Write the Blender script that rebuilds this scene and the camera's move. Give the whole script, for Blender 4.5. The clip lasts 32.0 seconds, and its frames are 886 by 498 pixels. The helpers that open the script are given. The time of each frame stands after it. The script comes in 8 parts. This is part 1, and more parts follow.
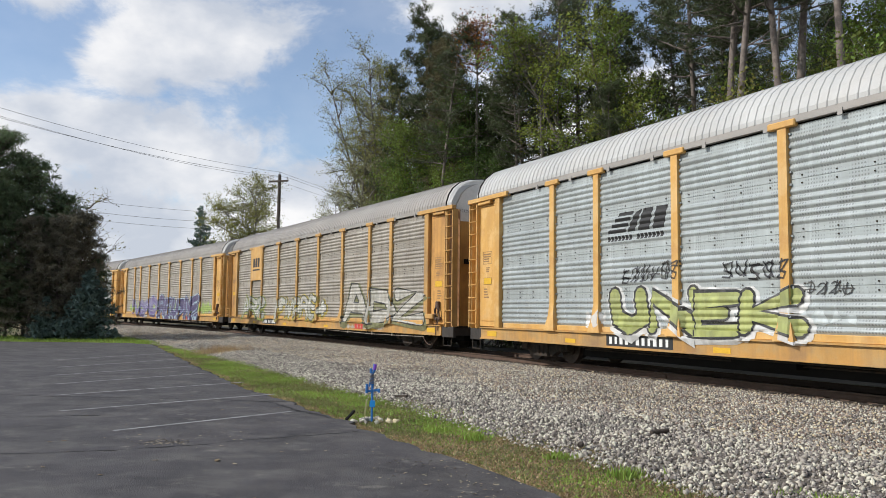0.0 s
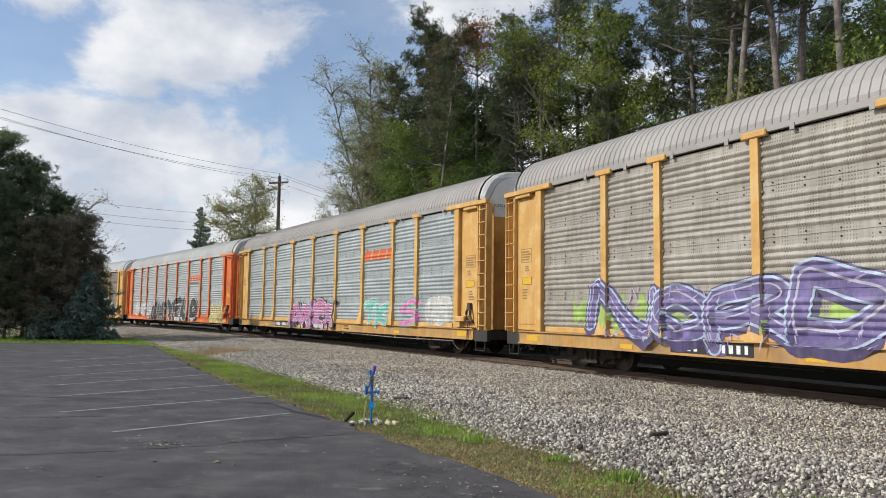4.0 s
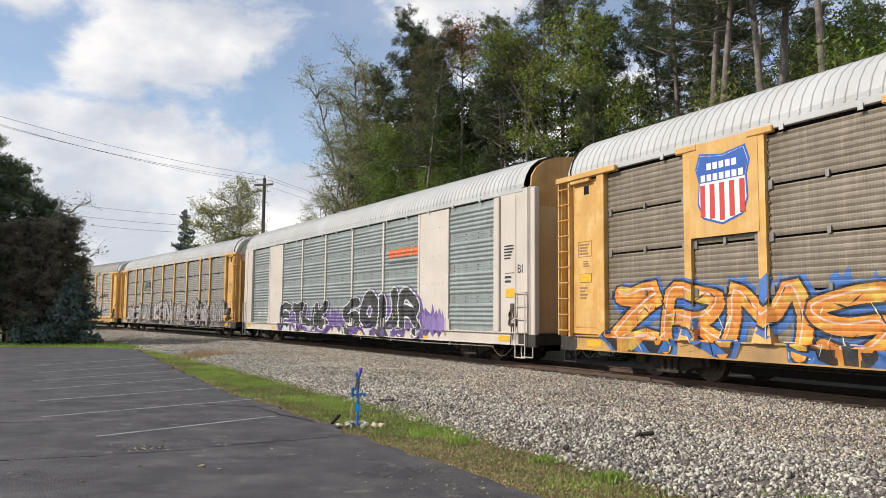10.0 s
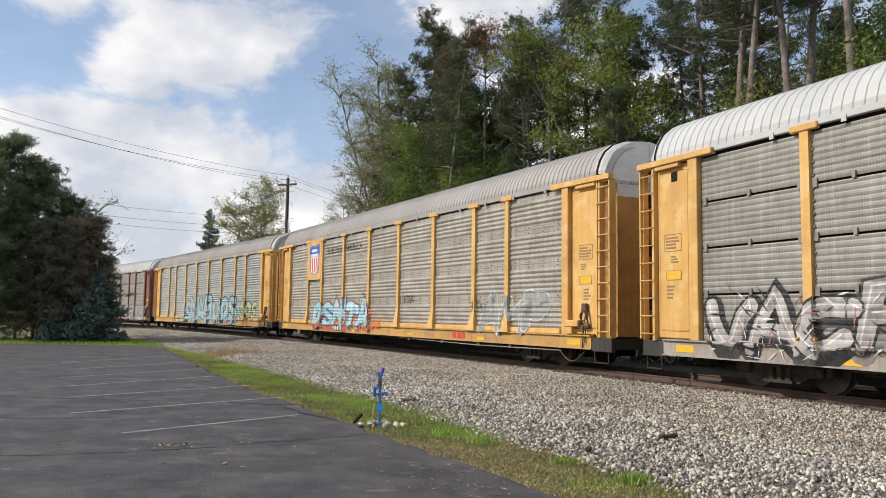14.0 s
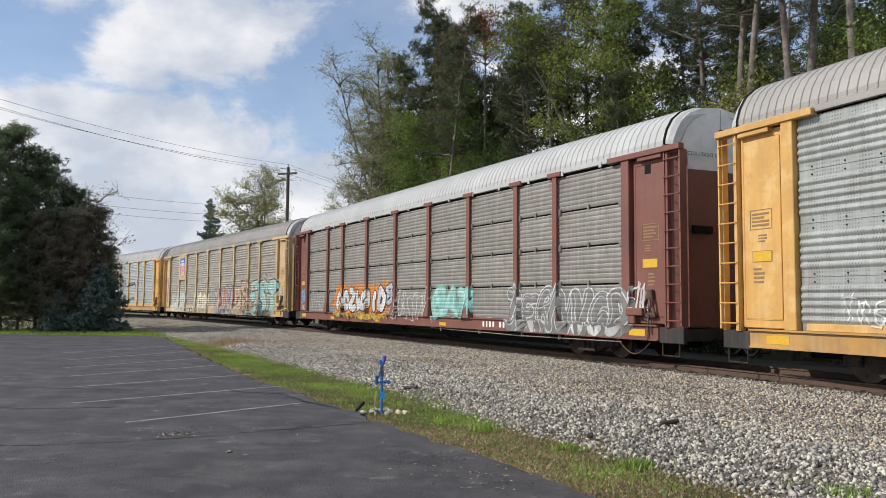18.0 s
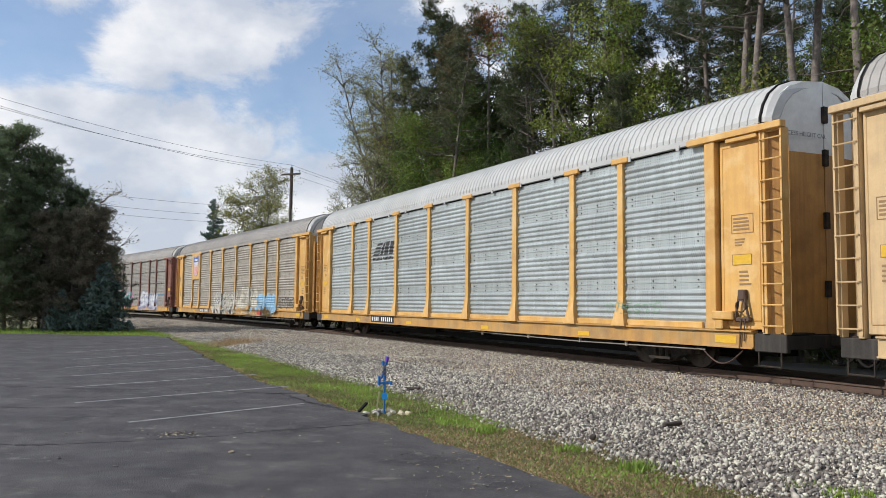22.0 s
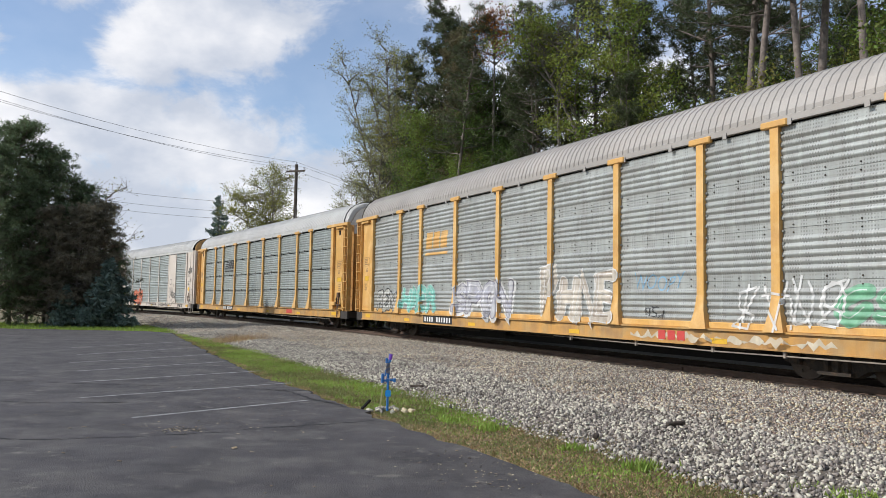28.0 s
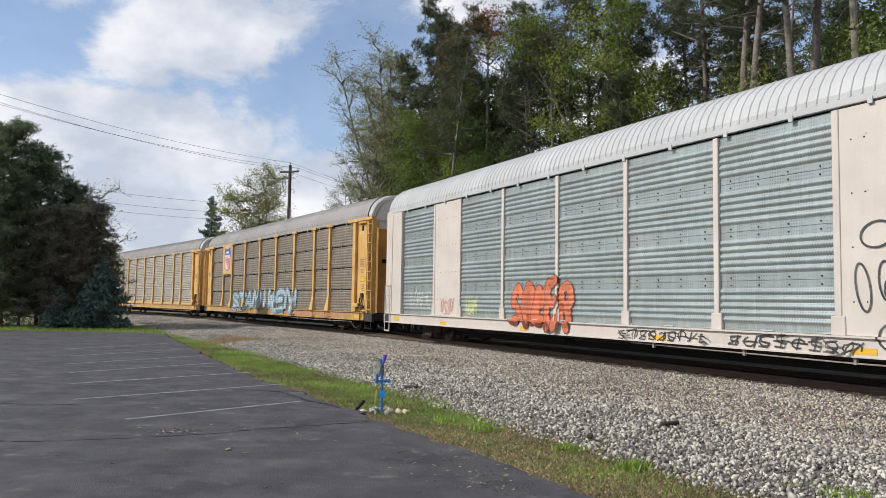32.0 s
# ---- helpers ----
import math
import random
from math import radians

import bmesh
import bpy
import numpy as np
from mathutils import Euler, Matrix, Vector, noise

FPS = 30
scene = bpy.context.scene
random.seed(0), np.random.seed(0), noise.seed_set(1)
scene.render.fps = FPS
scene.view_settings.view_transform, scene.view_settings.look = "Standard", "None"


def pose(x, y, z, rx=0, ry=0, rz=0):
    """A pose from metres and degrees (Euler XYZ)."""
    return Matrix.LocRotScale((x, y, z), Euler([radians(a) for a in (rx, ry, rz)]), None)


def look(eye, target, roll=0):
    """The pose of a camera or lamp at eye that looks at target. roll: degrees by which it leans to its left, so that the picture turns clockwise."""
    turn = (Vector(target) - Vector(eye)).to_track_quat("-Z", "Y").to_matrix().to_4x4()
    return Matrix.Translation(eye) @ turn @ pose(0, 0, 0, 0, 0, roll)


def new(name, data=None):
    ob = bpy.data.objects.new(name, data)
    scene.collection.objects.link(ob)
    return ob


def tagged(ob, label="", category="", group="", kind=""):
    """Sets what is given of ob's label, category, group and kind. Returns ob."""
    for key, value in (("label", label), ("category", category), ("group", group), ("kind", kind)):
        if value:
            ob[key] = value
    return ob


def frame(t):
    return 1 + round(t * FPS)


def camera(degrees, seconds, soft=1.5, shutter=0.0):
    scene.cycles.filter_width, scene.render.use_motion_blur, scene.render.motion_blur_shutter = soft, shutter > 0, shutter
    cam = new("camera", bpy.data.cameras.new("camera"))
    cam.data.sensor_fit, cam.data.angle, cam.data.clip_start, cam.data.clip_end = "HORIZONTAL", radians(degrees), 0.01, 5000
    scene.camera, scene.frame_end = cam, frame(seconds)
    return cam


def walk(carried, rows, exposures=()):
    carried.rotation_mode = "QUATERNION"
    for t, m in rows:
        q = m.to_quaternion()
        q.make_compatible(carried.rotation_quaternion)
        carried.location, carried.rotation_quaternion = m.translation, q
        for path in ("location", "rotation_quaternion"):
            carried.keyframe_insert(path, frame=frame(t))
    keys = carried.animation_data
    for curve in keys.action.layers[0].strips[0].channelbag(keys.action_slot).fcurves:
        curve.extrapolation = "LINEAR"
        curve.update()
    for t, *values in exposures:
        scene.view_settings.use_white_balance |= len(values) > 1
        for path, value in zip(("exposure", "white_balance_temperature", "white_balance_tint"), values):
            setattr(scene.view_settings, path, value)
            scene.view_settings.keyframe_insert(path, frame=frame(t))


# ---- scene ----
# ------------------------------------------------------------------ camera
EYE = (0.0, 0.0, 1.65)
RAIL_Z = 0.27
cam = camera(59.39, 32.0, soft=0.5, shutter=0.0)
TURNS = (
    (0, 94.613, -0.654, -0.054), (0.5, 94.628, -0.482, 0.095), (1, 94.756, -0.488, -0.008), (1.5, 94.727, -0.682, -0.056), 
    (2, 94.688, -0.802, -0.133), (2.5, 94.676, -0.696, -0.052), (3, 94.674, -0.688, 0.012), (3.5, 94.744, -0.727, -0.029), 
    (5.5, 94.748, -0.762, -0.204), (6, 94.868, -0.752, -0.099), (6.5, 94.927, -0.771, -0.229), (7, 94.935, -0.894, -0.510), 
    (7.5, 94.885, -0.968, -1.008), (8, 94.874, -0.882, -1.324), (8.5, 94.862, -0.618, -1.422), (9, 94.889, -0.528, -1.488), 
    (9.5, 94.908, -0.470, -1.309), (10, 94.883, -0.476, -1.112), (10.5, 94.863, -0.450, -0.933), (11, 94.878, -0.458, -0.799), 
    (11.5, 94.875, -0.484, -0.766), (12, 94.949, -0.613, -0.698), (12.5, 94.945, -0.820, -0.539), (13, 95.035, -0.985, -0.222), 
    (13.5, 94.997, -1.002, 0.259), (14, 94.869, -0.806, 0.512), (14.5, 94.846, -0.650, 0.482), (16.5, 94.579, -0.693, 0.370), 
    (17, 94.498, -0.589, 0.420), (17.5, 94.275, -0.493, 0.528), (18, 93.988, -0.441, 0.608), (18.5, 93.936, -0.428, 0.680), 
    (19, 94.055, -0.347, 0.700), (19.5, 94.167, -0.363, 0.709), (20, 94.194, -0.534, 0.719), (20.5, 94.117, -0.662, 0.781), 
    (21, 93.983, -0.623, 0.867), (21.5, 94.001, -0.584, 0.874), (22, 94.054, -0.615, 0.823), (22.5, 94.111, -0.637, 0.708), 
    (23, 94.167, -0.702, 0.515), (23.5, 94.139, -0.817, 0.320), (24, 94.099, -0.839, 0.342), (24.5, 94.098, -0.767, 0.455), 
    (25, 94.143, -0.692, 0.568), (25.5, 94.154, -0.786, 0.702), (27.5, 93.981, -0.904, 0.976), (28, 93.892, -1.003, 1.107), 
    (28.5, 93.849, -1.110, 1.091), (29, 93.974, -1.184, 0.982), (29.5, 94.158, -1.117, 0.889), (30, 94.250, -1.042, 0.765), 
    (30.5, 94.190, -0.904, 0.690), (31, 94.022, -0.907, 0.559), (31.5, 93.921, -0.956, 0.543), (32, 93.941, -0.894, 0.671),
)
walk(cam, [(t, pose(*EYE, rx, ry, rz)) for t, rx, ry, rz in TURNS], exposures=[
    (0.0, 0.0, 6550, 10), (4.0, -0.02, 6520, 10), (6.0, -0.06, 6500, 10), (8.0, 0.0, 6620, 10), (10.0, 0.11, 6800, 11), (13.0, 0.12, 6850, 11),
    (15.0, 0.04, 6600, 11), (18.0, -0.02, 6500, 11), (24.0, 0.0, 6420, 10), (28.0, 0.03, 6450, 11), (32.0, 0.0, 6420, 11)])

# ------------------------------------------------------------------ light
SUN_TO = Vector((-0.78, -0.12, 0.60)).normalized()
world = bpy.data.worlds.new("sky")
scene.world = world
world.use_nodes = True


def build_sky():
    nt = world.node_tree
    nt.nodes.clear()
    n, ln = nt.nodes.new, nt.links.new
    out = n("ShaderNodeOutputWorld")
    sky = n("ShaderNodeTexSky")
    sky.sky_type = "NISHITA"
    sky.sun_disc = False
    sky.sun_elevation = math.asin(SUN_TO.z)
    sky.sun_rotation = math.atan2(SUN_TO.x, SUN_TO.y)
    sky.air_density, sky.dust_density, sky.ozone_density = 1.0, 0.25, 3.0
    bg = n("ShaderNodeBackground")
    bg.inputs["Strength"].default_value = 0.143
    ln(sky.outputs[0], bg.inputs["Color"])
    tc = n("ShaderNodeTexCoord")
    sep = n("ShaderNodeSeparateXYZ")
    ln(tc.outputs["Generated"], sep.inputs[0])

    def math_node(op, a, b=None):
        m = n("ShaderNodeMath")
        m.operation = op
        for i, v in enumerate((a, b)):
            if v is None:
                continue
            if isinstance(v, (int, float)):
                m.inputs[i].default_value = v
            else:
                ln(v, m.inputs[i])
        return m.outputs[0]
    az = math_node("ARCTAN2", sep.outputs["X"], sep.outputs["Y"])
    el = math_node("ARCSINE", sep.outputs["Z"])
    mp = n("ShaderNodeMapping")
    mp.inputs["Scale"].default_value = (1.0, 1.0, 1.6)
    ln(tc.outputs["Generated"], mp.inputs["Vector"])
    big = n("ShaderNodeTexNoise")
    big.inputs["Scale"].default_value = 7.0
    big.inputs["Detail"].default_value = 9
    big.inputs["Roughness"].default_value = 0.62
    big.inputs["Distortion"].default_value = 0.3
    ln(mp.outputs[0], big.inputs["Vector"])
    # the day's cloud banks: azimuth, elevation and half sizes in degrees
    banks = ((-17.5, 18.8, 6.4, 3.9), (-23.0, 16.4, 3.8, 2.2), (-28.5, 20.5, 3.0, 2.0), (-27.5, 11.6, 9.5, 3.4), (-18.5, 9.8, 10.0, 4.4), (-24.0, 4.5, 24.0, 6.5), (-9.5, 7.0, 7.5, 5.0),
             (2.5, 23.5, 5.0, 3.0), (15.0, 9.0, 20.0, 9.0), (-60.0, 14.0, 30.0, 12.0), (60.0, 18.0, 34.0, 16.0), (130.0, 30.0, 50.0, 20.0), (-130.0, 24.0, 40.0, 14.0), (-20.0, 60.0, 40.0, 16.0))
    dens = None
    for a, e, ra, re in banks:
        u = math_node("DIVIDE", math_node("SUBTRACT", az, radians(a)), radians(ra))
        v = math_node("DIVIDE", math_node("SUBTRACT", el, radians(e)), radians(re))
        d = math_node("SUBTRACT", 1.0, math_node("SQRT", math_node("ADD", math_node("MULTIPLY", u, u), math_node("MULTIPLY", v, v))))
        dens = d if dens is None else math_node("MAXIMUM", dens, d)
    dens = math_node("MAXIMUM", dens, -0.9)
    wisp = math_node("MULTIPLY", math_node("SUBTRACT", big.outputs["Fac"], 0.47), 2.8)
    ramp = n("ShaderNodeMapRange")
    ramp.interpolation_type = "SMOOTHSTEP"
    ramp.inputs["From Min"].default_value = -0.12
    ramp.inputs["From Max"].default_value = 0.45
    ramp.inputs["To Min"].default_value = 0.19
    ramp.inputs["To Max"].default_value = 0.97
    ln(math_node("ADD", dens, wisp), ramp.inputs["Value"])
    fine = n("ShaderNodeTexNoise")
    fine.inputs["Scale"].default_value = 6.5
    fine.inputs["Detail"].default_value = 6
    ln(mp.outputs[0], fine.inputs["Vector"])
    shade = n("ShaderNodeValToRGB")
    shade.color_ramp.elements[0].position, shade.color_ramp.elements[0].color = 0.40, (0.56, 0.61, 0.70, 1)
    shade.color_ramp.elements[1].position, shade.color_ramp.elements[1].color = 0.62, (0.95, 0.95, 0.96, 1)
    ln(fine.outputs["Fac"], shade.inputs[0])
    cloud = n("ShaderNodeBackground")
    cloud.inputs["Strength"].default_value = 1.03
    ln(shade.outputs[0], cloud.inputs["Color"])
    mix = n("ShaderNodeMixShader")
    ln(ramp.outputs[0], mix.inputs[0])
    ln(bg.outputs[0], mix.inputs[1])
    ln(cloud.outputs[0], mix.inputs[2])
    ln(mix.outputs[0], out.inputs[0])


build_sky()
sun = new("sun", bpy.data.lights.new("sun", "SUN"))
sun.data.energy, sun.data.angle, sun.data.color = 4.2, radians(0.55), (1.0, 0.965, 0.91)
sun.matrix_world = look(SUN_TO * 60, (0, 0, 0))


# ------------------------------------------------------------------ materials
MATS = {}


def material(name, base, rough=0.7, metal=0.0, var=0.18, scale=3.0, fine=40.0, bump=0.15, streak=0.0,
             dirt=(0.10, 0.08, 0.06), dirt_amt=0.0, second=None, bump_scale=None, per_piece=0.0, island=0.0,
             stretch=(1, 1, 1), spec=0.5, coarse_detail=5):
    """Base colour varied at two scales, with streaks, dirt and a fine relief."""
    if name in MATS:
        return MATS[name]
    m = bpy.data.materials.new(name)
    m.use_nodes = True
    nt = m.node_tree
    n, ln = nt.nodes.new, nt.links.new
    p = nt.nodes["Principled BSDF"]
    p.inputs["Roughness"].default_value = rough
    p.inputs["Metallic"].default_value = metal
    p.inputs["Specular IOR Level"].default_value = spec
    tc = n("ShaderNodeTexCoord")
    mp = n("ShaderNodeMapping")
    mp.inputs["Scale"].default_value = stretch
    ln(tc.outputs["Object"], mp.inputs[0])

    def noise_at(s, detail=5, src=None):
        t = n("ShaderNodeTexNoise")
        t.inputs["Scale"].default_value = s
        t.inputs["Detail"].default_value = detail
        t.inputs["Roughness"].default_value = 0.6
        ln((src or mp).outputs[0], t.inputs["Vector"])
        return t.outputs["Fac"]

    def mixed(fac, a, b, mode="MIX"):
        x = n("ShaderNodeMix")
        x.data_type, x.blend_type = "RGBA", mode
        for sock, v in ((x.inputs["Factor"], fac), (x.inputs["A"], a), (x.inputs["B"], b)):
            if isinstance(v, bpy.types.NodeSocket):
                ln(v, sock)
            else:
                sock.default_value = v
        return x.outputs["Result"]

    def ranged(v, a, b, c=0.0, d=1.0):
        r = n("ShaderNodeMapRange")
        r.inputs["From Min"].default_value, r.inputs["From Max"].default_value = a, b
        r.inputs["To Min"].default_value, r.inputs["To Max"].default_value = c, d
        ln(v, r.inputs["Value"])
        return r.outputs[0]

    def rgb(c):
        return (*c, 1)

    big = noise_at(scale, coarse_detail)
    small = noise_at(fine, 4)
    lo = [max(0, c * (1 - var)) for c in base]
    hi = [min(1, c * (1 + var)) for c in base]
    col = mixed(ranged(big, 0.3, 0.7), rgb(lo), rgb(hi))
    if second:
        col = mixed(ranged(noise_at(scale * 2.3 + 0.1), 0.47, 0.62), col, rgb(second))
    col = mixed(ranged(small, 0.3, 0.7, 0, 0.5), col, mixed(1.0, col, (1 - var, 1 - var, 1 - var, 1), "MULTIPLY"))
    if streak:
        ms = n("ShaderNodeMapping")
        ms.inputs["Scale"].default_value = (9.0, 9.0, 0.45)
        ln(tc.outputs["Object"], ms.inputs[0])
        st = noise_at(1.0, 6, ms)
        col = mixed(ranged(st, 0.45, 0.75, 0, streak), col, rgb(dirt))
    if dirt_amt:
        col = mixed(ranged(noise_at(scale * 1.7, 8), 0.48, 0.72, 0, dirt_amt), col, rgb(dirt))
    if per_piece:
        oi = n("ShaderNodeObjectInfo")
        v = ranged(oi.outputs["Random"], 0, 1, 1 - per_piece, 1 + per_piece)
        hs = n("ShaderNodeHueSaturation")
        ln(v, hs.inputs["Value"])
        ln(col, hs.inputs["Color"])
        col = hs.outputs[0]
    if island:
        ge = n("ShaderNodeNewGeometry")
        v = ranged(ge.outputs["Random Per Island"], 0, 1, 1 - island, 1 + island)
        hs = n("ShaderNodeHueSaturation")
        ln(v, hs.inputs["Value"])
        ln(ranged(ge.outputs["Random Per Island"], 0, 1, 0.5 - island * 0.06, 0.5 + island * 0.06), hs.inputs["Hue"])
        ln(col, hs.inputs["Color"])
        col = hs.outputs[0]
    ln(col, p.inputs["Base Color"])
    ln(ranged(small, 0.2, 0.8, max(0, rough - 0.12), min(1, rough + 0.12)), p.inputs["Roughness"])
    if bump:
        b = n("ShaderNodeBump")
        b.inputs["Strength"].default_value = bump
        b.inputs["Distance"].default_value = 0.02
        ln(noise_at(bump_scale or fine, 6), b.inputs["Height"])
        ln(b.outputs[0], p.inputs["Normal"])
    MATS[name] = m
    return m


def leaf_material(name, base, island=0.35, trans=0.35):
    if name in MATS:
        return MATS[name]
    m = material(name, base, rough=0.55, var=0.3, scale=0.35, fine=2.0, bump=0, island=island, spec=0.3)
    nt = m.node_tree
    p = nt.nodes["Principled BSDF"]
    tr = nt.nodes.new("ShaderNodeBsdfTranslucent")
    mx = nt.nodes.new("ShaderNodeMixShader")
    mx.inputs[0].default_value = trans
    src = p.inputs["Base Color"].links[0].from_socket
    nt.links.new(src, tr.inputs["Color"])
    nt.links.new(p.outputs[0], mx.inputs[1])
    nt.links.new(tr.outputs[0], mx.inputs[2])
    out = [x for x in nt.nodes if x.type == "OUTPUT_MATERIAL"][0]
    nt.links.new(mx.outputs[0], out.inputs[0])
    return m


def solid(name, c, rough=0.6, spec=0.4):
    return material(name, c, rough=rough, var=0.10, scale=4, fine=30, bump=0.03, spec=spec)


YELLOW = material("yellow_paint", (0.60, 0.34, 0.093), 0.52, var=0.12, scale=0.9, streak=0.3, dirt=(0.38, 0.18, 0.07), dirt_amt=0.35, second=(0.66, 0.42, 0.16), bump=0.05, per_piece=0.05)
YELLOW_OLD = material("faded_yellow_paint", (0.54, 0.305, 0.09), 0.6, var=0.16, scale=0.9, streak=0.5, dirt=(0.26, 0.16, 0.09), dirt_amt=0.5, bump=0.06, per_piece=0.06)
SILL_YELLOW = material("grimy_yellow_sill", (0.49, 0.265, 0.07), 0.6, var=0.18, scale=0.7, streak=0.45, dirt=(0.24, 0.145, 0.075), dirt_amt=0.85, second=(0.44, 0.28, 0.11), bump=0.06)
END_YELLOW = material("grimy_ochre_paint", (0.54, 0.285, 0.075), 0.6, var=0.2, scale=0.8, streak=0.55, dirt=(0.24, 0.105, 0.045), dirt_amt=0.7, bump=0.06, per_piece=0.06)
END_BUFF = material("grimy_buff_paint", (0.43, 0.29, 0.145), 0.6, var=0.2, scale=0.8, streak=0.5, dirt=(0.22, 0.14, 0.08), dirt_amt=0.6, bump=0.06)
RUSTY = material("rust_stained_ochre_paint", (0.36, 0.18, 0.065), 0.7, var=0.3, scale=0.9, streak=0.5, dirt=(0.15, 0.07, 0.04), dirt_amt=0.7, bump=0.1)
BUFF = material("buff_paint", (0.57, 0.40, 0.205), 0.6, var=0.14, scale=0.9, streak=0.4, dirt=(0.3, 0.2, 0.12), dirt_amt=0.4, bump=0.06, per_piece=0.05)
ORANGE = material("orange_paint", (0.66, 0.145, 0.03), 0.5, var=0.12, scale=0.9, streak=0.3, dirt=(0.25, 0.08, 0.04), dirt_amt=0.3, bump=0.05, per_piece=0.05)
BROWN = material("red_brown_paint", (0.20, 0.072, 0.05), 0.6, var=0.18, scale=0.9, streak=0.4, dirt=(0.10, 0.06, 0.05), dirt_amt=0.4, bump=0.06, per_piece=0.06)
WHITE = material("off_white_paint", (0.56, 0.495, 0.43), 0.5, var=0.07, scale=0.8, streak=0.25, dirt=(0.42, 0.36, 0.30), dirt_amt=0.3, bump=0.04, per_piece=0.03)
ROOF_WHITE = material("white_roof_sheet", (0.44, 0.44, 0.425), 0.5, 0.0, var=0.12, scale=0.7, dirt=(0.42, 0.39, 0.35), dirt_amt=0.4, bump=0.04)
ROOF_GREY = material("galvanised_roof_sheet", (0.315, 0.295, 0.27), 0.55, 0.1, var=0.14, scale=0.6, dirt=(0.33, 0.29, 0.25), dirt_amt=0.5, bump=0.04)


def panel_material(name, base, dirt, amt, streak, rough=0.42, metal=0.35, dark=0.6):
    """Galvanised perforated sheet: rows of tiny holes, bolts left to geometry."""
    m = material(name, base, rough, metal, var=0.14, scale=0.7, fine=18, streak=streak, dirt=dirt, dirt_amt=amt, bump=0.04, per_piece=0.06)
    nt = m.node_tree
    n, ln = nt.nodes.new, nt.links.new
    p = nt.nodes["Principled BSDF"]
    src = p.inputs["Base Color"].links[0].from_socket
    tc = n("ShaderNodeTexCoord")
    # columns of punched holes, gathered in groups along the sheet
    mp = n("ShaderNodeMapping")
    mp.inputs["Scale"].default_value = (17.0, 0, 14.5)
    ln(tc.outputs["Object"], mp.inputs[0])
    w = n("ShaderNodeTexVoronoi")
    w.inputs["Scale"].default_value = 1.0
    w.inputs["Randomness"].default_value = 0.0
    ln(mp.outputs[0], w.inputs["Vector"])
    r = n("ShaderNodeMapRange")
    r.inputs["From Min"].default_value, r.inputs["From Max"].default_value = 0.20, 0.34
    r.inputs["To Min"].default_value, r.inputs["To Max"].default_value = dark, 0.0
    ln(w.outputs["Distance"], r.inputs["Value"])
    band = n("ShaderNodeTexNoise")
    band.inputs["Scale"].default_value = 1.0
    band.inputs["Detail"].default_value = 3
    mb = n("ShaderNodeMapping")
    mb.inputs["Scale"].default_value = (4.5, 0, 2.2)
    ln(tc.outputs["Object"], mb.inputs[0])
    ln(mb.outputs[0], band.inputs["Vector"])
    br = n("ShaderNodeMapRange")
    br.inputs["From Min"].default_value, br.inputs["From Max"].default_value = 0.44, 0.56
    ln(band.outputs["Fac"], br.inputs["Value"])
    mul = n("ShaderNodeMath")
    mul.operation = "MULTIPLY"
    ln(r.outputs[0], mul.inputs[0])
    ln(br.outputs[0], mul.inputs[1])
    x = n("ShaderNodeMix")
    x.data_type = "RGBA"
    ln(mul.outputs[0], x.inputs["Factor"])
    # rain-washed pale streaks down the sheet and brown bands of road film along it
    for stretch, lo, hi, amt, col in (((1.0, 0.0, 0.10), 0.52, 0.74, 0.50, [min(1, c * 1.55) for c in base]), ((0.05, 0.0, 1.3), 0.48, 0.72, 0.55, dirt), ((2.2, 0.0, 0.25), 0.55, 0.75, 0.45, dirt)):
        mq, nq, rq, xq = (n(k) for k in ("ShaderNodeMapping", "ShaderNodeTexNoise", "ShaderNodeMapRange", "ShaderNodeMix"))
        mq.inputs["Scale"].default_value = [v * 3.0 for v in stretch]
        nq.inputs["Scale"].default_value, nq.inputs["Detail"].default_value, nq.inputs["Roughness"].default_value = 2.0, 7, 0.65
        rq.inputs["From Min"].default_value, rq.inputs["From Max"].default_value, rq.inputs["To Max"].default_value = lo, hi, amt
        xq.data_type = "RGBA"
        ln(tc.outputs["Object"], mq.inputs[0])
        ln(mq.outputs[0], nq.inputs["Vector"])
        ln(nq.outputs["Fac"], rq.inputs["Value"])
        ln(rq.outputs[0], xq.inputs["Factor"])
        ln(src, xq.inputs["A"])
        xq.inputs["B"].default_value = (*col, 1)
        src = xq.outputs["Result"]
    ln(src, x.inputs["A"])
    x.inputs["B"].default_value = (0.05, 0.045, 0.04, 1)
    ln(x.outputs["Result"], p.inputs["Base Color"])
    return m


SILVER = panel_material("clean_galvanised_sheet", (0.405, 0.44, 0.435), (0.26, 0.265, 0.25), 0.35, 0.2, 0.34, 0.22, 0.45)
DUSTY = panel_material("dusty_galvanised_sheet", (0.36, 0.378, 0.36), (0.20, 0.185, 0.16), 0.45, 0.35, 0.38, 0.2, 0.5)
TAN = panel_material("grimy_galvanised_sheet", (0.385, 0.352, 0.300), (0.185, 0.150, 0.108), 0.6, 0.4, 0.42, 0.16, 0.62)
GREY = panel_material("weathered_grey_sheet", (0.29, 0.275, 0.245), (0.15, 0.13, 0.105), 0.55, 0.45, 0.5, 0.2, 0.4)
BLUEGREY = panel_material("blue_grey_sheet", (0.30, 0.34, 0.33), (0.23, 0.225, 0.20), 0.3, 0.2, 0.42, 0.35, 0.4)
TAN_SLAT = panel_material("brown_stained_slat_sheet", (0.245, 0.205, 0.155), (0.125, 0.092, 0.06), 0.7, 0.55, 0.5, 0.2, 0.4)
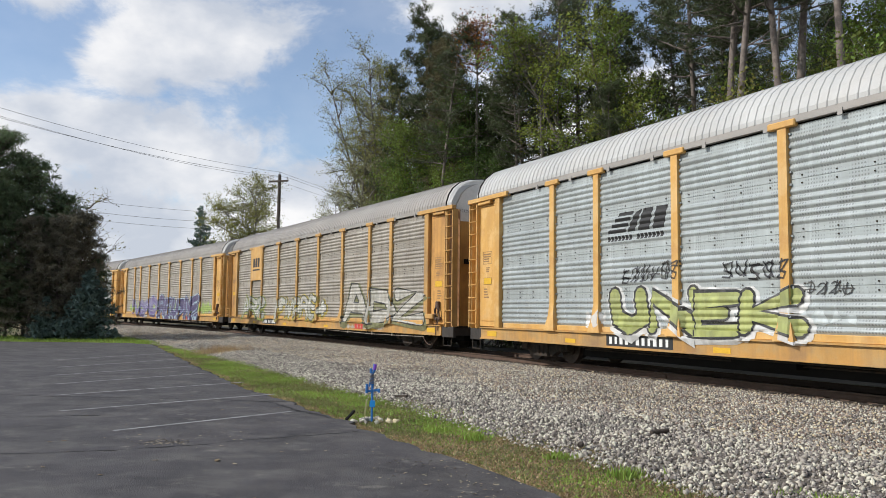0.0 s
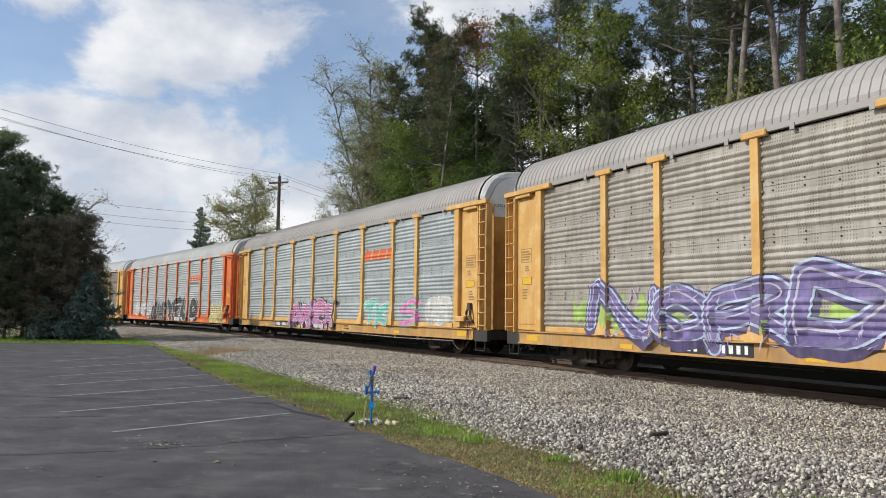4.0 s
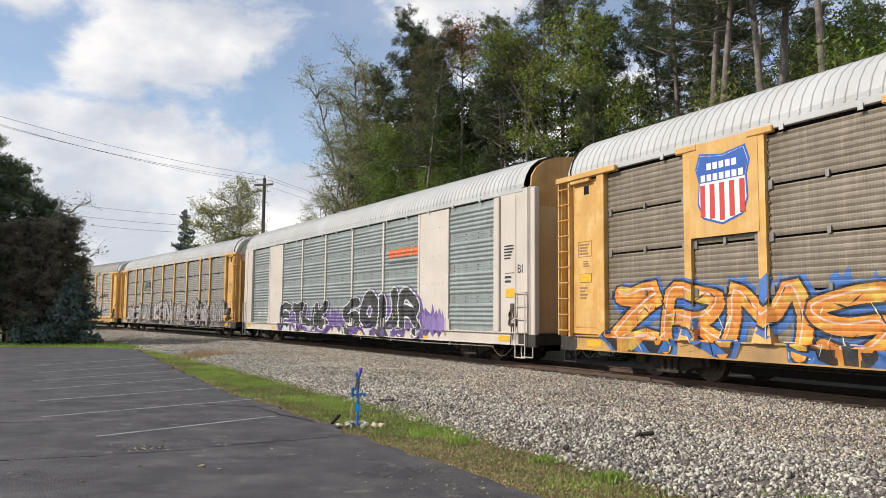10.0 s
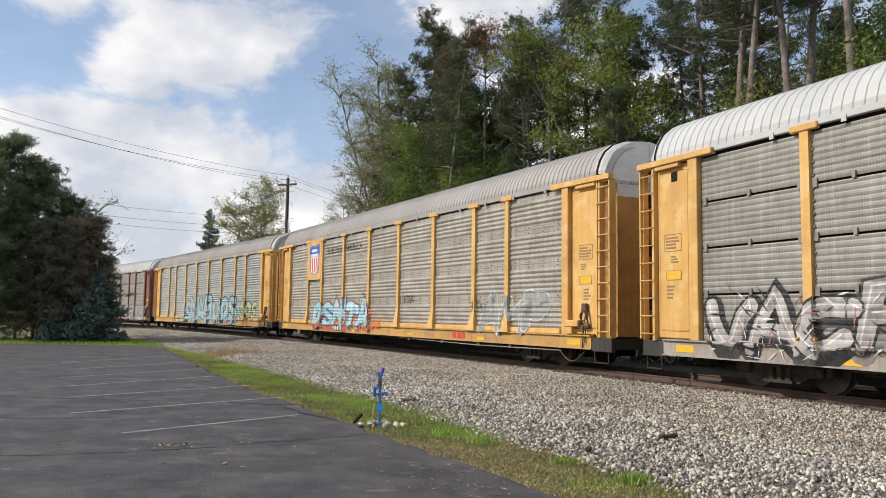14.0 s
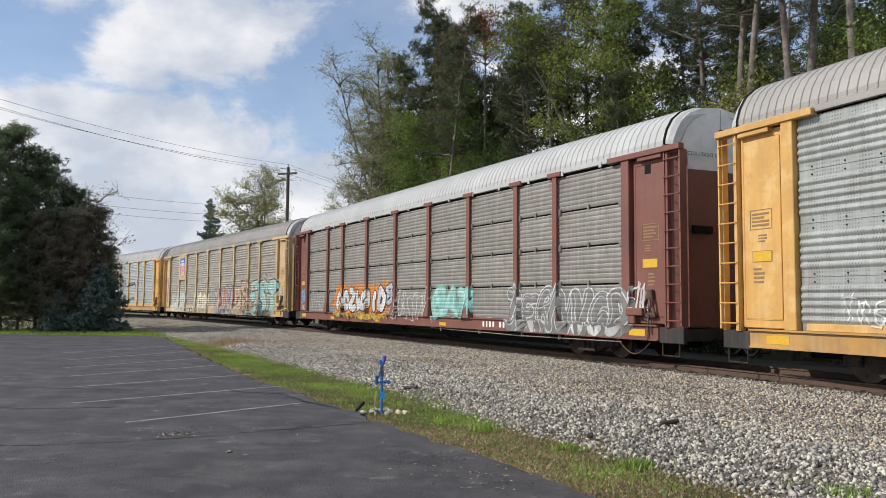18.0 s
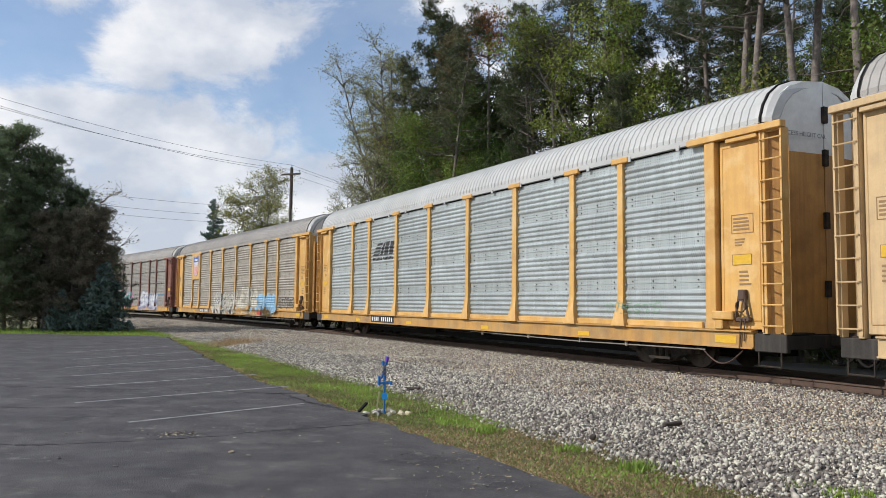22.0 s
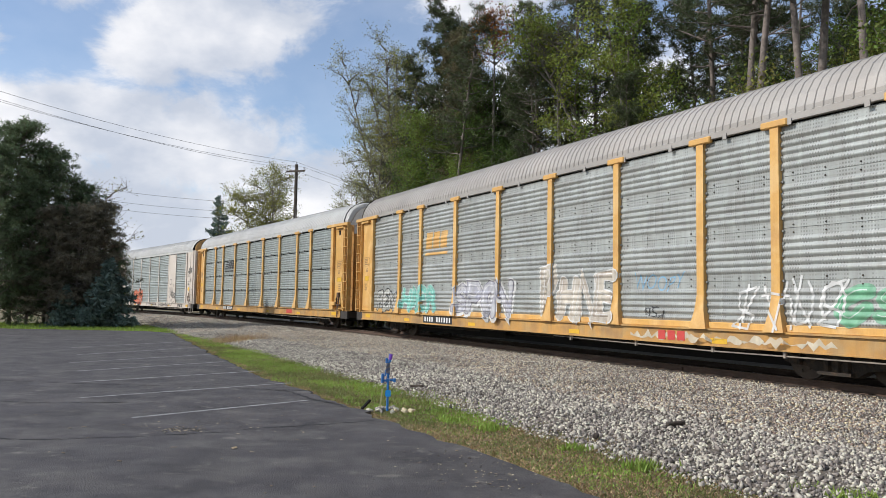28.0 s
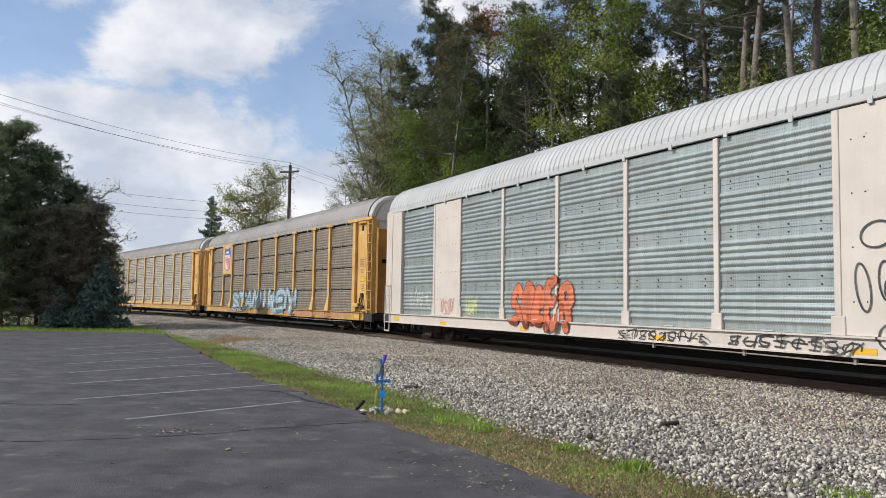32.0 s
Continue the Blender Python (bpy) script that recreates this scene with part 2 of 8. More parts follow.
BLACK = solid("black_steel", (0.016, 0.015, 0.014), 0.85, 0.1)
DARK = material("dirty_running_gear", (0.045, 0.038, 0.032), 0.8, 0.2, var=0.35, scale=4, second=(0.075, 0.052, 0.036), bump=0.2, spec=0.2)
STEEL = material("worn_steel", (0.30, 0.28, 0.26), 0.4, 0.8, var=0.2, bump=0.05)
GRIME = material("sill_grime", (0.30, 0.26, 0.22), 0.7, var=0.2, scale=1.5, streak=0.5, bump=0.05)
PAINTS = {}


def spray(c, other=None):
    """Matt sprayed paint; with a second colour it fades from one to the other in soft clouds."""
    key = tuple(round(v, 3) for v in c + (other or ()))
    if key not in PAINTS:
        PAINTS[key] = material("spray_paint" if not PAINTS else "spray_paint_" + str(len(PAINTS)), c, 0.5, var=0.10, scale=1.3, fine=25, dirt=(0.30, 0.27, 0.22), dirt_amt=0.22, second=other, bump=0.02)
        # weathered paint lets some of the sheet show through
        nt = PAINTS[key].node_tree
        tc, mp, no, ra = (nt.nodes.new(k) for k in ("ShaderNodeTexCoord", "ShaderNodeMapping", "ShaderNodeTexNoise", "ShaderNodeMapRange"))
        mp.inputs["Scale"].default_value = (5.0, 1.0, 2.0)
        no.inputs["Scale"].default_value, no.inputs["Detail"].default_value = 1.0, 8
        ra.inputs["From Min"].default_value, ra.inputs["From Max"].default_value = 0.36, 0.58
        ra.inputs["To Min"].default_value, ra.inputs["To Max"].default_value = 1.0, 0.74
        nt.links.new(tc.outputs["Object"], mp.inputs[0])
        nt.links.new(mp.outputs[0], no.inputs["Vector"])
        nt.links.new(no.outputs["Fac"], ra.inputs["Value"])
        nt.links.new(ra.outputs[0], nt.nodes["Principled BSDF"].inputs["Alpha"])
    return PAINTS[key]


# ------------------------------------------------------------------ mesh helpers
def mesh_of(name, bm, smooth=False):
    me = bpy.data.meshes.new(name)
    bm.normal_update()
    bm.to_mesh(me)
    bm.free()
    if smooth:
        me.shade_smooth()
    me.materials.append(None)
    return me


def mesh_from(name, verts, faces, smooth=False):
    me = bpy.data.meshes.new(name)
    me.from_pydata([tuple(v) for v in verts], [], [tuple(f) for f in faces])
    if smooth:
        me.shade_smooth()
    me.materials.append(None)
    return me


def part(name, data, mat, parent=None, label="", m=None):
    """Links one mesh as one object; its material sits on the object, so meshes can be shared."""
    if isinstance(data, bmesh.types.BMesh):
        data = mesh_of(name, data)
    ob = new(name, data)
    if parent:
        ob.parent = parent
    if m is not None:
        ob.matrix_basis = m
    if mat is not None:
        ob.material_slots[0].link = "OBJECT"
        ob.material_slots[0].material = mat
    if label:
        ob["label"] = label
    return ob


def box(bm, x0, x1, y0, y1, z0, z1, bevel=0.0):
    r = bmesh.ops.create_cube(bm, size=1.0)
    for v in r["verts"]:
        v.co = Vector((x0 + (v.co.x + 0.5) * (x1 - x0), y0 + (v.co.y + 0.5) * (y1 - y0), z0 + (v.co.z + 0.5) * (z1 - z0)))
    if bevel:
        edges = list({e for v in r["verts"] for e in v.link_edges})
        bmesh.ops.bevel(bm, geom=edges, offset=bevel, segments=1, affect="EDGES")
    return bm


def rod(bm, a, b, r0, r1=None, seg=6):
    a, b = Vector(a), Vector(b)
    r1 = r0 if r1 is None else r1
    d = b - a
    res = bmesh.ops.create_cone(bm, cap_ends=True, segments=seg, radius1=r0, radius2=r1, depth=d.length)
    q = d.to_track_quat("Z", "Y").to_matrix().to_4x4()
    bmesh.ops.transform(bm, matrix=Matrix.Translation((a + b) / 2) @ q, verts=res["verts"])
    return bm


def tube(bm, pts, r, seg=6, closed=False):
    """One continuous round bar along a line of points."""
    n = len(pts)
    rings = []
    for i, p in enumerate(pts):
        d = (pts[(i + 1) % n] - pts[i - 1]) if closed else (pts[min(i + 1, n - 1)] - pts[max(i - 1, 0)])
        a = Vector((0, 1, 0)) if abs(d.normalized().y) < 0.9 else Vector((0, 0, 1))
        u = d.cross(a).normalized()
        w = d.cross(u).normalized()
        rings.append([bm.verts.new(p + (u * math.cos(math.tau * j / seg) + w * math.sin(math.tau * j / seg)) * r) for j in range(seg)])
    for i in range(n if closed else n - 1):
        a, b = rings[i], rings[(i + 1) % n]
        for j in range(seg):
            bm.faces.new((a[j], a[(j + 1) % seg], b[(j + 1) % seg], b[j]))
    return bm


def boxes(*rows, bevel=0.0):
    bm = bmesh.new()
    for r in rows:
        box(bm, *r, bevel=bevel)
    return bm


def prism(bm, outline, y0, y1):
    """An outline in x and z pulled from y0 to y1."""
    f = [bm.verts.new((x, y0, z)) for x, z in outline]
    b = [bm.verts.new((x, y1, z)) for x, z in outline]
    bm.faces.new(f)
    bm.faces.new(b[::-1])
    for i in range(len(f)):
        j = (i + 1) % len(f)
        bm.faces.new((f[j], f[i], b[i], b[j]))
    bmesh.ops.recalc_face_normals(bm, faces=bm.faces[:])
    return bm


# ------------------------------------------------------------------ the curve of the track
RADIUS = 365.13
HEAD = radians(-61.184)
START = Vector((0.0, 26.898))
OUT = Vector((-math.sin(HEAD), math.cos(HEAD)))
CENTRE = START - OUT * RADIUS


def on_track(s, off=0.0):
    """The place s metres along the camera-side line of the cars, off metres further out, and the heading there."""
    a = s / RADIUS
    d = Matrix.Rotation(-a, 2) @ OUT
    p = CENTRE + d * (RADIUS + off)
    return p, HEAD - a


def advance(t):
    return 0.000163192 * t ** 3 - 0.002237036 * t ** 2 + 14.887515 * t + 2.007547


HALF = 1.55
CAR_PITCH = 28.66


def car_pose(k, t):
    s = 13.4 - CAR_PITCH * k + advance(t)
    a, _ = on_track(s - 10.05, HALF)
    b, _ = on_track(s + 10.05, HALF)
    p = (a + b) / 2
    d = b - a
    return Matrix.Translation((p.x, p.y, RAIL_Z)) @ Matrix.Rotation(math.atan2(d.y, d.x), 4, "Z")


# ------------------------------------------------------------------ ground, lot, ballast, track
def lerp_pts(pts, v, key, val):
    for a, b in zip(pts, pts[1:]):
        if a[key] <= v <= b[key]:
            f = (v - a[key]) / (b[key] - a[key])
            return a[val] + (b[val] - a[val]) * f
    return pts[0][val] if v < pts[0][key] else pts[-1][val]


def track_distance(x, y):
    """Metres from the track's centre line, positive on the camera's side."""
    return RADIUS + HALF - math.hypot(x - CENTRE.x, y - CENTRE.y)


def bank(d):
    """Height of the ballast over the ground, d metres to the camera's side of the track's centre."""
    prof = ((-9.0, -0.12), (-6.0, -0.05), (-3.2, 0.02), (-2.2, 0.10), (0, 0.11), (2.1, 0.10), (3.2, 0.05), (5.0, 0.02), (7.0, -0.005), (8.3, -0.068), (9.2, -0.09))
    return lerp_pts(prof, d, 0, 1)


def bank_at(o, s):
    """The same with the bed's humps and hollows."""
    k = max(0.0, min(1.0, (o - 2.0) / 0.8)) * max(0.0, min(1.0, (8.3 - o) / 0.9))
    return bank(o) + k * max(-0.03, 0.02 + 0.11 * noise.noise(Vector((o * 0.55, s * 0.28, 4.0))) + 0.04 * noise.noise(Vector((o * 1.5, s * 0.9, 9.0))))


def wear(mat):
    """Pale scuffs and grit rubbed into a dark surface, and tarry dark blotches."""
    nt = mat.node_tree
    n, ln = nt.nodes.new, nt.links.new
    sock = nt.nodes["Principled BSDF"].inputs["Base Color"]
    tc = n("ShaderNodeTexCoord")
    for scale, stretch, lo, hi, amt, col in ((0.9, (1.0, 1.15, 1.0), 0.52, 0.70, 0.5, (0.155, 0.145, 0.13, 1)), (2.6, (0.9, 1.2, 1.0), 0.57, 0.68, 0.6, (0.20, 0.185, 0.16, 1)),
                                             (0.45, (1.0, 1.1, 1.0), 0.52, 0.66, 0.6, (0.030, 0.028, 0.030, 1)), (120.0, (1.0, 1.0, 1.0), 0.58, 0.68, 0.6, (0.22, 0.21, 0.20, 1))):
        mp, no, ra, mx = (n(k) for k in ("ShaderNodeMapping", "ShaderNodeTexNoise", "ShaderNodeMapRange", "ShaderNodeMix"))
        mp.inputs["Scale"].default_value = stretch
        mp.inputs["Rotation"].default_value = (0, 0, 0.5)
        no.inputs["Scale"].default_value, no.inputs["Detail"].default_value, no.inputs["Roughness"].default_value = scale, 10, 0.72
        ra.inputs["From Min"].default_value, ra.inputs["From Max"].default_value, ra.inputs["To Max"].default_value = lo, hi, amt
        mx.data_type = "RGBA"
        ln(tc.outputs["Object"], mp.inputs[0])
        ln(mp.outputs[0], no.inputs["Vector"])
        ln(no.outputs["Fac"], ra.inputs["Value"])
        ln(ra.outputs[0], mx.inputs["Factor"])
        ln(sock.links[0].from_socket, mx.inputs["A"])
        mx.inputs["B"].default_value = col
        ln(mx.outputs["Result"], sock)


GRASS_GROUND = material("grass_soil", (0.135, 0.125, 0.055), 0.95, var=0.45, scale=0.9, fine=14, second=(0.22, 0.15, 0.085), bump=0.6, bump_scale=14)
# bed colour holds the shade in the gaps between loose stones
GRAVEL = material("ballast_bed", (0.12, 0.10, 0.08), 0.9, var=0.5, scale=0.5, fine=20, second=(0.09, 0.078, 0.062), bump=0.9, bump_scale=13)
STONE = material("ballast_stone", (0.36, 0.325, 0.275), 0.85, var=0.22, scale=0.4, fine=30, bump=0.3, island=0.7)
ASPHALT = material("asphalt", (0.046, 0.042, 0.045), 0.78, var=0.45, scale=0.7, fine=75, second=(0.072, 0.067, 0.068), bump=0.8, bump_scale=60, dirt=(0.13, 0.12, 0.11), dirt_amt=0.42, coarse_detail=10)
wear(ASPHALT)
# oily dirt, with the shade under the train put into the colour too
BED_DIRT_SHADE = material("oily_shaded_track_bed", (0.06, 0.05, 0.042), 0.9, var=0.4, scale=0.8, fine=14, bump=0.8, bump_scale=12)
LINE = material("worn_line_paint", (0.26, 0.26, 0.26), 0.8, var=0.25, scale=2.5, fine=30, dirt=(0.08, 0.08, 0.08), dirt_amt=1.0, bump=0.1)
CRACK = solid("crack_fill", (0.014, 0.014, 0.015), 0.8)
TIE = material("creosoted_timber", (0.055, 0.042, 0.032), 0.9, var=0.3, scale=3, bump=0.5, per_piece=0.2)
RAIL_SIDE = material("rusty_rail", (0.095, 0.058, 0.04), 0.8, 0.05, var=0.25, scale=2, fine=20, bump=0.15)
RAIL_TOP = material("polished_rail_head", (0.5, 0.48, 0.46), 0.25, 1.0, var=0.1, bump=0.02)


def ground():
    xs = [-2500, -1200, -600, -300, -150] + list(range(-100, 101, 10)) + [150, 300, 600, 1200, 2500]
    ys = [-2500, -1200, -600, -300, -150] + list(range(-100, 161, 10)) + [200, 300, 600, 1200, 2500]
    verts, faces = [], []
    for y in ys:
        for x in xs:
            verts.append((x, y, -0.06))
    w = len(xs)
    for j in range(len(ys) - 1):
        for i in range(w - 1):
            a = j * w + i
            faces.append((a, a + 1, a + w + 1, a + w))
    ob = part("ground", mesh_from("ground", verts, faces), GRASS_GROUND)
    tagged(ob, "mown grass and bare soil beside the railway", "ground", kind="structure")


def strip(name, s0, s1, step, offsets, zfun, mat):
    """A sheet along the track between lateral offsets (metres to the camera's side of the centre)."""
    verts, faces = [], []
    n = int(round((s1 - s0) / step)) + 1
    for i in range(n):
        s = s0 + (s1 - s0) * i / (n - 1)
        for o in offsets:
            p, _ = on_track(s, HALF - o)
            verts.append((p.x, p.y, zfun(o, s)))
    w = len(offsets)
    for i in range(n - 1):
        for j in range(w - 1):
            a = i * w + j
            faces.append((a, a + w, a + w + 1, a + 1))
    return part(name, mesh_from(name, verts, faces), mat)


def track():
    wide = (-9, -6, -3.2, -2.2, 0, 2.1, 3.2, 5.0, 6.5, 8.15, 8.5)
    near = (-9, -6, -3.2, -2.2, 0, 1.3, 2.1) + tuple(2.1 + 0.25 * i for i in range(1, 25)) + (8.3, 8.5)
    for s0, s1, step, offs in ((-640, -60, 4.0, wide), (30, 560, 4.0, wide)):
        tagged(strip("ballast", s0, s1, step, offs, lambda o, s: bank(o) if o < 8.3 else -0.07, GRAVEL), "crushed-stone ballast bed under the rails, darkened for shaded gaps", "ballast", kind="structure")
    ob = strip("ballast", -60, 30, 0.3, near, lambda o, s: bank_at(o, s) if o < 8.4 else -0.07, GRAVEL)
    dirty = strip("track_bed", -640, 560, 4.0, (-1.9, -1.0, 0.0, 1.0, 1.45), lambda o, s: bank(o) + 0.006, BED_DIRT_SHADE)
    tagged(dirty, "stones between the rails, darkened for oil and the cars' shade", "track bed", kind="structure")
    tagged(ob, "crushed-stone ballast bed under the rails, darkened for shaded gaps", "ballast", kind="structure")
    # ties
    bm = bmesh.new()
    box(bm, -0.115, 0.115, -1.3, 1.3, -0.10, 0.095, bevel=0.012)
    tie = mesh_of("tie", bm)
    root = new("railway_track")
    tagged(root, "rusty steel rails on dark timber ties", "railway track", kind="structure")
    for i in range(300):
        s = -95 + i * 0.53
        p, h = on_track(s, HALF)
        part("tie", tie, TIE, root, m=Matrix.Translation((p.x, p.y, 0.03 + random.uniform(-0.008, 0.008))) @ Matrix.Rotation(h + random.uniform(-0.012, 0.012), 4, "Z"))
    # rails: section swept along the curve
    sec = ((-0.07, 0.10), (-0.07, 0.115), (-0.012, 0.135), (-0.010, 0.225), (-0.036, 0.235), (-0.036, 0.268), (0.036, 0.268), (0.036, 0.235), (0.010, 0.225), (0.012, 0.135), (0.07, 0.115), (0.07, 0.10))
    for side in (1, -1):
        verts, faces, tops, tf = [], [], [], []
        n = 401
        for i in range(n):
            s = -640 + 3.0 * i
            for o, z in sec:
                p, _ = on_track(s, HALF - side * 0.753 + o)
                verts.append((p.x, p.y, z))
            for o in (-0.03, 0.03):
                p, _ = on_track(s, HALF - side * 0.753 + o)
                tops.append((p.x, p.y, RAIL_Z))
        w = len(sec)
        for i in range(n - 1):
            for j in range(w):
                a, b = i * w + j, i * w + (j + 1) % w
                faces.append((a, b, b + w, a + w))
            tf.append((2 * i, 2 * i + 2, 2 * i + 3, 2 * i + 1))
        rail = part("rail", mesh_from("rail", verts, faces), RAIL_SIDE, root)
        part("rail_head", mesh_from("rail_head", tops, tf), RAIL_TOP, rail, "polished running surface")
    # tie plates and joint bars on the camera-side rail
    pl = mesh_of("tie_plate", boxes((-0.09, 0.09, -0.17, 0.17, 0.094, 0.108)))
    bar = mesh_of("joint_bar", boxes((-0.45, 0.45, -0.018, 0.018, 0.13, 0.225), bevel=0.008))
    for i in range(0, 240):
        s = -75 + i * 0.53
        p, h = on_track(s, HALF - 0.753)
        part("tie_plate", pl, RAIL_SIDE, root, m=Matrix.Translation((p.x, p.y, 0.028)) @ Matrix.Rotation(h, 4, "Z"))
    for s in (-60, -36, -2.4, 9.4, 21.2):
        p, h = on_track(s, HALF - 0.753 - 0.03)
        part("joint_bar", bar, RAIL_SIDE, root, m=Matrix.Translation((p.x, p.y, 0.0)) @ Matrix.Rotation(h, 4, "Z"))


# lot edge, from far to near
EDGE = ((-60, 37.0), (-24, 37.3), (-17.7, 37.2), (-15.0, 37.2), (-13.3, 35.9), (-9.35, 27.5), (-6.95, 22.3), (-5.05, 18.35), (-4.0, 16.25),
        (-3.1, 14.85), (-2.02, 12.77), (-1.12, 11.18), (-0.58, 10.1), (0.13, 8.99), (0.58, 8.15), (1.05, 7.2), (2.2, 4.6), (4.4, -2), (5.5, -30))


def lot():
    rng = random.Random(5)
    pts = []
    for (x0, y0), (x1, y1) in zip(EDGE, EDGE[1:]):
        n = max(1, int(math.hypot(x1 - x0, y1 - y0) / 0.22)) if y0 > 2 and x0 > -30 else 4
        for i in range(n):
            f = i / n
            j = 0.05 if n > 4 else 0
            pts.append((x0 + (x1 - x0) * f + rng.gauss(0, j), y0 + (y1 - y0) * f + rng.gauss(0, j)))
    pts += [EDGE[-1], (-60, -30)]
    bm = bmesh.new()
    top = [bm.verts.new((x, y, 0.0)) for x, y in pts]
    low = [bm.verts.new((x, y, -0.08)) for x, y in pts]
    bm.faces.new(top[::-1])
    for i in range(len(pts)):
        j = (i + 1) % len(pts)
        bm.faces.new((top[i], top[j], low[j], low[i]))
    bmesh.ops.recalc_face_normals(bm, faces=bm.faces[:])
    ob = part("parking_lot", bm, ASPHALT)
    tagged(ob, "dark patched asphalt parking lot with a ragged edge", "parking lot", kind="structure")
    lines = (((-4.41, 10.62), (-2.44, 12.81)), ((-6.07, 12.55), (-3.26, 15.41)), ((-7.23, 14.78), (-4.5, 17.82)), ((-8.3, 16.93), (-6.05, 20.18)),
             ((-9.48, 19.0), (-7.19, 22.71)), ((-10.6, 21.6), (-8.6, 25.6)), ((-12.2, 24.5), (-10.2, 28.9)))
    for a, b in lines:
        d = (Vector(b) - Vector(a)).normalized()
        w = Vector((-d.y, d.x)) * 0.045
        bm = bmesh.new()
        v = [bm.verts.new((*p, 0.005)) for p in (Vector(a) - w, Vector(b) - w, Vector(b) + w, Vector(a) + w)]
        bm.faces.new(v)
        part("stall_line", bm, LINE, ob, "worn white stall line")
    cracks = (((-4.93, 8.85), (-3.81, 9.2), (-2.95, 9.61), (-2.38, 10.07), (-1.78, 10.38), (-1.03, 10.9)),
              ((-9.0, 14.9), (-7.14, 14.59), (-4.16, 14.43), (-3.04, 14.09), (-2.44, 13.03), (-1.91, 12.4)), ((-3.3, 14.2), (-2.7, 14.2), (-2.5, 13.7)),
              ((-10.5, 17.4), (-9.0, 18.4), (-7.6, 18.9)), ((-2.44, 13.03), (-2.0, 12.6), (-1.6, 12.0)), ((-8.0, 12.0), (-6.2, 11.9), (-5.0, 12.2)), ((-6.5, 9.6), (-5.6, 9.0), (-4.93, 8.85)))
    for c in cracks:
        bm = bmesh.new()
        fine = []
        for a, b in zip(c, c[1:]):
            n = max(2, int(math.dist(a, b) / 0.09))
            for i in range(n):
                fine.append((a[0] + (b[0] - a[0]) * i / n + rng.gauss(0, 0.02), a[1] + (b[1] - a[1]) * i / n + rng.gauss(0, 0.02)))
        prev = None
        for i, (x, y) in enumerate(fine):
            w = 0.024 * rng.uniform(0.3, 1.3)
            cur = (bm.verts.new((x - w * 0.4, y - w, 0.004)), bm.verts.new((x + w * 0.4, y + w, 0.004)))
            if prev:
                bm.faces.new((prev[0], cur[0], cur[1], prev[1]))
            prev = cur
        part("crack", bm, CRACK, ob, "dark open crack")


ground()
track()
lot()


# ------------------------------------------------------------------ auto rack cars
# local space: x with the travel, -y to the camera, z over the rail head
POSTS = (-9.05, -7.1, -4.3, -1.43, 1.43, 4.3, 7.1, 9.05)
ENDS = 11.85
BAYS = tuple(zip((-ENDS,) + POSTS, POSTS + (ENDS,)))
Z0, Z1 = 0.92, 4.93
SKIN = -1.46


def rib_profile(kind):
    """Height and outward relief of the side sheets."""
    pts = []
    if kind == "ribbed":
        pitch = (Z1 - Z0) / 4
        for g in range(4):
            base = Z0 + g * pitch
            pts.append((base, 0.0))
            pts.append((base + 0.12, 0.0))
            r = 0.142
            for i in range(5):
                z = base + 0.13 + i * r
                for f in (0.0, 0.15, 0.3, 0.42, 0.55, 0.68, 0.84):
                    pts.append((z + f * r, 0.034 * math.sin(math.pi * f) ** 1.4))
            pts.append((base + 0.13 + 5 * r, 0.0))
            pts.append((base + pitch - 0.012, 0.0))
            pts.append((base + pitch - 0.006, 0.012))
        pts.append((Z1, 0.0))
    else:
        r = 0.125
        h = (Z1 - Z0) / 4
        z = 0.0
        while z < h - 0.05:
            for f, d in ((0.0, 0.0), (0.2, 0.008), (0.45, 0.016), (0.8, 0.014)):
                if z + f * r < h - 0.045:
                    pts.append((z + f * r, d))
            z += r
        pts.append((h - 0.045, 0.0))
    return pts


RIBS = rib_profile("ribbed")
SLATS = rib_profile("slatted")


def relief(kind, z):
    prof = RIBS
    if kind == "slatted":
        h = (Z1 - Z0) / 4
        prof, z = SLATS, (z - Z0) % h
    for (a, da), (b, db) in zip(prof, prof[1:]):
        if a <= z <= b:
            return da + (db - da) * (z - a) / max(b - a, 1e-6)
    return 0.0


def sheet_mesh(name, prof, width, thick=0.02):
    verts, faces = [], []
    for z, d in prof:
        for x in (-width / 2, width / 2):
            verts.append((x, SKIN - d, z))
    n = len(prof)
    for i in range(n - 1):
        a = 2 * i
        faces.append((a, a + 1, a + 3, a + 2))
    b = len(verts)
    for z in (prof[0][0], prof[-1][0]):
        for x in (-width / 2, width / 2):
            verts.append((x, SKIN + thick, z))
    faces += [(b + 1, b, b + 2, b + 3), (b, b + 1, 1, 0), (2 * n - 2, 2 * n - 1, b + 3, b + 2), (b, 0, 2 * n - 2, b + 2), (1, b + 1, b + 3, 2 * n - 1)]
    return mesh_from(name, verts, faces)


ROOF_SEC = ((1.53, 5.10), (1.53, 5.20), (1.44, 5.46), (1.27, 5.72), (1.00, 5.93), (0.62, 6.07), (0.0, 6.14))
MESH = {}


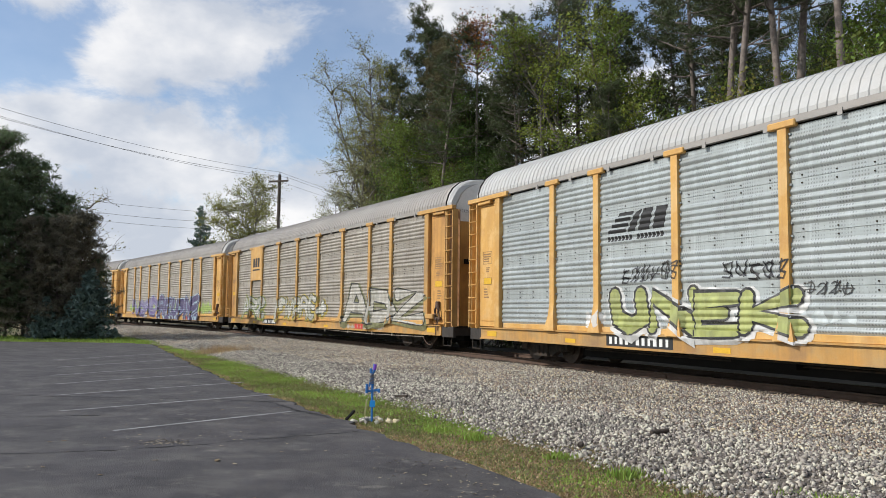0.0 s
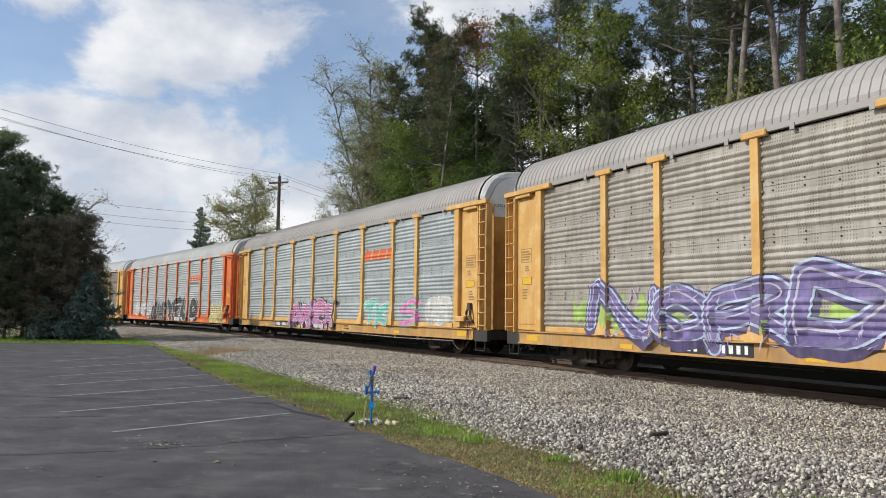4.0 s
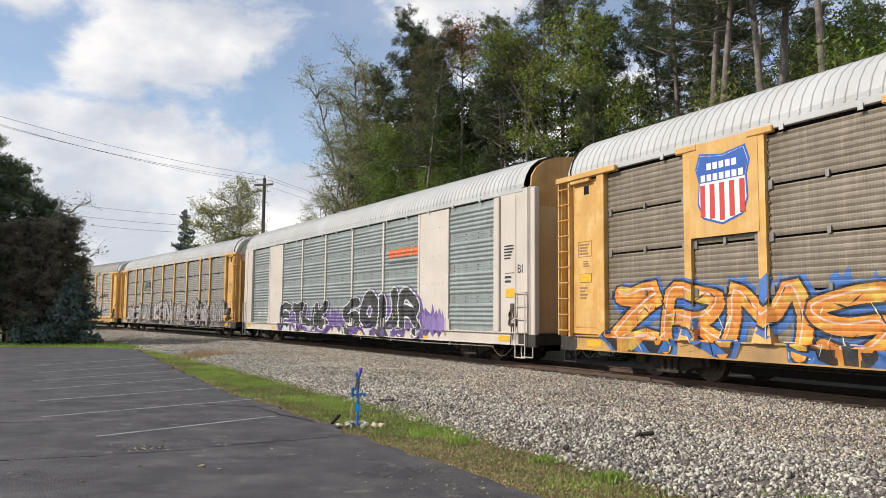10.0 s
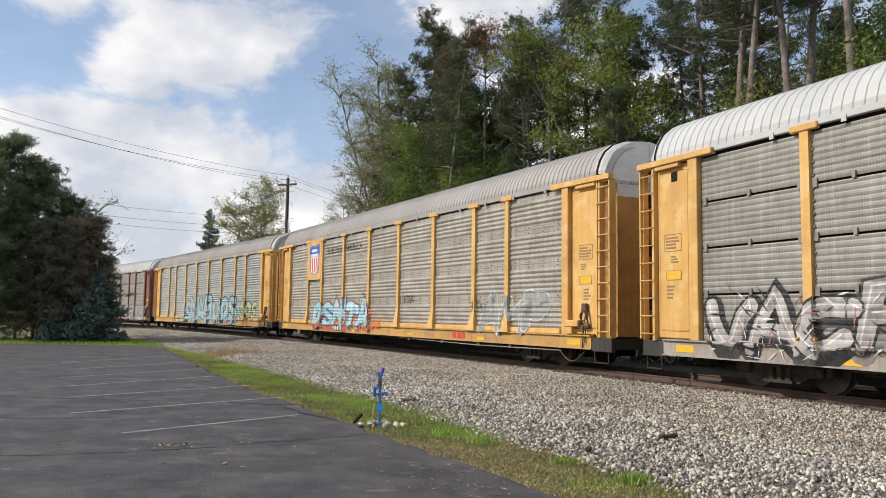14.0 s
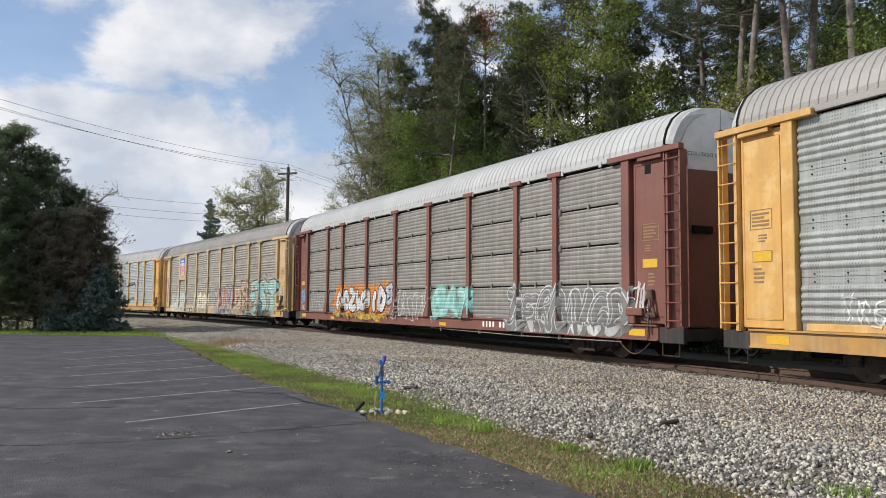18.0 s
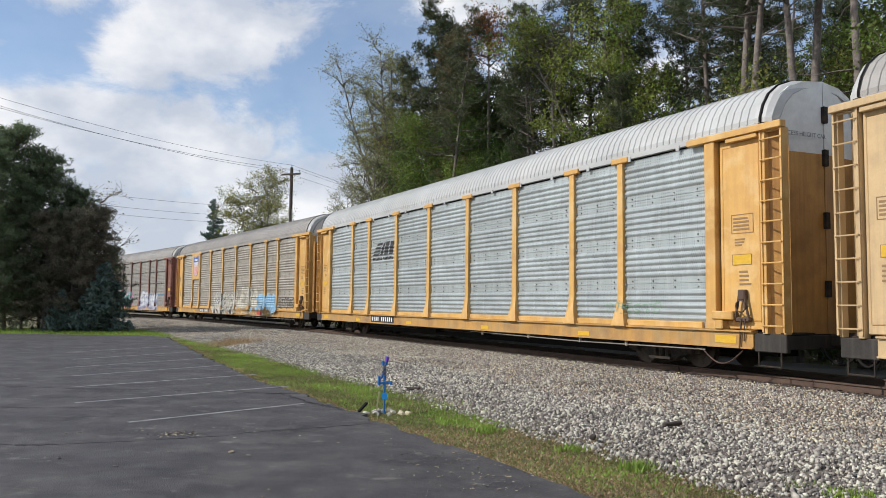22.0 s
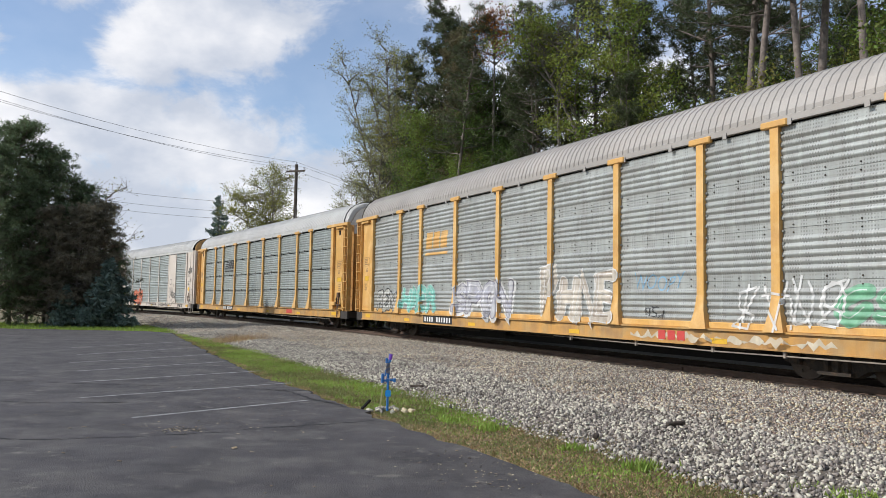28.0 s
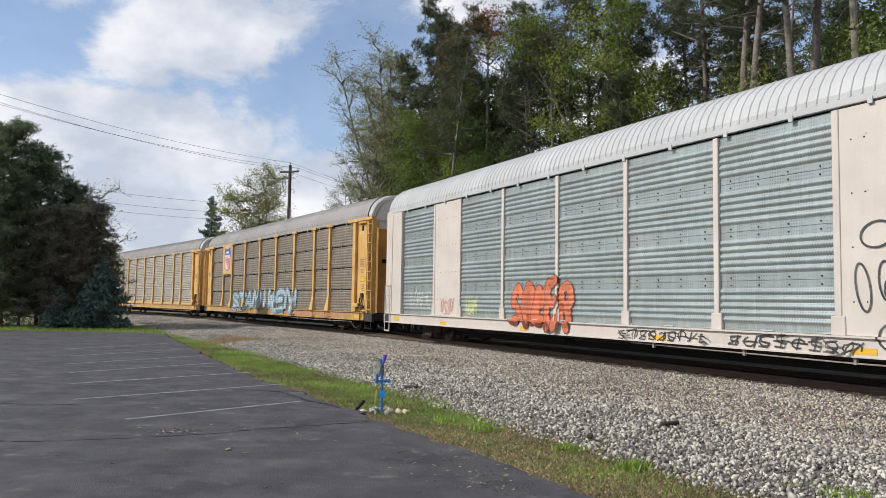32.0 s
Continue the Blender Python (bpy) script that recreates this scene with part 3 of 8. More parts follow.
def roof_mesh(pitch=0.207, x0=-13.25, x1=13.25):
    sec = [(-y, z) for y, z in ROOF_SEC] + [(y, z) for y, z in ROOF_SEC[::-1][1:]]
    verts, faces = [], []
    xs = []
    n = int((x1 - x0) / pitch)
    for i in range(n):
        a = x0 + i * pitch
        xs += [(a, 0.0), (a + pitch * 0.72, 0.003), (a + pitch * 0.79, 0.019), (a + pitch * 0.93, 0.019)]
    xs.append((x1, 0.0))
    for x, d in xs:
        for y, z in sec:
            nrm = Vector((0, y, (z - 4.9) * 1.2)).normalized()
            verts.append((x, y + nrm.y * d, z + nrm.z * d))
    w = len(sec)
    for i in range(len(xs) - 1):
        for j in range(w - 1):
            a = i * w + j
            faces.append((a, a + w, a + w + 1, a + 1))
    return mesh_from("roof", verts, faces)


def text_mesh(body, size, spread=0.0, extrude=0.0):
    cu = bpy.data.curves.new("lettering", "FONT")
    cu.body, cu.size, cu.offset, cu.extrude = body, size, spread, extrude
    cu.align_x = "CENTER"
    cu.resolution_u = 3
    ob = bpy.data.objects.new("lettering", cu)
    me = bpy.data.meshes.new_from_object(ob)
    bpy.data.objects.remove(ob)
    bpy.data.curves.remove(cu)
    return me


def build_car_meshes():
    M = MESH
    M["roof", "ribbed"] = roof_mesh(0.20)
    M["roof", "slatted"] = roof_mesh(0.228)
    M["roof", "solid"] = roof_mesh(0.225)
    for i, (a, b) in enumerate(BAYS):
        key = round(b - a, 3)
        if ("ribbed", key) not in M:
            M["ribbed", key] = sheet_mesh("panel", RIBS, key - 0.10)
            M["slatted", key] = sheet_mesh("panel", SLATS, key - 0.10)
    # post with a flared foot, its cap
    bm = bmesh.new()
    prism(bm, ((-0.10, 1.62), (0.10, 1.62), (0.10, Z1), (-0.10, Z1)), -1.56, -1.46)
    foot = [((-0.10, -1.56, 1.62), (0.10, -1.56, 1.62)), ((-0.13, -1.60, 1.30), (0.13, -1.60, 1.30)), ((-0.24, -1.66, 0.90), (0.24, -1.66, 0.90))]
    vs = [[bm.verts.new(p) for p in row] + [bm.verts.new((p[0], -1.45, p[2])) for p in row] for row in foot]
    for a, b in zip(vs, vs[1:]):
        bm.faces.new((a[0], a[1], b[1], b[0]))
        bm.faces.new((a[2], a[0], b[0], b[2]))
        bm.faces.new((a[1], a[3], b[3], b[1]))
    bm.faces.new((vs[2][0], vs[2][1], vs[2][3], vs[2][2]))
    bmesh.ops.recalc_face_normals(bm, faces=bm.faces[:])
    M["post"] = mesh_of("post", bm)
    M["post_cap"] = mesh_of("post_cap", boxes((-0.31, 0.31, -1.59, -1.47, Z1 - 0.03, Z1 + 0.11), bevel=0.02))
    bm = bmesh.new()
    for z in np.arange(1.9, 4.8, 0.24):
        for x in (-0.125, 0.125):
            box(bm, x - 0.022, x + 0.022, -1.50, -1.465, z - 0.022, z + 0.022)
    M["bolts"] = mesh_of("bolts", bm)
    M["top_chord"] = mesh_of("top_chord", boxes((-13.2, 13.2, -1.54, -1.42, Z1 + 0.035, 5.115), bevel=0.01))
    sec = ((-1.40, 0.545), (-1.585, 0.545), (-1.585, 0.575), (-1.545, 0.575), (-1.545, 0.88), (-1.60, 0.88), (-1.60, 0.915), (-1.40, 0.915))
    nv = len(sec)
    M["side_sill"] = mesh_from("side_sill", [(x, y, z) for x in (-13.0, 13.0) for y, z in sec],
                               [(i, (i + 1) % nv, nv + (i + 1) % nv, nv + i) for i in range(nv)] + [tuple(range(nv))[::-1], tuple(range(nv, 2 * nv))])
    bm = bmesh.new()
    for x in np.arange(-12.0, 12.1, 1.35):
        box(bm, x - 0.14, x + 0.14, -1.49, -1.45, 0.925, 0.95)
    for x in np.arange(-11.4, 11.5, 1.6):
        box(bm, x - 0.05, x + 0.05, -1.560, -1.535, Z1 - 0.03, Z1 + 0.09)
    M["clips"] = mesh_of("edge_clip", bm)
    # added black backing: the car's inner darkness seen through the gaps, as a sheet
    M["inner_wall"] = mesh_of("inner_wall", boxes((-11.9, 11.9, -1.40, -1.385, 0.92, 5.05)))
    bm = bmesh.new()
    pitch = (Z1 - Z0) / 4
    for a, b in BAYS:
        for g in range(1, 4):
            n = 4 if b - a > 2.2 else 3
            for i in range(n):
                x = a + (b - a) * (i + 0.5) / n
                for zz in (Z0 + g * pitch + 0.05, Z0 + g * pitch - 0.10):
                    box(bm, x - 0.013, x + 0.013, SKIN - 0.018, SKIN, zz - 0.013, zz + 0.013)
    M["rivet"] = mesh_of("rivet", bm)
    bm = bmesh.new()
    for a, b in BAYS:
        for g in range(1, 4):
            z = Z0 + g * pitch - 0.02
            x = (a + b) / 2
            box(bm, x - 0.035, x + 0.035, SKIN - 0.05, SKIN, z - 0.03, z + 0.10)
            for e in (a + 0.17, b - 0.17):
                box(bm, e - 0.05, e + 0.05, SKIN - 0.045, SKIN, z - 0.08, z + 0.09)
    M["latch"] = mesh_of("latch", bm)
    bm = boxes((-13.3, 13.3, -1.40, 1.40, 0.72, 0.90), (-8.7, 8.7, -0.75, 0.75, 0.22, 0.72), (-12.6, 12.6, -0.32, 0.32, 0.34, 0.72))
    for x in np.arange(-11.0, 11.1, 2.2):
        if abs(abs(x) - 10.05) > 1.3:
            box(bm, x - 0.12, x + 0.12, -1.38, 1.38, 0.50, 0.72)
    box(bm, -3.2, -1.6, -1.1, -0.5, 0.35, 0.72)
    box(bm, 1.2, 2.0, -1.2, -0.7, 0.38, 0.72)
    M["underframe"] = mesh_of("underframe", bm)
    bm = bmesh.new()
    rod(bm, (-8.4, -1.25, 0.50), (8.4, -1.25, 0.50), 0.03, seg=5)
    rod(bm, (-8.4, -0.9, 0.42), (8.4, -0.9, 0.42), 0.03, seg=5)
    M["brake_pipe"] = mesh_of("brake_pipe", bm)
    bm = bmesh.new()
    rod(bm, (1.6, -1.50, 0.50), (7.4, -1.50, 0.44), 0.014, seg=5)
    rod(bm, (7.4, -1.50, 0.44), (11.7, -1.50, 0.47), 0.014, seg=5)
    for x in (2.4, 5.0, 7.4, 9.2):
        box(bm, x - 0.03, x + 0.03, -1.525, -1.47, 0.42, 0.56)
    M["brake_rod"] = mesh_of("brake_rod", bm)
    # the two ends of a side
    for sx, tag in ((1, "r"), (-1, "l")):
        def X(a, b):
            return (min(sx * a, sx * b), max(sx * a, sx * b))
        M["end_post", tag] = mesh_of("end_post", boxes((*X(11.82, 12.10), -1.60, -1.40, 0.91, Z1), bevel=0.012))
        bm = boxes((*X(12.13, 13.24), -1.47, -1.40, 0.93, Z1 - 0.04), (*X(12.22, 13.16), -1.482, -1.465, 1.10, Z1 - 0.20), bevel=0.02)
        M["door_panel", tag] = mesh_of("door_panel", bm)
        M["slot", tag] = mesh_of("slot", boxes((*X(12.55, 12.75), -1.488, -1.46, 4.50, 4.72)))
        M["corner_post", tag] = mesh_of("corner_post", boxes((*X(13.24, 13.36), -1.56, -1.30, 0.86, Z1), (*X(13.70, 13.76), -1.52, -1.36, 0.86, Z1), bevel=0.008))
        bm = bmesh.new()
        v = [bm.verts.new(p) for p in ((sx * 13.36, -1.45, 0.86), (sx * 13.66, -1.22, 0.86), (sx * 13.66, -1.22, Z1), (sx * 13.36, -1.45, Z1))]
        w = [bm.verts.new((p.co.x - sx * 0.03, p.co.y + 0.03, p.co.z)) for p in v]
        bm.faces.new(v)
        bm.faces.new(w[::-1])
        for i in range(4):
            bm.faces.new((v[i], v[(i + 1) % 4], w[(i + 1) % 4], w[i]))
        bmesh.ops.recalc_face_normals(bm, faces=bm.faces[:])
        M["corner_plate", tag] = mesh_of("corner_plate", bm)
        M["header_beam", tag] = mesh_of("header_beam", boxes((*X(11.35, 13.80), -1.64, -1.47, Z1 - 0.02, Z1 + 0.12), (*X(12.4, 13.2), -1.60, -1.47, Z1 - 0.12, Z1 - 0.02), bevel=0.012))
        bm = bmesh.new()
        rod(bm, (sx * 13.27, -1.60, 0), (sx * 13.75, -1.60, 0), 0.015, seg=5)
        for a in (13.27, 13.75):
            rod(bm, (sx * a, -1.60, 0), (sx * a, -1.50, 0), 0.015, seg=5)
        M["rung", tag] = mesh_of("rung", bm)
        M["ladder", tag] = mesh_of("ladder", boxes((*X(13.25, 13.29), -1.585, -1.50, 0.90, Z1), (*X(13.73, 13.77), -1.585, -1.50, 0.90, Z1), (*X(13.29, 13.73), -1.53, -1.50, Z1 - 0.06, Z1)))
        bm = bmesh.new()
        for a, b in (((13.10, 0.55), (13.10, 0.22)), ((13.10, 0.22), (13.62, 0.22)), ((13.62, 0.22), (13.62, 0.55))):
            rod(bm, (sx * a[0], -1.5, a[1]), (sx * b[0], -1.5, b[1]), 0.018, seg=5)
        M["stirrup", tag] = mesh_of("stirrup", bm)
        M["end_sill", tag] = mesh_of("end_sill", boxes((*X(13.0, 13.70), -1.45, 1.45, 0.56, 0.84), (*X(13.0, 13.76), -1.52, -1.40, 0.50, 0.86), (*X(13.0, 13.76), 1.40, 1.52, 0.50, 0.86), bevel=0.015))
        # brake gear box with a wheel and chain
        bm = boxes((*X(12.66, 12.84), -1.60, -1.48, 1.52, 1.74), (*X(12.56, 12.94), -1.58, -1.48, 1.08, 1.18), bevel=0.02)
        for x0, x1 in ((12.58, 12.70), (12.92, 12.80)):
            rod(bm, (sx * x0, -1.57, 1.12), (sx * x1, -1.57, 1.70), 0.028, seg=6)
        tube(bm, [Vector((sx * (12.75 + 0.12 * math.cos(math.tau * i / 12)), -1.61, 1.40 + 0.12 * math.sin(math.tau * i / 12))) for i in range(12)], 0.016, 5, True)
        rod(bm, (sx * 12.75, -1.59, 1.15), (sx * 12.68, -1.58, 0.55), 0.018, seg=5)
        rod(bm, (sx * 12.84, -1.59, 1.15), (sx * 12.80, -1.58, 0.70), 0.014, seg=5)
        M["brake_bracket", tag] = mesh_of("brake_bracket", boxes((*X(12.02, 12.58), -1.66, -1.42, 1.12, 1.30), (*X(12.08, 12.30), -1.64, -1.42, 0.92, 1.12), bevel=0.02))
        M["hand_brake", tag] = mesh_of("hand_brake", bm)
        bm = bmesh.new()
        prev = None
        for i in range(15):
            f = i / 14
            p = Vector((sx * (11.6 + 1.1 * f), -1.50, 0.50 - 0.30 * math.sin(math.pi * f)))
            if prev is not None:
                rod(bm, prev, p, 0.02, 0.012, seg=4)
            prev = p
        M["chain", tag] = mesh_of("chain", bm)
        # end doors: lower leaves and white top
        for nm, lo, hi in (("end_door", 0.86, 4.55), ("end_door_top", 4.55, 6.10)):
            for yy, sfx in ((-1, "n"), (1, "f")):
                bm = bmesh.new()
                sec = [(y, z) for y, z in ROOF_SEC if z > lo + 0.3] if hi > 5 else []
                out = [(0.015, lo), (1.38, lo)] + ([(1.38, 5.12)] + [(min(1.36, y - 0.06), z - 0.05) for y, z in sec if z > 5.4] if hi > 5 else [(1.38, hi)])
                if hi > 5:
                    out[-1] = (0.015, 6.08)
                else:
                    out.append((0.015, hi))
                xf = [sx * (13.55 - 0.14 * (y / 1.38) ** 2) for y, z in out]
                f = [bm.verts.new((x, yy * y, z)) for x, (y, z) in zip(xf, out)]
                b = [bm.verts.new((x - sx * 0.06, yy * y, z)) for x, (y, z) in zip(xf, out)]
                bm.faces.new(f)
                bm.faces.new(b[::-1])
                for i in range(len(f)):
                    j = (i + 1) % len(f)
                    bm.faces.new((f[i], f[j], b[j], b[i]))
                bmesh.ops.recalc_face_normals(bm, faces=bm.faces[:])
                M[nm, tag, sfx] = mesh_of(nm, bm)
        M["door_slot", tag] = mesh_of("door_slot", boxes((*X(13.50, 13.58), -0.95, -0.35, 3.05, 3.22)))
        bm = boxes((*X(13.53, 13.62), -0.06, 0.06, 0.0, 0.34))
        M["hinge", tag] = mesh_of("hinge", bm)
        # thin dark joint at the roof's end, then a pale cap that slopes in to the end door
        sec = [(-y, z) for y, z in ROOF_SEC] + [(y, z) for y, z in ROOF_SEC[::-1][1:]]
        for nm, rings in (("roof_seal", ((13.22, 1.012, 0.02), (13.27, 1.012, 0.02), (13.27, 0.98, -0.03))),
                          ("roof_cap", ((13.26, 0.995, 0.0), (13.36, 0.990, -0.01), (13.47, 0.955, -0.09), (13.52, 0.86, -0.20), (13.44, 0.80, -0.24)))):
            bm = bmesh.new()
            prev = None
            for x, k, dz in rings:
                cur = [bm.verts.new((sx * x, y * k, z + dz * (0.25 if z < 5.3 else 1.0))) for y, z in sec]
                if prev:
                    for j in range(len(sec) - 1):
                        bm.faces.new((prev[j], prev[j + 1], cur[j + 1], cur[j]))
                prev = cur
            bmesh.ops.recalc_face_normals(bm, faces=bm.faces[:])
            M[nm, tag] = mesh_of(nm, bm)
        # coupler
        bm = boxes((*X(13.6, 14.2), -0.12, 0.12, 0.62, 0.86), (*X(14.1, 14.42), -0.22, 0.20, 0.60, 0.90), bevel=0.03)
        M["coupler", tag] = mesh_of("coupler", bm)
        bm = bmesh.new()
        tube(bm, [Vector((sx * (13.7 + 0.7 * f), -0.45 + 0.1 * f, 0.60 - 0.32 * math.sin(math.pi * f * 0.9))) for f in (0, 0.125, 0.25, 0.375, 0.5, 0.625, 0.75, 0.875, 1.0)], 0.03, 5)
        M["air_hose", tag] = mesh_of("air_hose", bm)
        bm = boxes((*X(13.0, 13.7), -1.35, -0.6, 0.86, 0.89))
        M["walkway", tag] = mesh_of("walkway", bm)
    # bogie: side frames, bolster, springs
    bm = bmesh.new()
    for y in (-1.06, 1.06):
        prism(bm, ((-1.15, 0.50), (-1.15, 0.34), (-0.62, 0.28), (-0.40, 0.16), (0.40, 0.16), (0.62, 0.28), (1.15, 0.34), (1.15, 0.50), (0.72, 0.58), (0.42, 0.66), (-0.42, 0.66), (-0.72, 0.58)), y - 0.09, y + 0.09)
        for x in (-0.87, 0.87):
            box(bm, x - 0.14, x + 0.14, y - 0.16, y + 0.16, 0.30, 0.52, bevel=0.03)
    box(bm, -0.2, 0.2, -1.1, 1.1, 0.38, 0.62)
    M["side_frame"] = mesh_of("side_frame", bm)
    bm = bmesh.new()
    for y in (-1.16,):
        for x in (-0.20, 0.0, 0.20):
            rod(bm, (x, y, 0.22), (x, y, 0.46), 0.075, seg=8)
        box(bm, -0.34, 0.34, y - 0.10, y + 0.10, 0.46, 0.56)
        box(bm, -0.34, 0.34, y - 0.10, y + 0.10, 0.16, 0.22)
    M["spring_nest"] = mesh_of("spring_nest", bm)
    bm = bmesh.new()
    for y in (-1, 1):
        for r, a, b in ((0.42, 0.72, 0.83), (0.445, 0.70, 0.73), (0.22, 0.70, 0.86)):
            rod(bm, (0, y * a, 0), (0, y * b, 0), r, seg=24)
        for i in range(5):
            a = math.tau * i / 5
            rod(bm, (0.30 * math.cos(a), y * 0.82, 0.30 * math.sin(a)), (0.30 * math.cos(a), y * 0.845, 0.30 * math.sin(a)), 0.035, seg=5)
    rod(bm, (0, -1.12, 0), (0, 1.12, 0), 0.085, seg=8)
    M["wheelset"] = mesh_of("wheelset", bm)
    # marks
    M["plate"] = mesh_of("plate", boxes((-0.5, 0.5, -0.004, 0.0, -0.5, 0.5)))
    M["stencil_frame"] = mesh_of("stencil_frame", boxes((-0.28, 0.28, -0.003, 0, 0.185, 0.20), (-0.28, 0.28, -0.003, 0, -0.20, -0.185), (-0.28, -0.265, -0.003, 0, -0.185, 0.185), (0.265, 0.28, -0.003, 0, -0.185, 0.185)))
    for a, b in BAYS:
        key = round(b - a, 3)
        M["kick", key] = mesh_of("kick_strip", boxes((-key / 2 + 0.20, key / 2 - 0.20, -1.535, -1.44, 0.915, 1.055), bevel=0.012))
    bm = bmesh.new()
    rod(bm, (0, 0, 0), (0, -0.004, 0), 0.5, seg=16)
    M["disc"] = mesh_of("disc", bm)


build_car_meshes()


def flat(name, cx, cz, w, h, y, mat, parent, label="", kind="plate"):
    return part(name, MESH[kind], mat, parent, label, Matrix.Translation((cx, y, cz)) @ Matrix.Diagonal((w, 1, h, 1)))


def writing_bars(car, x, z, y, w, h, rows, mat, rng, name="stencil_bar"):
    """Unreadable stencils as rows of plain bars."""
    for r in range(rows):
        l = w * rng.uniform(0.6, 1.0)
        flat(name, x - (w - l) / 2, z + h / 2 - h * (r + 0.5) / rows, l, h / rows * 0.5, y, mat, car)


def surface_y(kind, x, z):
    """Outer surface of a car's camera side at x, z."""
    if kind == "solid" and z >= Z0:
        if any(abs(x - p) < 0.075 for p in POSTS):
            return -1.53
        if abs(x) > 11.82:
            return -1.60 if abs(x) < 12.1 else -1.53
        if POSTS[0] < x < POSTS[1] or POSTS[6] < x < POSTS[7]:
            return SKIN - 0.052
        return SKIN - relief("ribbed", z)
    for p in POSTS:
        if abs(x - p) < 0.10 + max(0, 1.62 - z) * 0.19:
            return -1.56 - max(0, min(1, (1.62 - z) / 0.72)) * 0.10
    if z < Z0:
        return -1.60 if z > 0.875 else -1.545
    if kind == "ribbed" and z < 1.06 and abs(x) < 11.6:
        return -1.537
    if abs(x) > 11.82:
        return -1.60 if abs(x) < 12.1 else -1.485
    return SKIN - relief(kind, z)


def lay_on(me, kind, lift):
    """Cuts a flat mesh at the ribs and posts, and lays it on the car's side."""
    bm = bmesh.new()
    bm.from_mesh(me)
    bpy.data.meshes.remove(me)
    xs = [v.co.x for v in bm.verts]
    zs = [v.co.z for v in bm.verts]
    if not xs:
        bm.free()
        return None
    cuts = []
    if kind in ("ribbed", "solid"):
        cuts = [z for z, d in RIBS]
    elif kind == "slatted":
        h = (Z1 - Z0) / 4
        cuts = [Z0 + g * h + z for g in range(4) for z, d in SLATS]
    cuts += [0.57, 0.878, 0.915, 1.058, 1.066]
    if min(zs) < 0.572:
        bmesh.ops.bisect_plane(bm, geom=bm.verts[:] + bm.edges[:] + bm.faces[:], plane_co=(0, 0, 0.572), plane_no=(0, 0, 1), clear_inner=True)
    for z in cuts:
        if min(zs) < z < max(zs):
            bmesh.ops.bisect_plane(bm, geom=bm.verts[:] + bm.edges[:] + bm.faces[:], plane_co=(0, 0, z), plane_no=(0, 0, 1))
    for p in POSTS + (-11.96, 11.96):
        for e in ((-0.08, -0.07, 0.07, 0.08) if kind == "solid" else (-0.105, -0.095, 0.095, 0.105, -0.24, 0.24)):
            if min(xs) < p + e < max(xs):
                bmesh.ops.bisect_plane(bm, geom=bm.verts[:] + bm.edges[:] + bm.faces[:], plane_co=(p + e, 0, 0), plane_no=(1, 0, 0))
    for v in bm.verts:
        v.co.y = surface_y(kind, v.co.x, v.co.z) - lift - v.co.y
    return bm


def upright(me, x, z, shear=0.0, sx=1.0, sz=1.0, wave=0.0, seed=0):
    """Stands a text mesh in the x-z plane, centred at x with its foot at z."""
    co = np.empty(len(me.vertices) * 3)
    me.vertices.foreach_get("co", co)
    co = co.reshape(-1, 3)
    X = co[:, 0] * sx
    Zc = co[:, 1] * sz
    if wave:
        Zc = Zc + wave * np.sin(X * 3.1 + seed) * (0.4 + Zc) + wave * 0.6 * np.sin(X * 7.3 + seed * 2)
        X = X + wave * 0.8 * np.sin(Zc * 6 + seed + X)
    out = np.stack([x + X + shear * Zc, np.zeros(len(X)), z + Zc], 1)
    me.vertices.foreach_set("co", out.ravel())
    return me


# spray-can letters as pen strokes on a ten by ten grid
STROKES = dict(A="00 39 49 80|23 63", B="00 09 59 77 55 15|15 65 72 50 00", C="78 49 17 03 30 72", D="00 09 58 84 51 00", E="79 09 00 70|05 55", F="79 09 00|05 55",
               G="78 49 17 03 30 72 75 45", H="00 09|80 89|05 85", I="40 49", J="79 73 40 12", K="00 09|79 04 80", L="09 00 70", M="00 19 44 79 80", N="00 09 80 89",
               O="40 13 17 49 77 73 40", P="00 09 59 77 55 05", R="00 09 59 77 55 05|45 80", S="78 49 17 25 64 72 40 11", T="09 89|49 40", U="09 02 40 72 79", V="09 40 89",
               W="09 20 46 60 89", X="00 89|09 80", Y="09 45 89|45 40", Z="09 79 00 80")
STROKES["8"] = "45 17 49 77 45 12 40 72 45"
STROKES["+"] = "42 48|15 75"


def letter_paths(ch, block=False):
    """A letter's strokes in the unit square, as rounded or as straight lines."""
    out = []
    for path in STROKES[ch].split("|"):
        p = [Vector((int(q[0]) / 8.0, int(q[1]) / 9.0)) for q in path.split()]
        if block:
            out.append(p)
            continue
        p = [p[0] * 2 - p[1]] + p + [p[-1] * 2 - p[-2]]
        line = []
        for i in range(1, len(p) - 2):
            for j in range(4):
                t = j / 4
                line.append(0.5 * (2 * p[i] + (p[i + 1] - p[i - 1]) * t + (2 * p[i - 1] - 5 * p[i] + 4 * p[i + 1] - p[i + 2]) * t * t + (3 * p[i] - p[i - 1] - 3 * p[i + 1] + p[i + 2]) * t ** 3))
        out.append(line + [p[-2]])
    return out


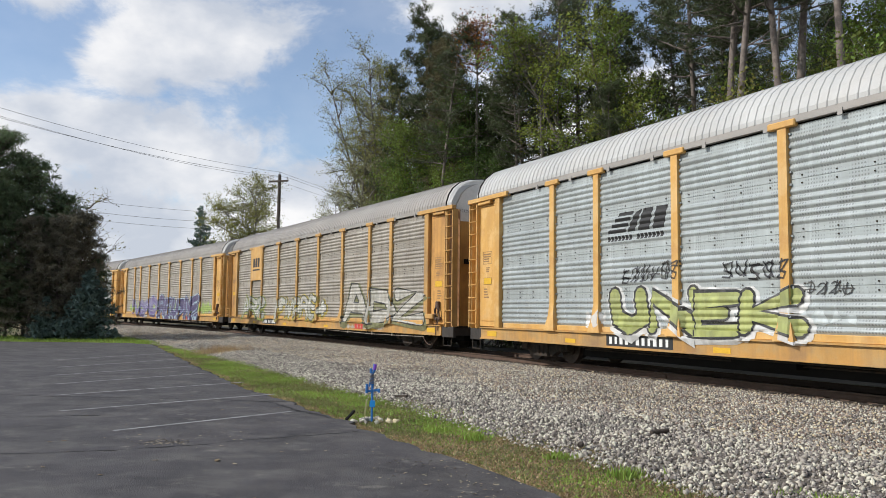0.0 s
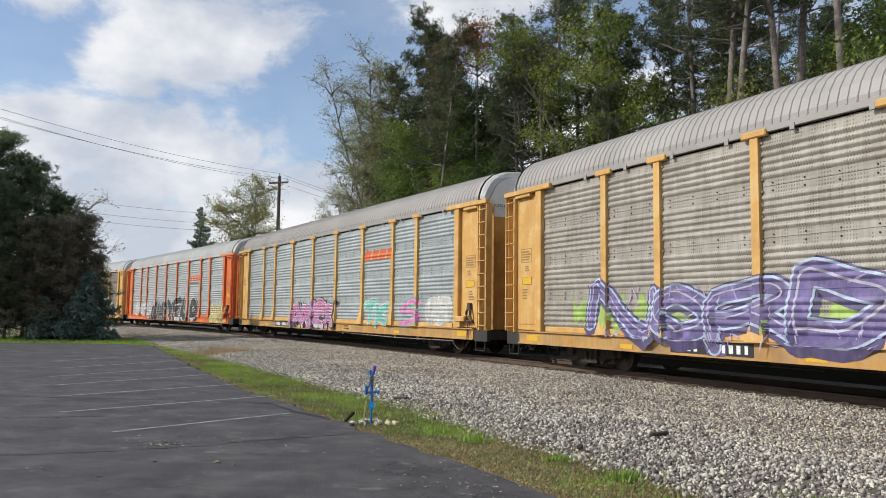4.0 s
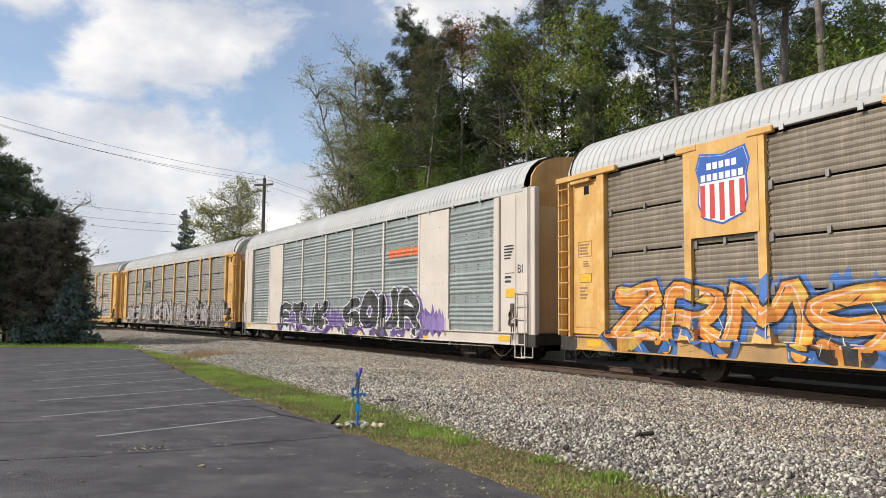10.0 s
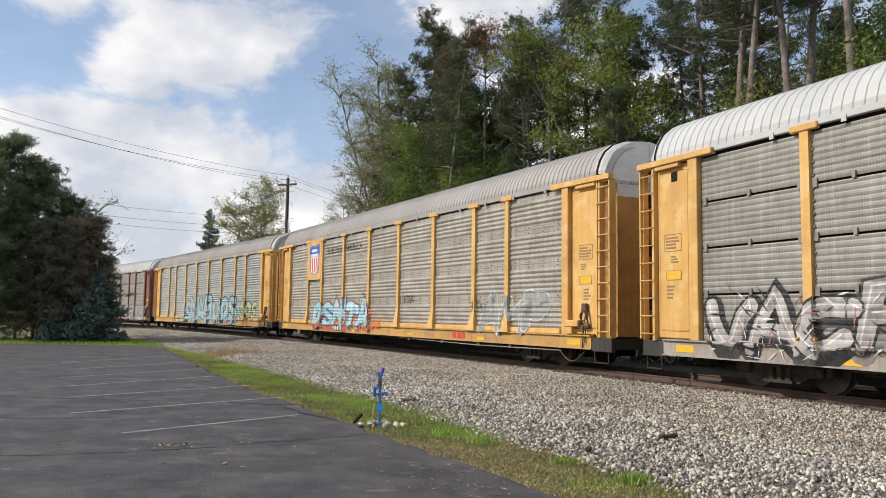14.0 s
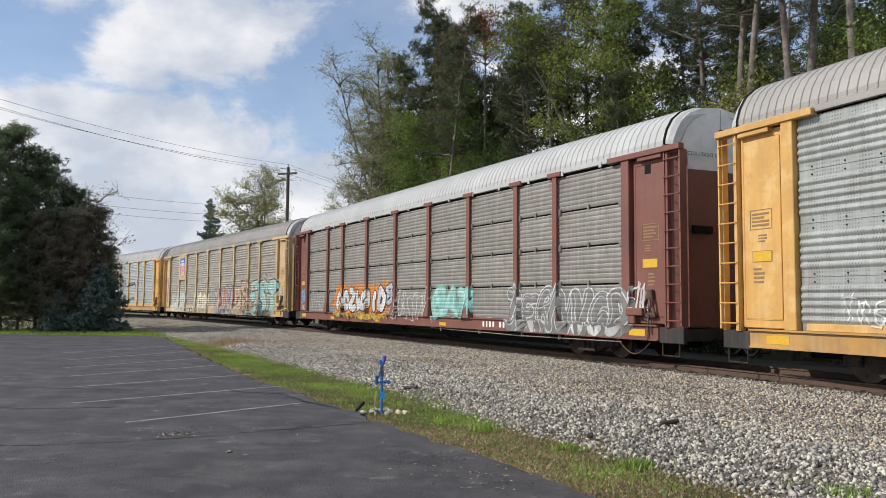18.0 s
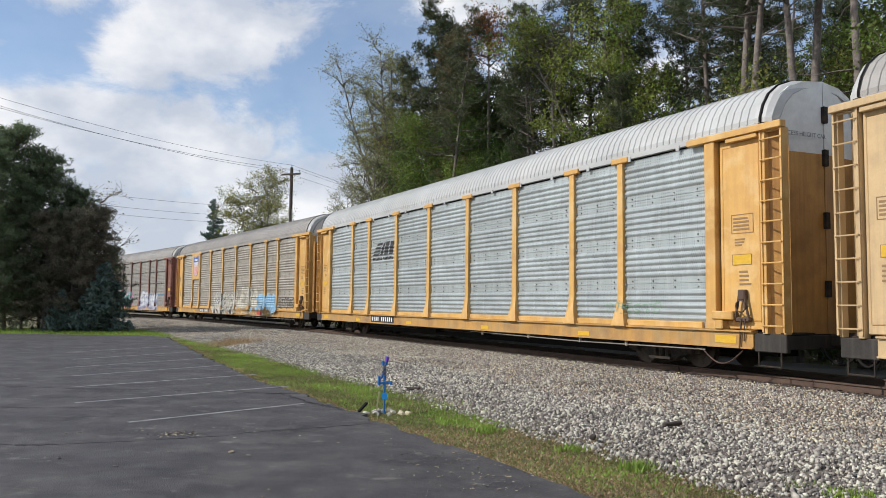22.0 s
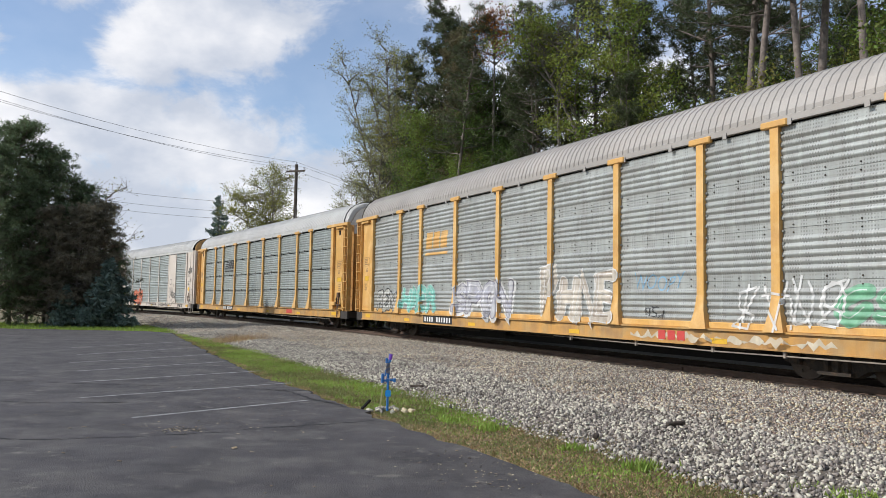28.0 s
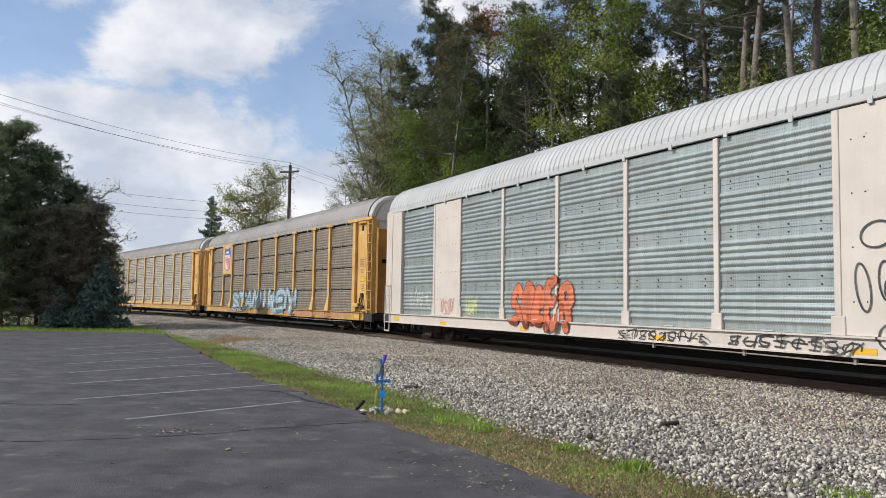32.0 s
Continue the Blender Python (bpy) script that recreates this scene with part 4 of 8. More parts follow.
def ribbon(bm, pts, r, lift):
    """A stroke of a spray can with round ends; its lift is kept in y."""
    n = len(pts)

    def vert(x, z):
        return bm.verts.new((x, lift, z))
    prev = None
    for i, p in enumerate(pts):
        d = (pts[min(i + 1, n - 1)] - pts[max(i - 1, 0)])
        d = d.normalized() if d.length > 1e-6 else Vector((1, 0))
        s = Vector((-d.y, d.x)) * r
        if 0 < i < n - 1:
            e = pts[i + 1] - p
            s /= max(0.62, abs(d.dot(e.normalized())) if e.length > 1e-6 else 1.0)
        cur = (vert(p.x - s.x, p.y - s.y), vert(p.x + s.x, p.y + s.y))
        if prev:
            bm.faces.new((prev[0], cur[0], cur[1], prev[1]))
        if i in (0, n - 1):
            a0 = math.atan2(s.y, s.x)
            turn = 1 if i == 0 else -1
            arc = [vert(p.x + math.cos(a0 + turn * math.pi * j / 5) * r, p.y + math.sin(a0 + turn * math.pi * j / 5) * r) for j in range(1, 5)]
            bm.faces.new([cur[1]] + arc + [cur[0]])
        prev = cur


def graffiti(car, kind, word, x, z, w, h, fill, line=(0.03, 0.03, 0.03), glow=None, cloud=None, shear=0.08, seed=0, label="", fill2=None, block=False, fat=1.0, edge=0.05, shine=True):
    """Sprayed bubble lettering: an optional cloud, a glow, an outline and a fill, each laid on the sheets."""
    if cloud:
        rng = random.Random(seed + 5)
        bm = bmesh.new()
        n = 44
        vs = [bm.verts.new((x + math.cos(math.tau * i / n) * w * 0.56 * (1 + 0.10 * rng.uniform(-1, 1)), 0, z + h * 0.45 + math.sin(math.tau * i / n) * h * 0.62 * (1 + 0.22 * rng.uniform(-1, 1)))) for i in range(n)]
        bm.faces.new(vs)
        bmesh.ops.triangulate(bm, faces=bm.faces[:])
        me = bpy.data.meshes.new("paint")
        bm.to_mesh(me)
        bm.free()
        b = lay_on(me, kind, 0.009)
        if b:
            part("graffiti_cloud", b, spray(cloud), car)
    rng = random.Random(seed)
    n = len(word)
    cells = []
    for i in range(n):
        cells.append((x - w / 2 + w * (i + 0.5) / n, w / n * rng.uniform(1.02, 1.20), h * rng.uniform(0.88, 1.08), rng.uniform(-0.12, 0.12), z + h * rng.uniform(-0.05, 0.05)))
    light = tuple(c + (0.75 - c) * 0.55 for c in fill)
    layers = [("graffiti_fill", 0.0, fill, 0.0145, (0, 0))]
    if shine and sum(fill) > 0.4:
        layers.append(("graffiti_shine", None, light, 0.0155, (-0.35, 0.35)))
    if line:
        layers.insert(0, ("graffiti_outline", edge, line, 0.0125, (0, 0)))
    if glow:
        layers.insert(0, ("graffiti_glow", edge + 0.075, glow, 0.0095, (0.25, -0.3)))
    for nm, extra, col, lift, shift in layers:
        bm = bmesh.new()
        for li, (ch, (cx, cw, chh, rot, cz)) in enumerate(zip(word, cells)):
            k = 0
            r0 = fat * min(0.155 * chh, 0.19 * cw) * (0.76 if ch in "MWEBSRAGN8" else 1.0)
            r = 0.11 * r0 if extra is None else r0 + extra * (0.6 + 0.4 * chh)
            c, sn = math.cos(rot), math.sin(rot)
            for stroke in letter_paths(ch, block):
                pts = []
                for u, v in stroke:
                    a = (u - 0.5) * (cw - 2 * r0) + shear * v * chh + 0.05 * chh * math.sin(v * 5 + cx)
                    b = (v - 0.5) * (chh - 2 * r0) + 0.05 * chh * math.sin(u * 6 + cx * 2)
                    pts.append(Vector((cx + a * c - b * sn + shift[0] * r0, cz + chh / 2 + a * sn + b * c + shift[1] * r0)))
                ribbon(bm, pts, r, 0.0003 * k + (0.0 if nm == "graffiti_glow" else 0.0038 * li))
                k += 1
        me = bpy.data.meshes.new("paint")
        bm.to_mesh(me)
        bm.free()
        b = lay_on(me, kind, lift)
        if b:
            tagged(part(nm, b, spray(col, fill2 if nm == "graffiti_fill" else None), car, label if nm == "graffiti_fill" else ""), kind="stuff")


def scrawl(car, kind, word, x, z, w, h, col, seed=0, label=""):
    me = text_mesh(word, 1.0, -0.012)
    xs = [v.co.x for v in me.vertices]
    ys = [v.co.y for v in me.vertices]
    upright(me, x, z, 0.15, w / (max(xs) - min(xs)), h / max(ys), 0.06, seed)
    b = lay_on(me, kind, 0.006)
    if b:
        part("graffiti_tag", b, spray(col), car, label)


def lettering(car, name, word, x, z, h, y, mat, label=""):
    me = text_mesh(word, h * 1.35)
    upright(me, x, z)
    for v in me.vertices:
        v.co.y = y
    me.materials.clear()
    me.materials.append(None)
    return part(name, me, mat, car, label)


INK = solid("black_ink", (0.03, 0.03, 0.03))
STENCIL = solid("faded_brown_stencil", (0.28, 0.17, 0.08))
PAPER = solid("white_decal", (0.72, 0.72, 0.70))
SAFETY = solid("yellow_reflector", (0.64, 0.38, 0.03))
SIGN_RED = solid("red_decal", (0.50, 0.06, 0.05))
SIGN_BLUE = solid("blue_decal", (0.03, 0.10, 0.36))


def logo_horse(car, kind, x, z, w, h, col):
    """Three slanted stripes, a swept head shape and two block shapes over a thin bar."""
    me = bpy.data.meshes.new("mark")
    bm = bmesh.new()

    def poly(*pts):
        bm.faces.new([bm.verts.new((x + (px - 0.5) * w, 0, z + (pz - 0.5) * h)) for px, pz in pts])
    for i in range(4):
        a = 0.30 + i * 0.17
        poly((0.02 + 0.06 * i, a), (0.34 + 0.04 * i, a), (0.36 + 0.04 * i, a + 0.11), (0.05 + 0.06 * i, a + 0.11))
    poly((0.38, 0.30), (0.50, 0.30), (0.56, 0.62), (0.62, 0.95), (0.52, 0.88), (0.44, 0.62))
    poly((0.55, 0.30), (0.74, 0.30), (0.80, 0.95), (0.64, 0.95))
    poly((0.79, 0.30), (0.97, 0.30), (1.03, 0.95), (0.85, 0.95))
    for i in range(15):
        if i != 7:
            poly((0.02 + i * 0.064, 0.04), (0.065 + i * 0.064, 0.04), (0.07 + i * 0.064, 0.20), (0.025 + i * 0.064, 0.20))
    bm.to_mesh(me)
    bm.free()
    b = lay_on(me, kind, 0.004)
    part("railroad_mark", b, col, car, "faded black stencilled emblem of slanted stripes and blocks")


def logo_shield(car, x, z, w, h, base, y=-1.50):
    """A plate with a blue-topped shield of red and white stripes."""
    plate = flat("sign_plate", x, z, w, h, y, base, car, "painted sign plate with a shield emblem")
    sw, sh = w * 0.80, h * 0.78

    def shield(k):
        return [(x + px * sw * k, z + pz * sh * k) for px, pz in ((-0.42, 0.5), (0, 0.44), (0.42, 0.5), (0.5, 0.3), (0.44, 0.1), (0.46, -0.2), (0.36, -0.40), (0, -0.5), (-0.36, -0.40), (-0.46, -0.2), (-0.44, 0.1), (-0.5, 0.3))]
    for nm, k, mat, yy in (("shield_rim", 1.0, SIGN_BLUE, y - 0.005), ("shield", 0.94, PAPER, y - 0.009)):
        bm = bmesh.new()
        prism(bm, shield(k), yy - 0.004, yy)
        part(nm, bm, mat, car)
    bm = bmesh.new()
    prism(bm, [(px, pz) for px, pz in shield(0.93) if pz > z + 0.05 * sh] , y - 0.018, y - 0.014)
    part("shield_top", bm, SIGN_BLUE, car)
    for i in range(5):
        px = x + (i - 2) * sw * 0.18
        bot = z - sh * (0.44 - 0.035 * abs(i - 2))
        flat("shield_stripe", px, (bot + z + 0.06 * sh) / 2, sw * 0.09, z + 0.06 * sh - bot, y - 0.014, SIGN_RED, car)
    for r in range(2):
        n = 5 + 2 * r
        for i in range(n):
            flat("shield_bar", x + (i - (n - 1) / 2) * sw * 0.115, z + sh * (0.30 - 0.15 * r), sw * 0.084, sh * 0.09, y - 0.019, PAPER, car)


def logo_blocks(car, kind, x, z, w, h, col, under=True, lift=0.004, blocks=3, slant=0.02, y=-1.571):
    """Plain blocks in place of letters, over a bar."""
    bm = bmesh.new()

    def poly(*pts):
        bm.faces.new([bm.verts.new((x + (px - 0.5) * w, 0, z + (pz - 0.5) * h)) for px, pz in pts])
    for i in range(blocks):
        a, b = (i + 0.05) / blocks, (i + 0.88) / blocks
        poly((a, 0.28), (b, 0.28), (b + slant, 1.0), (a + slant, 1.0))
    if under:
        poly((0.0, 0.0), (1.0, 0.0), (1.0, 0.12), (0.0, 0.12))
    me = bpy.data.meshes.new("mark")
    bm.to_mesh(me)
    bm.free()
    if kind:
        b = lay_on(me, kind, lift)
    else:
        b = bmesh.new()
        b.from_mesh(me)
        bpy.data.meshes.remove(me)
        for v in b.verts:
            v.co.y = y
    part("railroad_mark", b, col, car, "block-letter railroad emblem")


END_PAINT = {YELLOW: END_YELLOW, YELLOW_OLD: END_YELLOW, BUFF: END_BUFF}


def auto_rack(k, spec):
    rng = random.Random(100 + k)
    paint, roof, kind, sheet = spec["paint"], spec["roof"], spec["kind"], spec["sheet"]
    body = "ribbed" if kind == "solid" else kind
    car = new("auto_rack_car")
    tagged(car, spec["label"], "freight car", "auto rack cars of the train")
    part("roof", MESH["roof", kind], roof, car, spec.get("roof_label", "ribbed sheet-metal roof"))
    part("underframe", MESH["underframe"], BLACK, car, "dirty black underframe")
    part("brake_pipe", MESH["brake_pipe"], DARK, car)
    part("brake_rod", MESH["brake_rod"], GRIME, car, "thin pale brake rod on hangers")
    sill = spec.get("sill", SILL_YELLOW if paint in (YELLOW, YELLOW_OLD) else paint)
    for turn in (0, 1):
        rz = Matrix.Rotation(math.pi * turn, 4, "Z")
        part("inner_wall", MESH["inner_wall"], BLACK, car, "black backing sheet standing in for the unlit inside", m=rz)
        if not turn:
            tagged(part("latch" if kind == "slatted" else "rivet", MESH["latch" if kind == "slatted" else "rivet"], STEEL if kind == "slatted" else DARK, car), kind="stuff")
        part("top_chord", MESH["top_chord"], spec.get("chord", roof), car, m=rz)
        part("side_sill", MESH["side_sill"], sill, car, "side sill with stencils" if not turn else "", m=rz)
        if not turn:
            tagged(part("edge_clip", MESH["clips"], spec.get("chord", roof), car, m=rz), kind="stuff")
        for i, (a, b) in enumerate(BAYS):
            key = round(b - a, 3)
            at = rz @ Matrix.Translation(((a + b) / 2, 0, 0))
            if kind == "slatted":
                for r in range(4):
                    part("panel", MESH["slatted", key], sheet, car, m=at @ Matrix.Translation((0, 0, Z0 + r * (Z1 - Z0) / 4)))
            elif kind == "solid" and (i in (1, 7)):
                part("blank_panel", SOLID[key], paint, car, "smooth painted side sheet", m=at)
            else:
                part("panel", MESH["ribbed", key], sheet, car, m=at)
                if kind == "ribbed" and not turn:
                    part("kick_strip", MESH["kick", key], paint, car, m=at)
        for p in POSTS:
            at = rz @ Matrix.Translation((p, 0, 0))
            part("post", SOLID["post"] if kind == "solid" else MESH["post"], spec.get("post", paint), car, m=at)
            if not turn and kind != "solid":
                part("post_cap", MESH["post_cap"], spec.get("cap", paint), car, m=at)
                tagged(part("bolt", MESH["bolts"], STEEL if kind == "slatted" else sheet, car, m=at), kind="stuff")
        for tag in ("r", "l"):
            part("end_post", MESH["end_post", tag], paint, car, m=rz)
            if kind == "solid":
                part("end_sheet", SOLID["end", tag], paint, car, "smooth painted end sheet", m=rz)
                part("corner_post", SOLID["corner", tag], paint, car, m=rz)
                ladder = part("ladder", SOLID["ladder", tag], paint, car, "short side ladder", m=rz)
                for z in np.linspace(0.20, 2.05, 6):
                    part("rung", SOLID["rung", tag], paint, ladder, m=Matrix.Translation((0, 0, float(z))))
            else:
                part("door_panel", MESH["door_panel", tag], spec.get("door", paint), car, m=rz)
                part("corner_post", MESH["corner_post", tag], paint, car, m=rz)
                part("corner_plate", MESH["corner_plate", tag], RUSTY if "door" in spec else END_PAINT.get(paint, paint), car, m=rz)
                part("header_beam", MESH["header_beam", tag], spec.get("cap", paint), car, m=rz)
                ladder = part("ladder", MESH["ladder", tag], paint, car, m=rz)
                for z in np.linspace(1.02, Z1 - 0.2, 10):
                    part("rung", MESH["rung", tag], spec.get("rung", paint), ladder, m=Matrix.Translation((0, 0, float(z))))
                if not turn and kind == "slatted":
                    part("slot", MESH["slot", tag], BLACK, car, "dark slot")
            part("stirrup", MESH["stirrup", tag], DARK if kind != "solid" else WHITE, car, m=rz)
    part("hand_brake", MESH["hand_brake", "r"], RAIL_SIDE, car, "rusty hand brake levers and wheel")
    if kind != "solid":
        part("brake_bracket", MESH["brake_bracket", "r"], paint, car)
    part("brake_chain", MESH["chain", "r"], RAIL_SIDE, car)
    for tag in ("r", "l"):
        part("end_sill", MESH["end_sill", tag], GRIME_DARK, car)
        part("walkway", MESH["walkway", tag], DARK, car)
        low, top = spec.get("end", END_PAINT.get(paint, paint)), spec.get("end_top", PAPER)
        for sfx in ("n", "f"):
            part("end_door", MESH["end_door", tag, sfx], low, car)
            part("end_door_top", MESH["end_door_top", tag, sfx], top, car, "upper part of the end door")
        if kind == "slatted" or k == 1:
            part("door_slot", MESH["door_slot", tag], BLACK, car)
        for z in (1.6, 3.0, 4.3, 5.2):
            part("hinge", MESH["hinge", tag], DARK, car, m=Matrix.Translation((0, 0, z)))
        if kind != "solid":
            part("roof_seal", MESH["roof_seal", tag], BLACK, car, "black rubber seal")
            part("roof_cap", MESH["roof_cap", tag], ROOF_WHITE, car, "sloped sheet cap of the roof's end")
        part("coupler", MESH["coupler", tag], DARK, car, "rusty knuckle coupler")
        part("air_hose", MESH["air_hose", tag], BLACK, car)
        sx = 1 if tag == "r" else -1
        if kind != "solid":
            for x, z, w, h, rows in ((12.72, 3.10, 0.46, 0.30, 4), (12.66, 2.72, 0.26, 0.18, 3), (12.78, 1.98, 0.30, 0.34, 4)):
                writing_bars(car, sx * x, z, -1.486, w, h, rows, STENCIL, rng)
            part("stencil_frame", MESH["stencil_frame"], STENCIL, car, "thin stencilled frame", Matrix.Translation((sx * 12.72, -1.486, 3.10)))
            flat("notice", sx * 12.70, 2.36, 0.50, 0.20, -1.486, SAFETY, car, "small yellow notice")
            part("stencil_frame", MESH["stencil_frame"], STENCIL, car, "", Matrix.Translation((sx * 12.70, -1.490, 2.36)) @ Matrix.Diagonal((0.88, 1, 0.55, 1)))
        flat("reflector", sx * 12.3, 0.72, 0.55, 0.16, -1.548, SAFETY, car, "yellow reflective strip")
    for x in (-8.2, -3.0, 2.6, 7.6):
        flat("reflector", x, 0.66, 0.46, 0.11, -1.548, SAFETY, car, "yellow reflective strip")
    # reporting marks: plain bars on a dark patch
    if spec.get("plate", True):
        px = spec.get("plate_x", -5.55)
        flat("number_patch", px, 0.735, 2.3, 0.27, -1.548, INK if spec.get("plate") != "pale" else sill, car, "dark patch with white stencilled marks")
        for i in range(11):
            if i != 4:
                flat("number_bar", px - 0.98 + i * 0.195, 0.735, (0.10, 0.08, 0.11)[i % 3], 0.17, -1.553, PAPER, car)
    for tag, at in (("front", 10.05), ("rear", -10.05)):
        bogie = part("bogie", MESH["side_frame"], DARK, car, "dirty cast-steel bogie", Matrix.Translation((at, 0, 0)))
        part("spring_nest", MESH["spring_nest"], DARK, bogie)
        part("spring_nest", MESH["spring_nest"], DARK, bogie, m=Matrix.Rotation(math.pi, 4, "Z"))
        for dx in (-0.87, 0.87):
            ws = part("wheelset", MESH["wheelset"], WHEEL, bogie, "worn steel wheels on an axle", Matrix.Translation((dx, 0, 0.42)))
            WHEELS.append((k, ws, dx))
    CARS.append((k, car))
    return car


GRIME_DARK = material("end_sill_grime", (0.032, 0.027, 0.023), 0.8, var=0.3, scale=2.0, streak=0.4, bump=0.08)
WHEEL = material("wheel_steel", (0.075, 0.055, 0.042), 0.6, 0.5, var=0.3, scale=5, bump=0.1)
CARS, WHEELS, SOLID = [], [], {}


def build_solid_meshes():
    SOLID["post"] = mesh_of("post", boxes((-0.07, 0.07, -1.53, -1.44, 0.91, Z1), (-0.14, 0.14, -1.535, -1.44, 0.91, 1.25), bevel=0.01))
    for i in (1, 7):
        a, b = BAYS[i]
        key = round(b - a, 3)
        bm = boxes((-(b - a) / 2 + 0.05, (b - a) / 2 - 0.05, SKIN - 0.05, SKIN + 0.02, Z0, Z1))
        for x in (-0.4, 0.4):
            for z in np.arange(1.4, 4.8, 0.5):
                box(bm, x - 0.02, x + 0.02, SKIN - 0.056, SKIN - 0.05, z, z + 0.03)
        SOLID[key] = mesh_of("blank_panel", bm)
    for sx, tag in ((1, "r"), (-1, "l")):
        def X(a, b):
            return (min(sx * a, sx * b), max(sx * a, sx * b))
        SOLID["end", tag] = mesh_of("end_sheet", boxes((*X(12.10, 13.42), -1.53, -1.42, 0.88, 5.06), (*X(12.85, 12.88), -1.55, -1.53, 1.0, 4.9)))
        SOLID["corner", tag] = mesh_of("corner_post", boxes((*X(13.42, 13.66), -1.46, -1.28, 0.80, 5.06), (*X(13.40, 13.46), -1.50, -1.30, 0.80, 5.10), bevel=0.02))
        bm = bmesh.new()
        rod(bm, (sx * 12.92, -1.60, 0), (sx * 13.38, -1.60, 0), 0.016, seg=5)
        SOLID["rung", tag] = mesh_of("rung", bm)
        bm = bmesh.new()
        for a in (12.92, 13.38):
            rod(bm, (sx * a, -1.60, 0.20), (sx * a, -1.60, 2.05), 0.018, seg=5)
            for z in (0.9, 2.05):
                rod(bm, (sx * a, -1.60, z), (sx * a, -1.50, z), 0.018, seg=5)
        SOLID["ladder", tag] = mesh_of("ladder", bm)


build_solid_meshes()


def train():
    S = []
    yellow, old, buff = dict(paint=YELLOW), dict(paint=YELLOW_OLD), dict(paint=BUFF)
    S.append(dict(yellow, roof=ROOF_WHITE, kind="ribbed", sheet=SILVER, chord=ROOF_GREY, label="yellow auto rack car with clean ribbed silver sides and graffiti"))
    S.append(dict(old, roof=ROOF_GREY, kind="ribbed", sheet=TAN, door=END_YELLOW, label="weathered yellow auto rack car with grimy ribbed sides and graffiti"))
    S.append(dict(yellow, roof=ROOF_GREY, kind="ribbed", sheet=TAN, label="yellow auto rack car with grimy sides and large purple graffiti"))
    S.append(dict(yellow, roof=ROOF_GREY, kind="ribbed", sheet=SILVER, label="yellow auto rack car with clean silver sides and pink graffiti"))
    S.append(dict(paint=ORANGE, roof=ROOF_WHITE, kind="ribbed", sheet=SILVER, label="bright orange auto rack car with silver sides and black graffiti"))
    S.append(dict(yellow, roof=ROOF_WHITE, kind="slatted", sheet=TAN_SLAT, plate="pale", label="yellow auto rack car with brown-stained slatted sides and shield sign"))
    S.append(dict(paint=WHITE, roof=ROOF_WHITE, kind="solid", plate=False, sheet=BLUEGREY, end=BUFF, end_top=YELLOW_OLD, label="off-white auto rack car with inset grey ribbed panels"))
    S.append(dict(yellow, roof=ROOF_WHITE, kind="slatted", sheet=GREY, sill=GRIME, end=YELLOW, label="yellow auto rack car with grey slatted sides under black graffiti"))
    S.append(dict(yellow, roof=ROOF_GREY, kind="ribbed", sheet=TAN, label="yellow auto rack car with dusty ribbed sides and pale blue graffiti"))
    S.append(dict(yellow, roof=ROOF_GREY, kind="ribbed", sheet=DUSTY, label="yellow auto rack car with dusty silver sides and turquoise graffiti"))
    S.append(dict(paint=BROWN, roof=ROOF_WHITE, kind="slatted", sheet=GREY, plate="pale", plate_x=6.3, label="red-brown auto rack car with dark weathered slatted sides and graffiti"))
    S.append(dict(buff, roof=ROOF_GREY, kind="ribbed", sheet=TAN, sill=BUFF, label="buff auto rack car with grimy ribbed sides and colourful graffiti"))
    S.append(dict(yellow, roof=ROOF_WHITE, kind="ribbed", sheet=SILVER, label="clean yellow auto rack car with bright silver ribbed sides"))
    S.append(dict(yellow, roof=ROOF_GREY, kind="ribbed", sheet=TAN, label="yellow auto rack car with grimy sides, shield sign and graffiti"))
    S.append(dict(paint=BROWN, roof=ROOF_GREY, kind="slatted", sheet=GREY, sill=YELLOW_OLD, label="red-brown auto rack car with slatted sides and blue graffiti"))
    S.append(dict(yellow, roof=ROOF_GREY, kind="ribbed", sheet=DUSTY, label="yellow auto rack car with dusty silver sides and faint white graffiti"))
    S.append(dict(yellow, roof=ROOF_WHITE, kind="slatted", sheet=BLUEGREY, label="yellow auto rack car with clean blue-grey slatted sides"))
    S.append(dict(paint=WHITE, roof=ROOF_WHITE, kind="solid", plate=False, sheet=BLUEGREY, end=BUFF, end_top=YELLOW_OLD, label="off-white auto rack car with inset panels and an orange tag"))
    S.append(dict(yellow, roof=ROOF_GREY, kind="slatted", sheet=TAN_SLAT, label="yellow auto rack car with brown-stained slatted sides"))
    S.append(dict(yellow, roof=ROOF_GREY, kind="ribbed", sheet=TAN, label="yellow auto rack car with dusty ribbed sides"))
    S.append(dict(yellow, roof=ROOF_GREY, kind="ribbed", sheet=TAN, label="yellow auto rack car with grimy ribbed sides"))
    cars = [auto_rack(k, s) for k, s in enumerate(S)]
    return cars


RACKS = train()


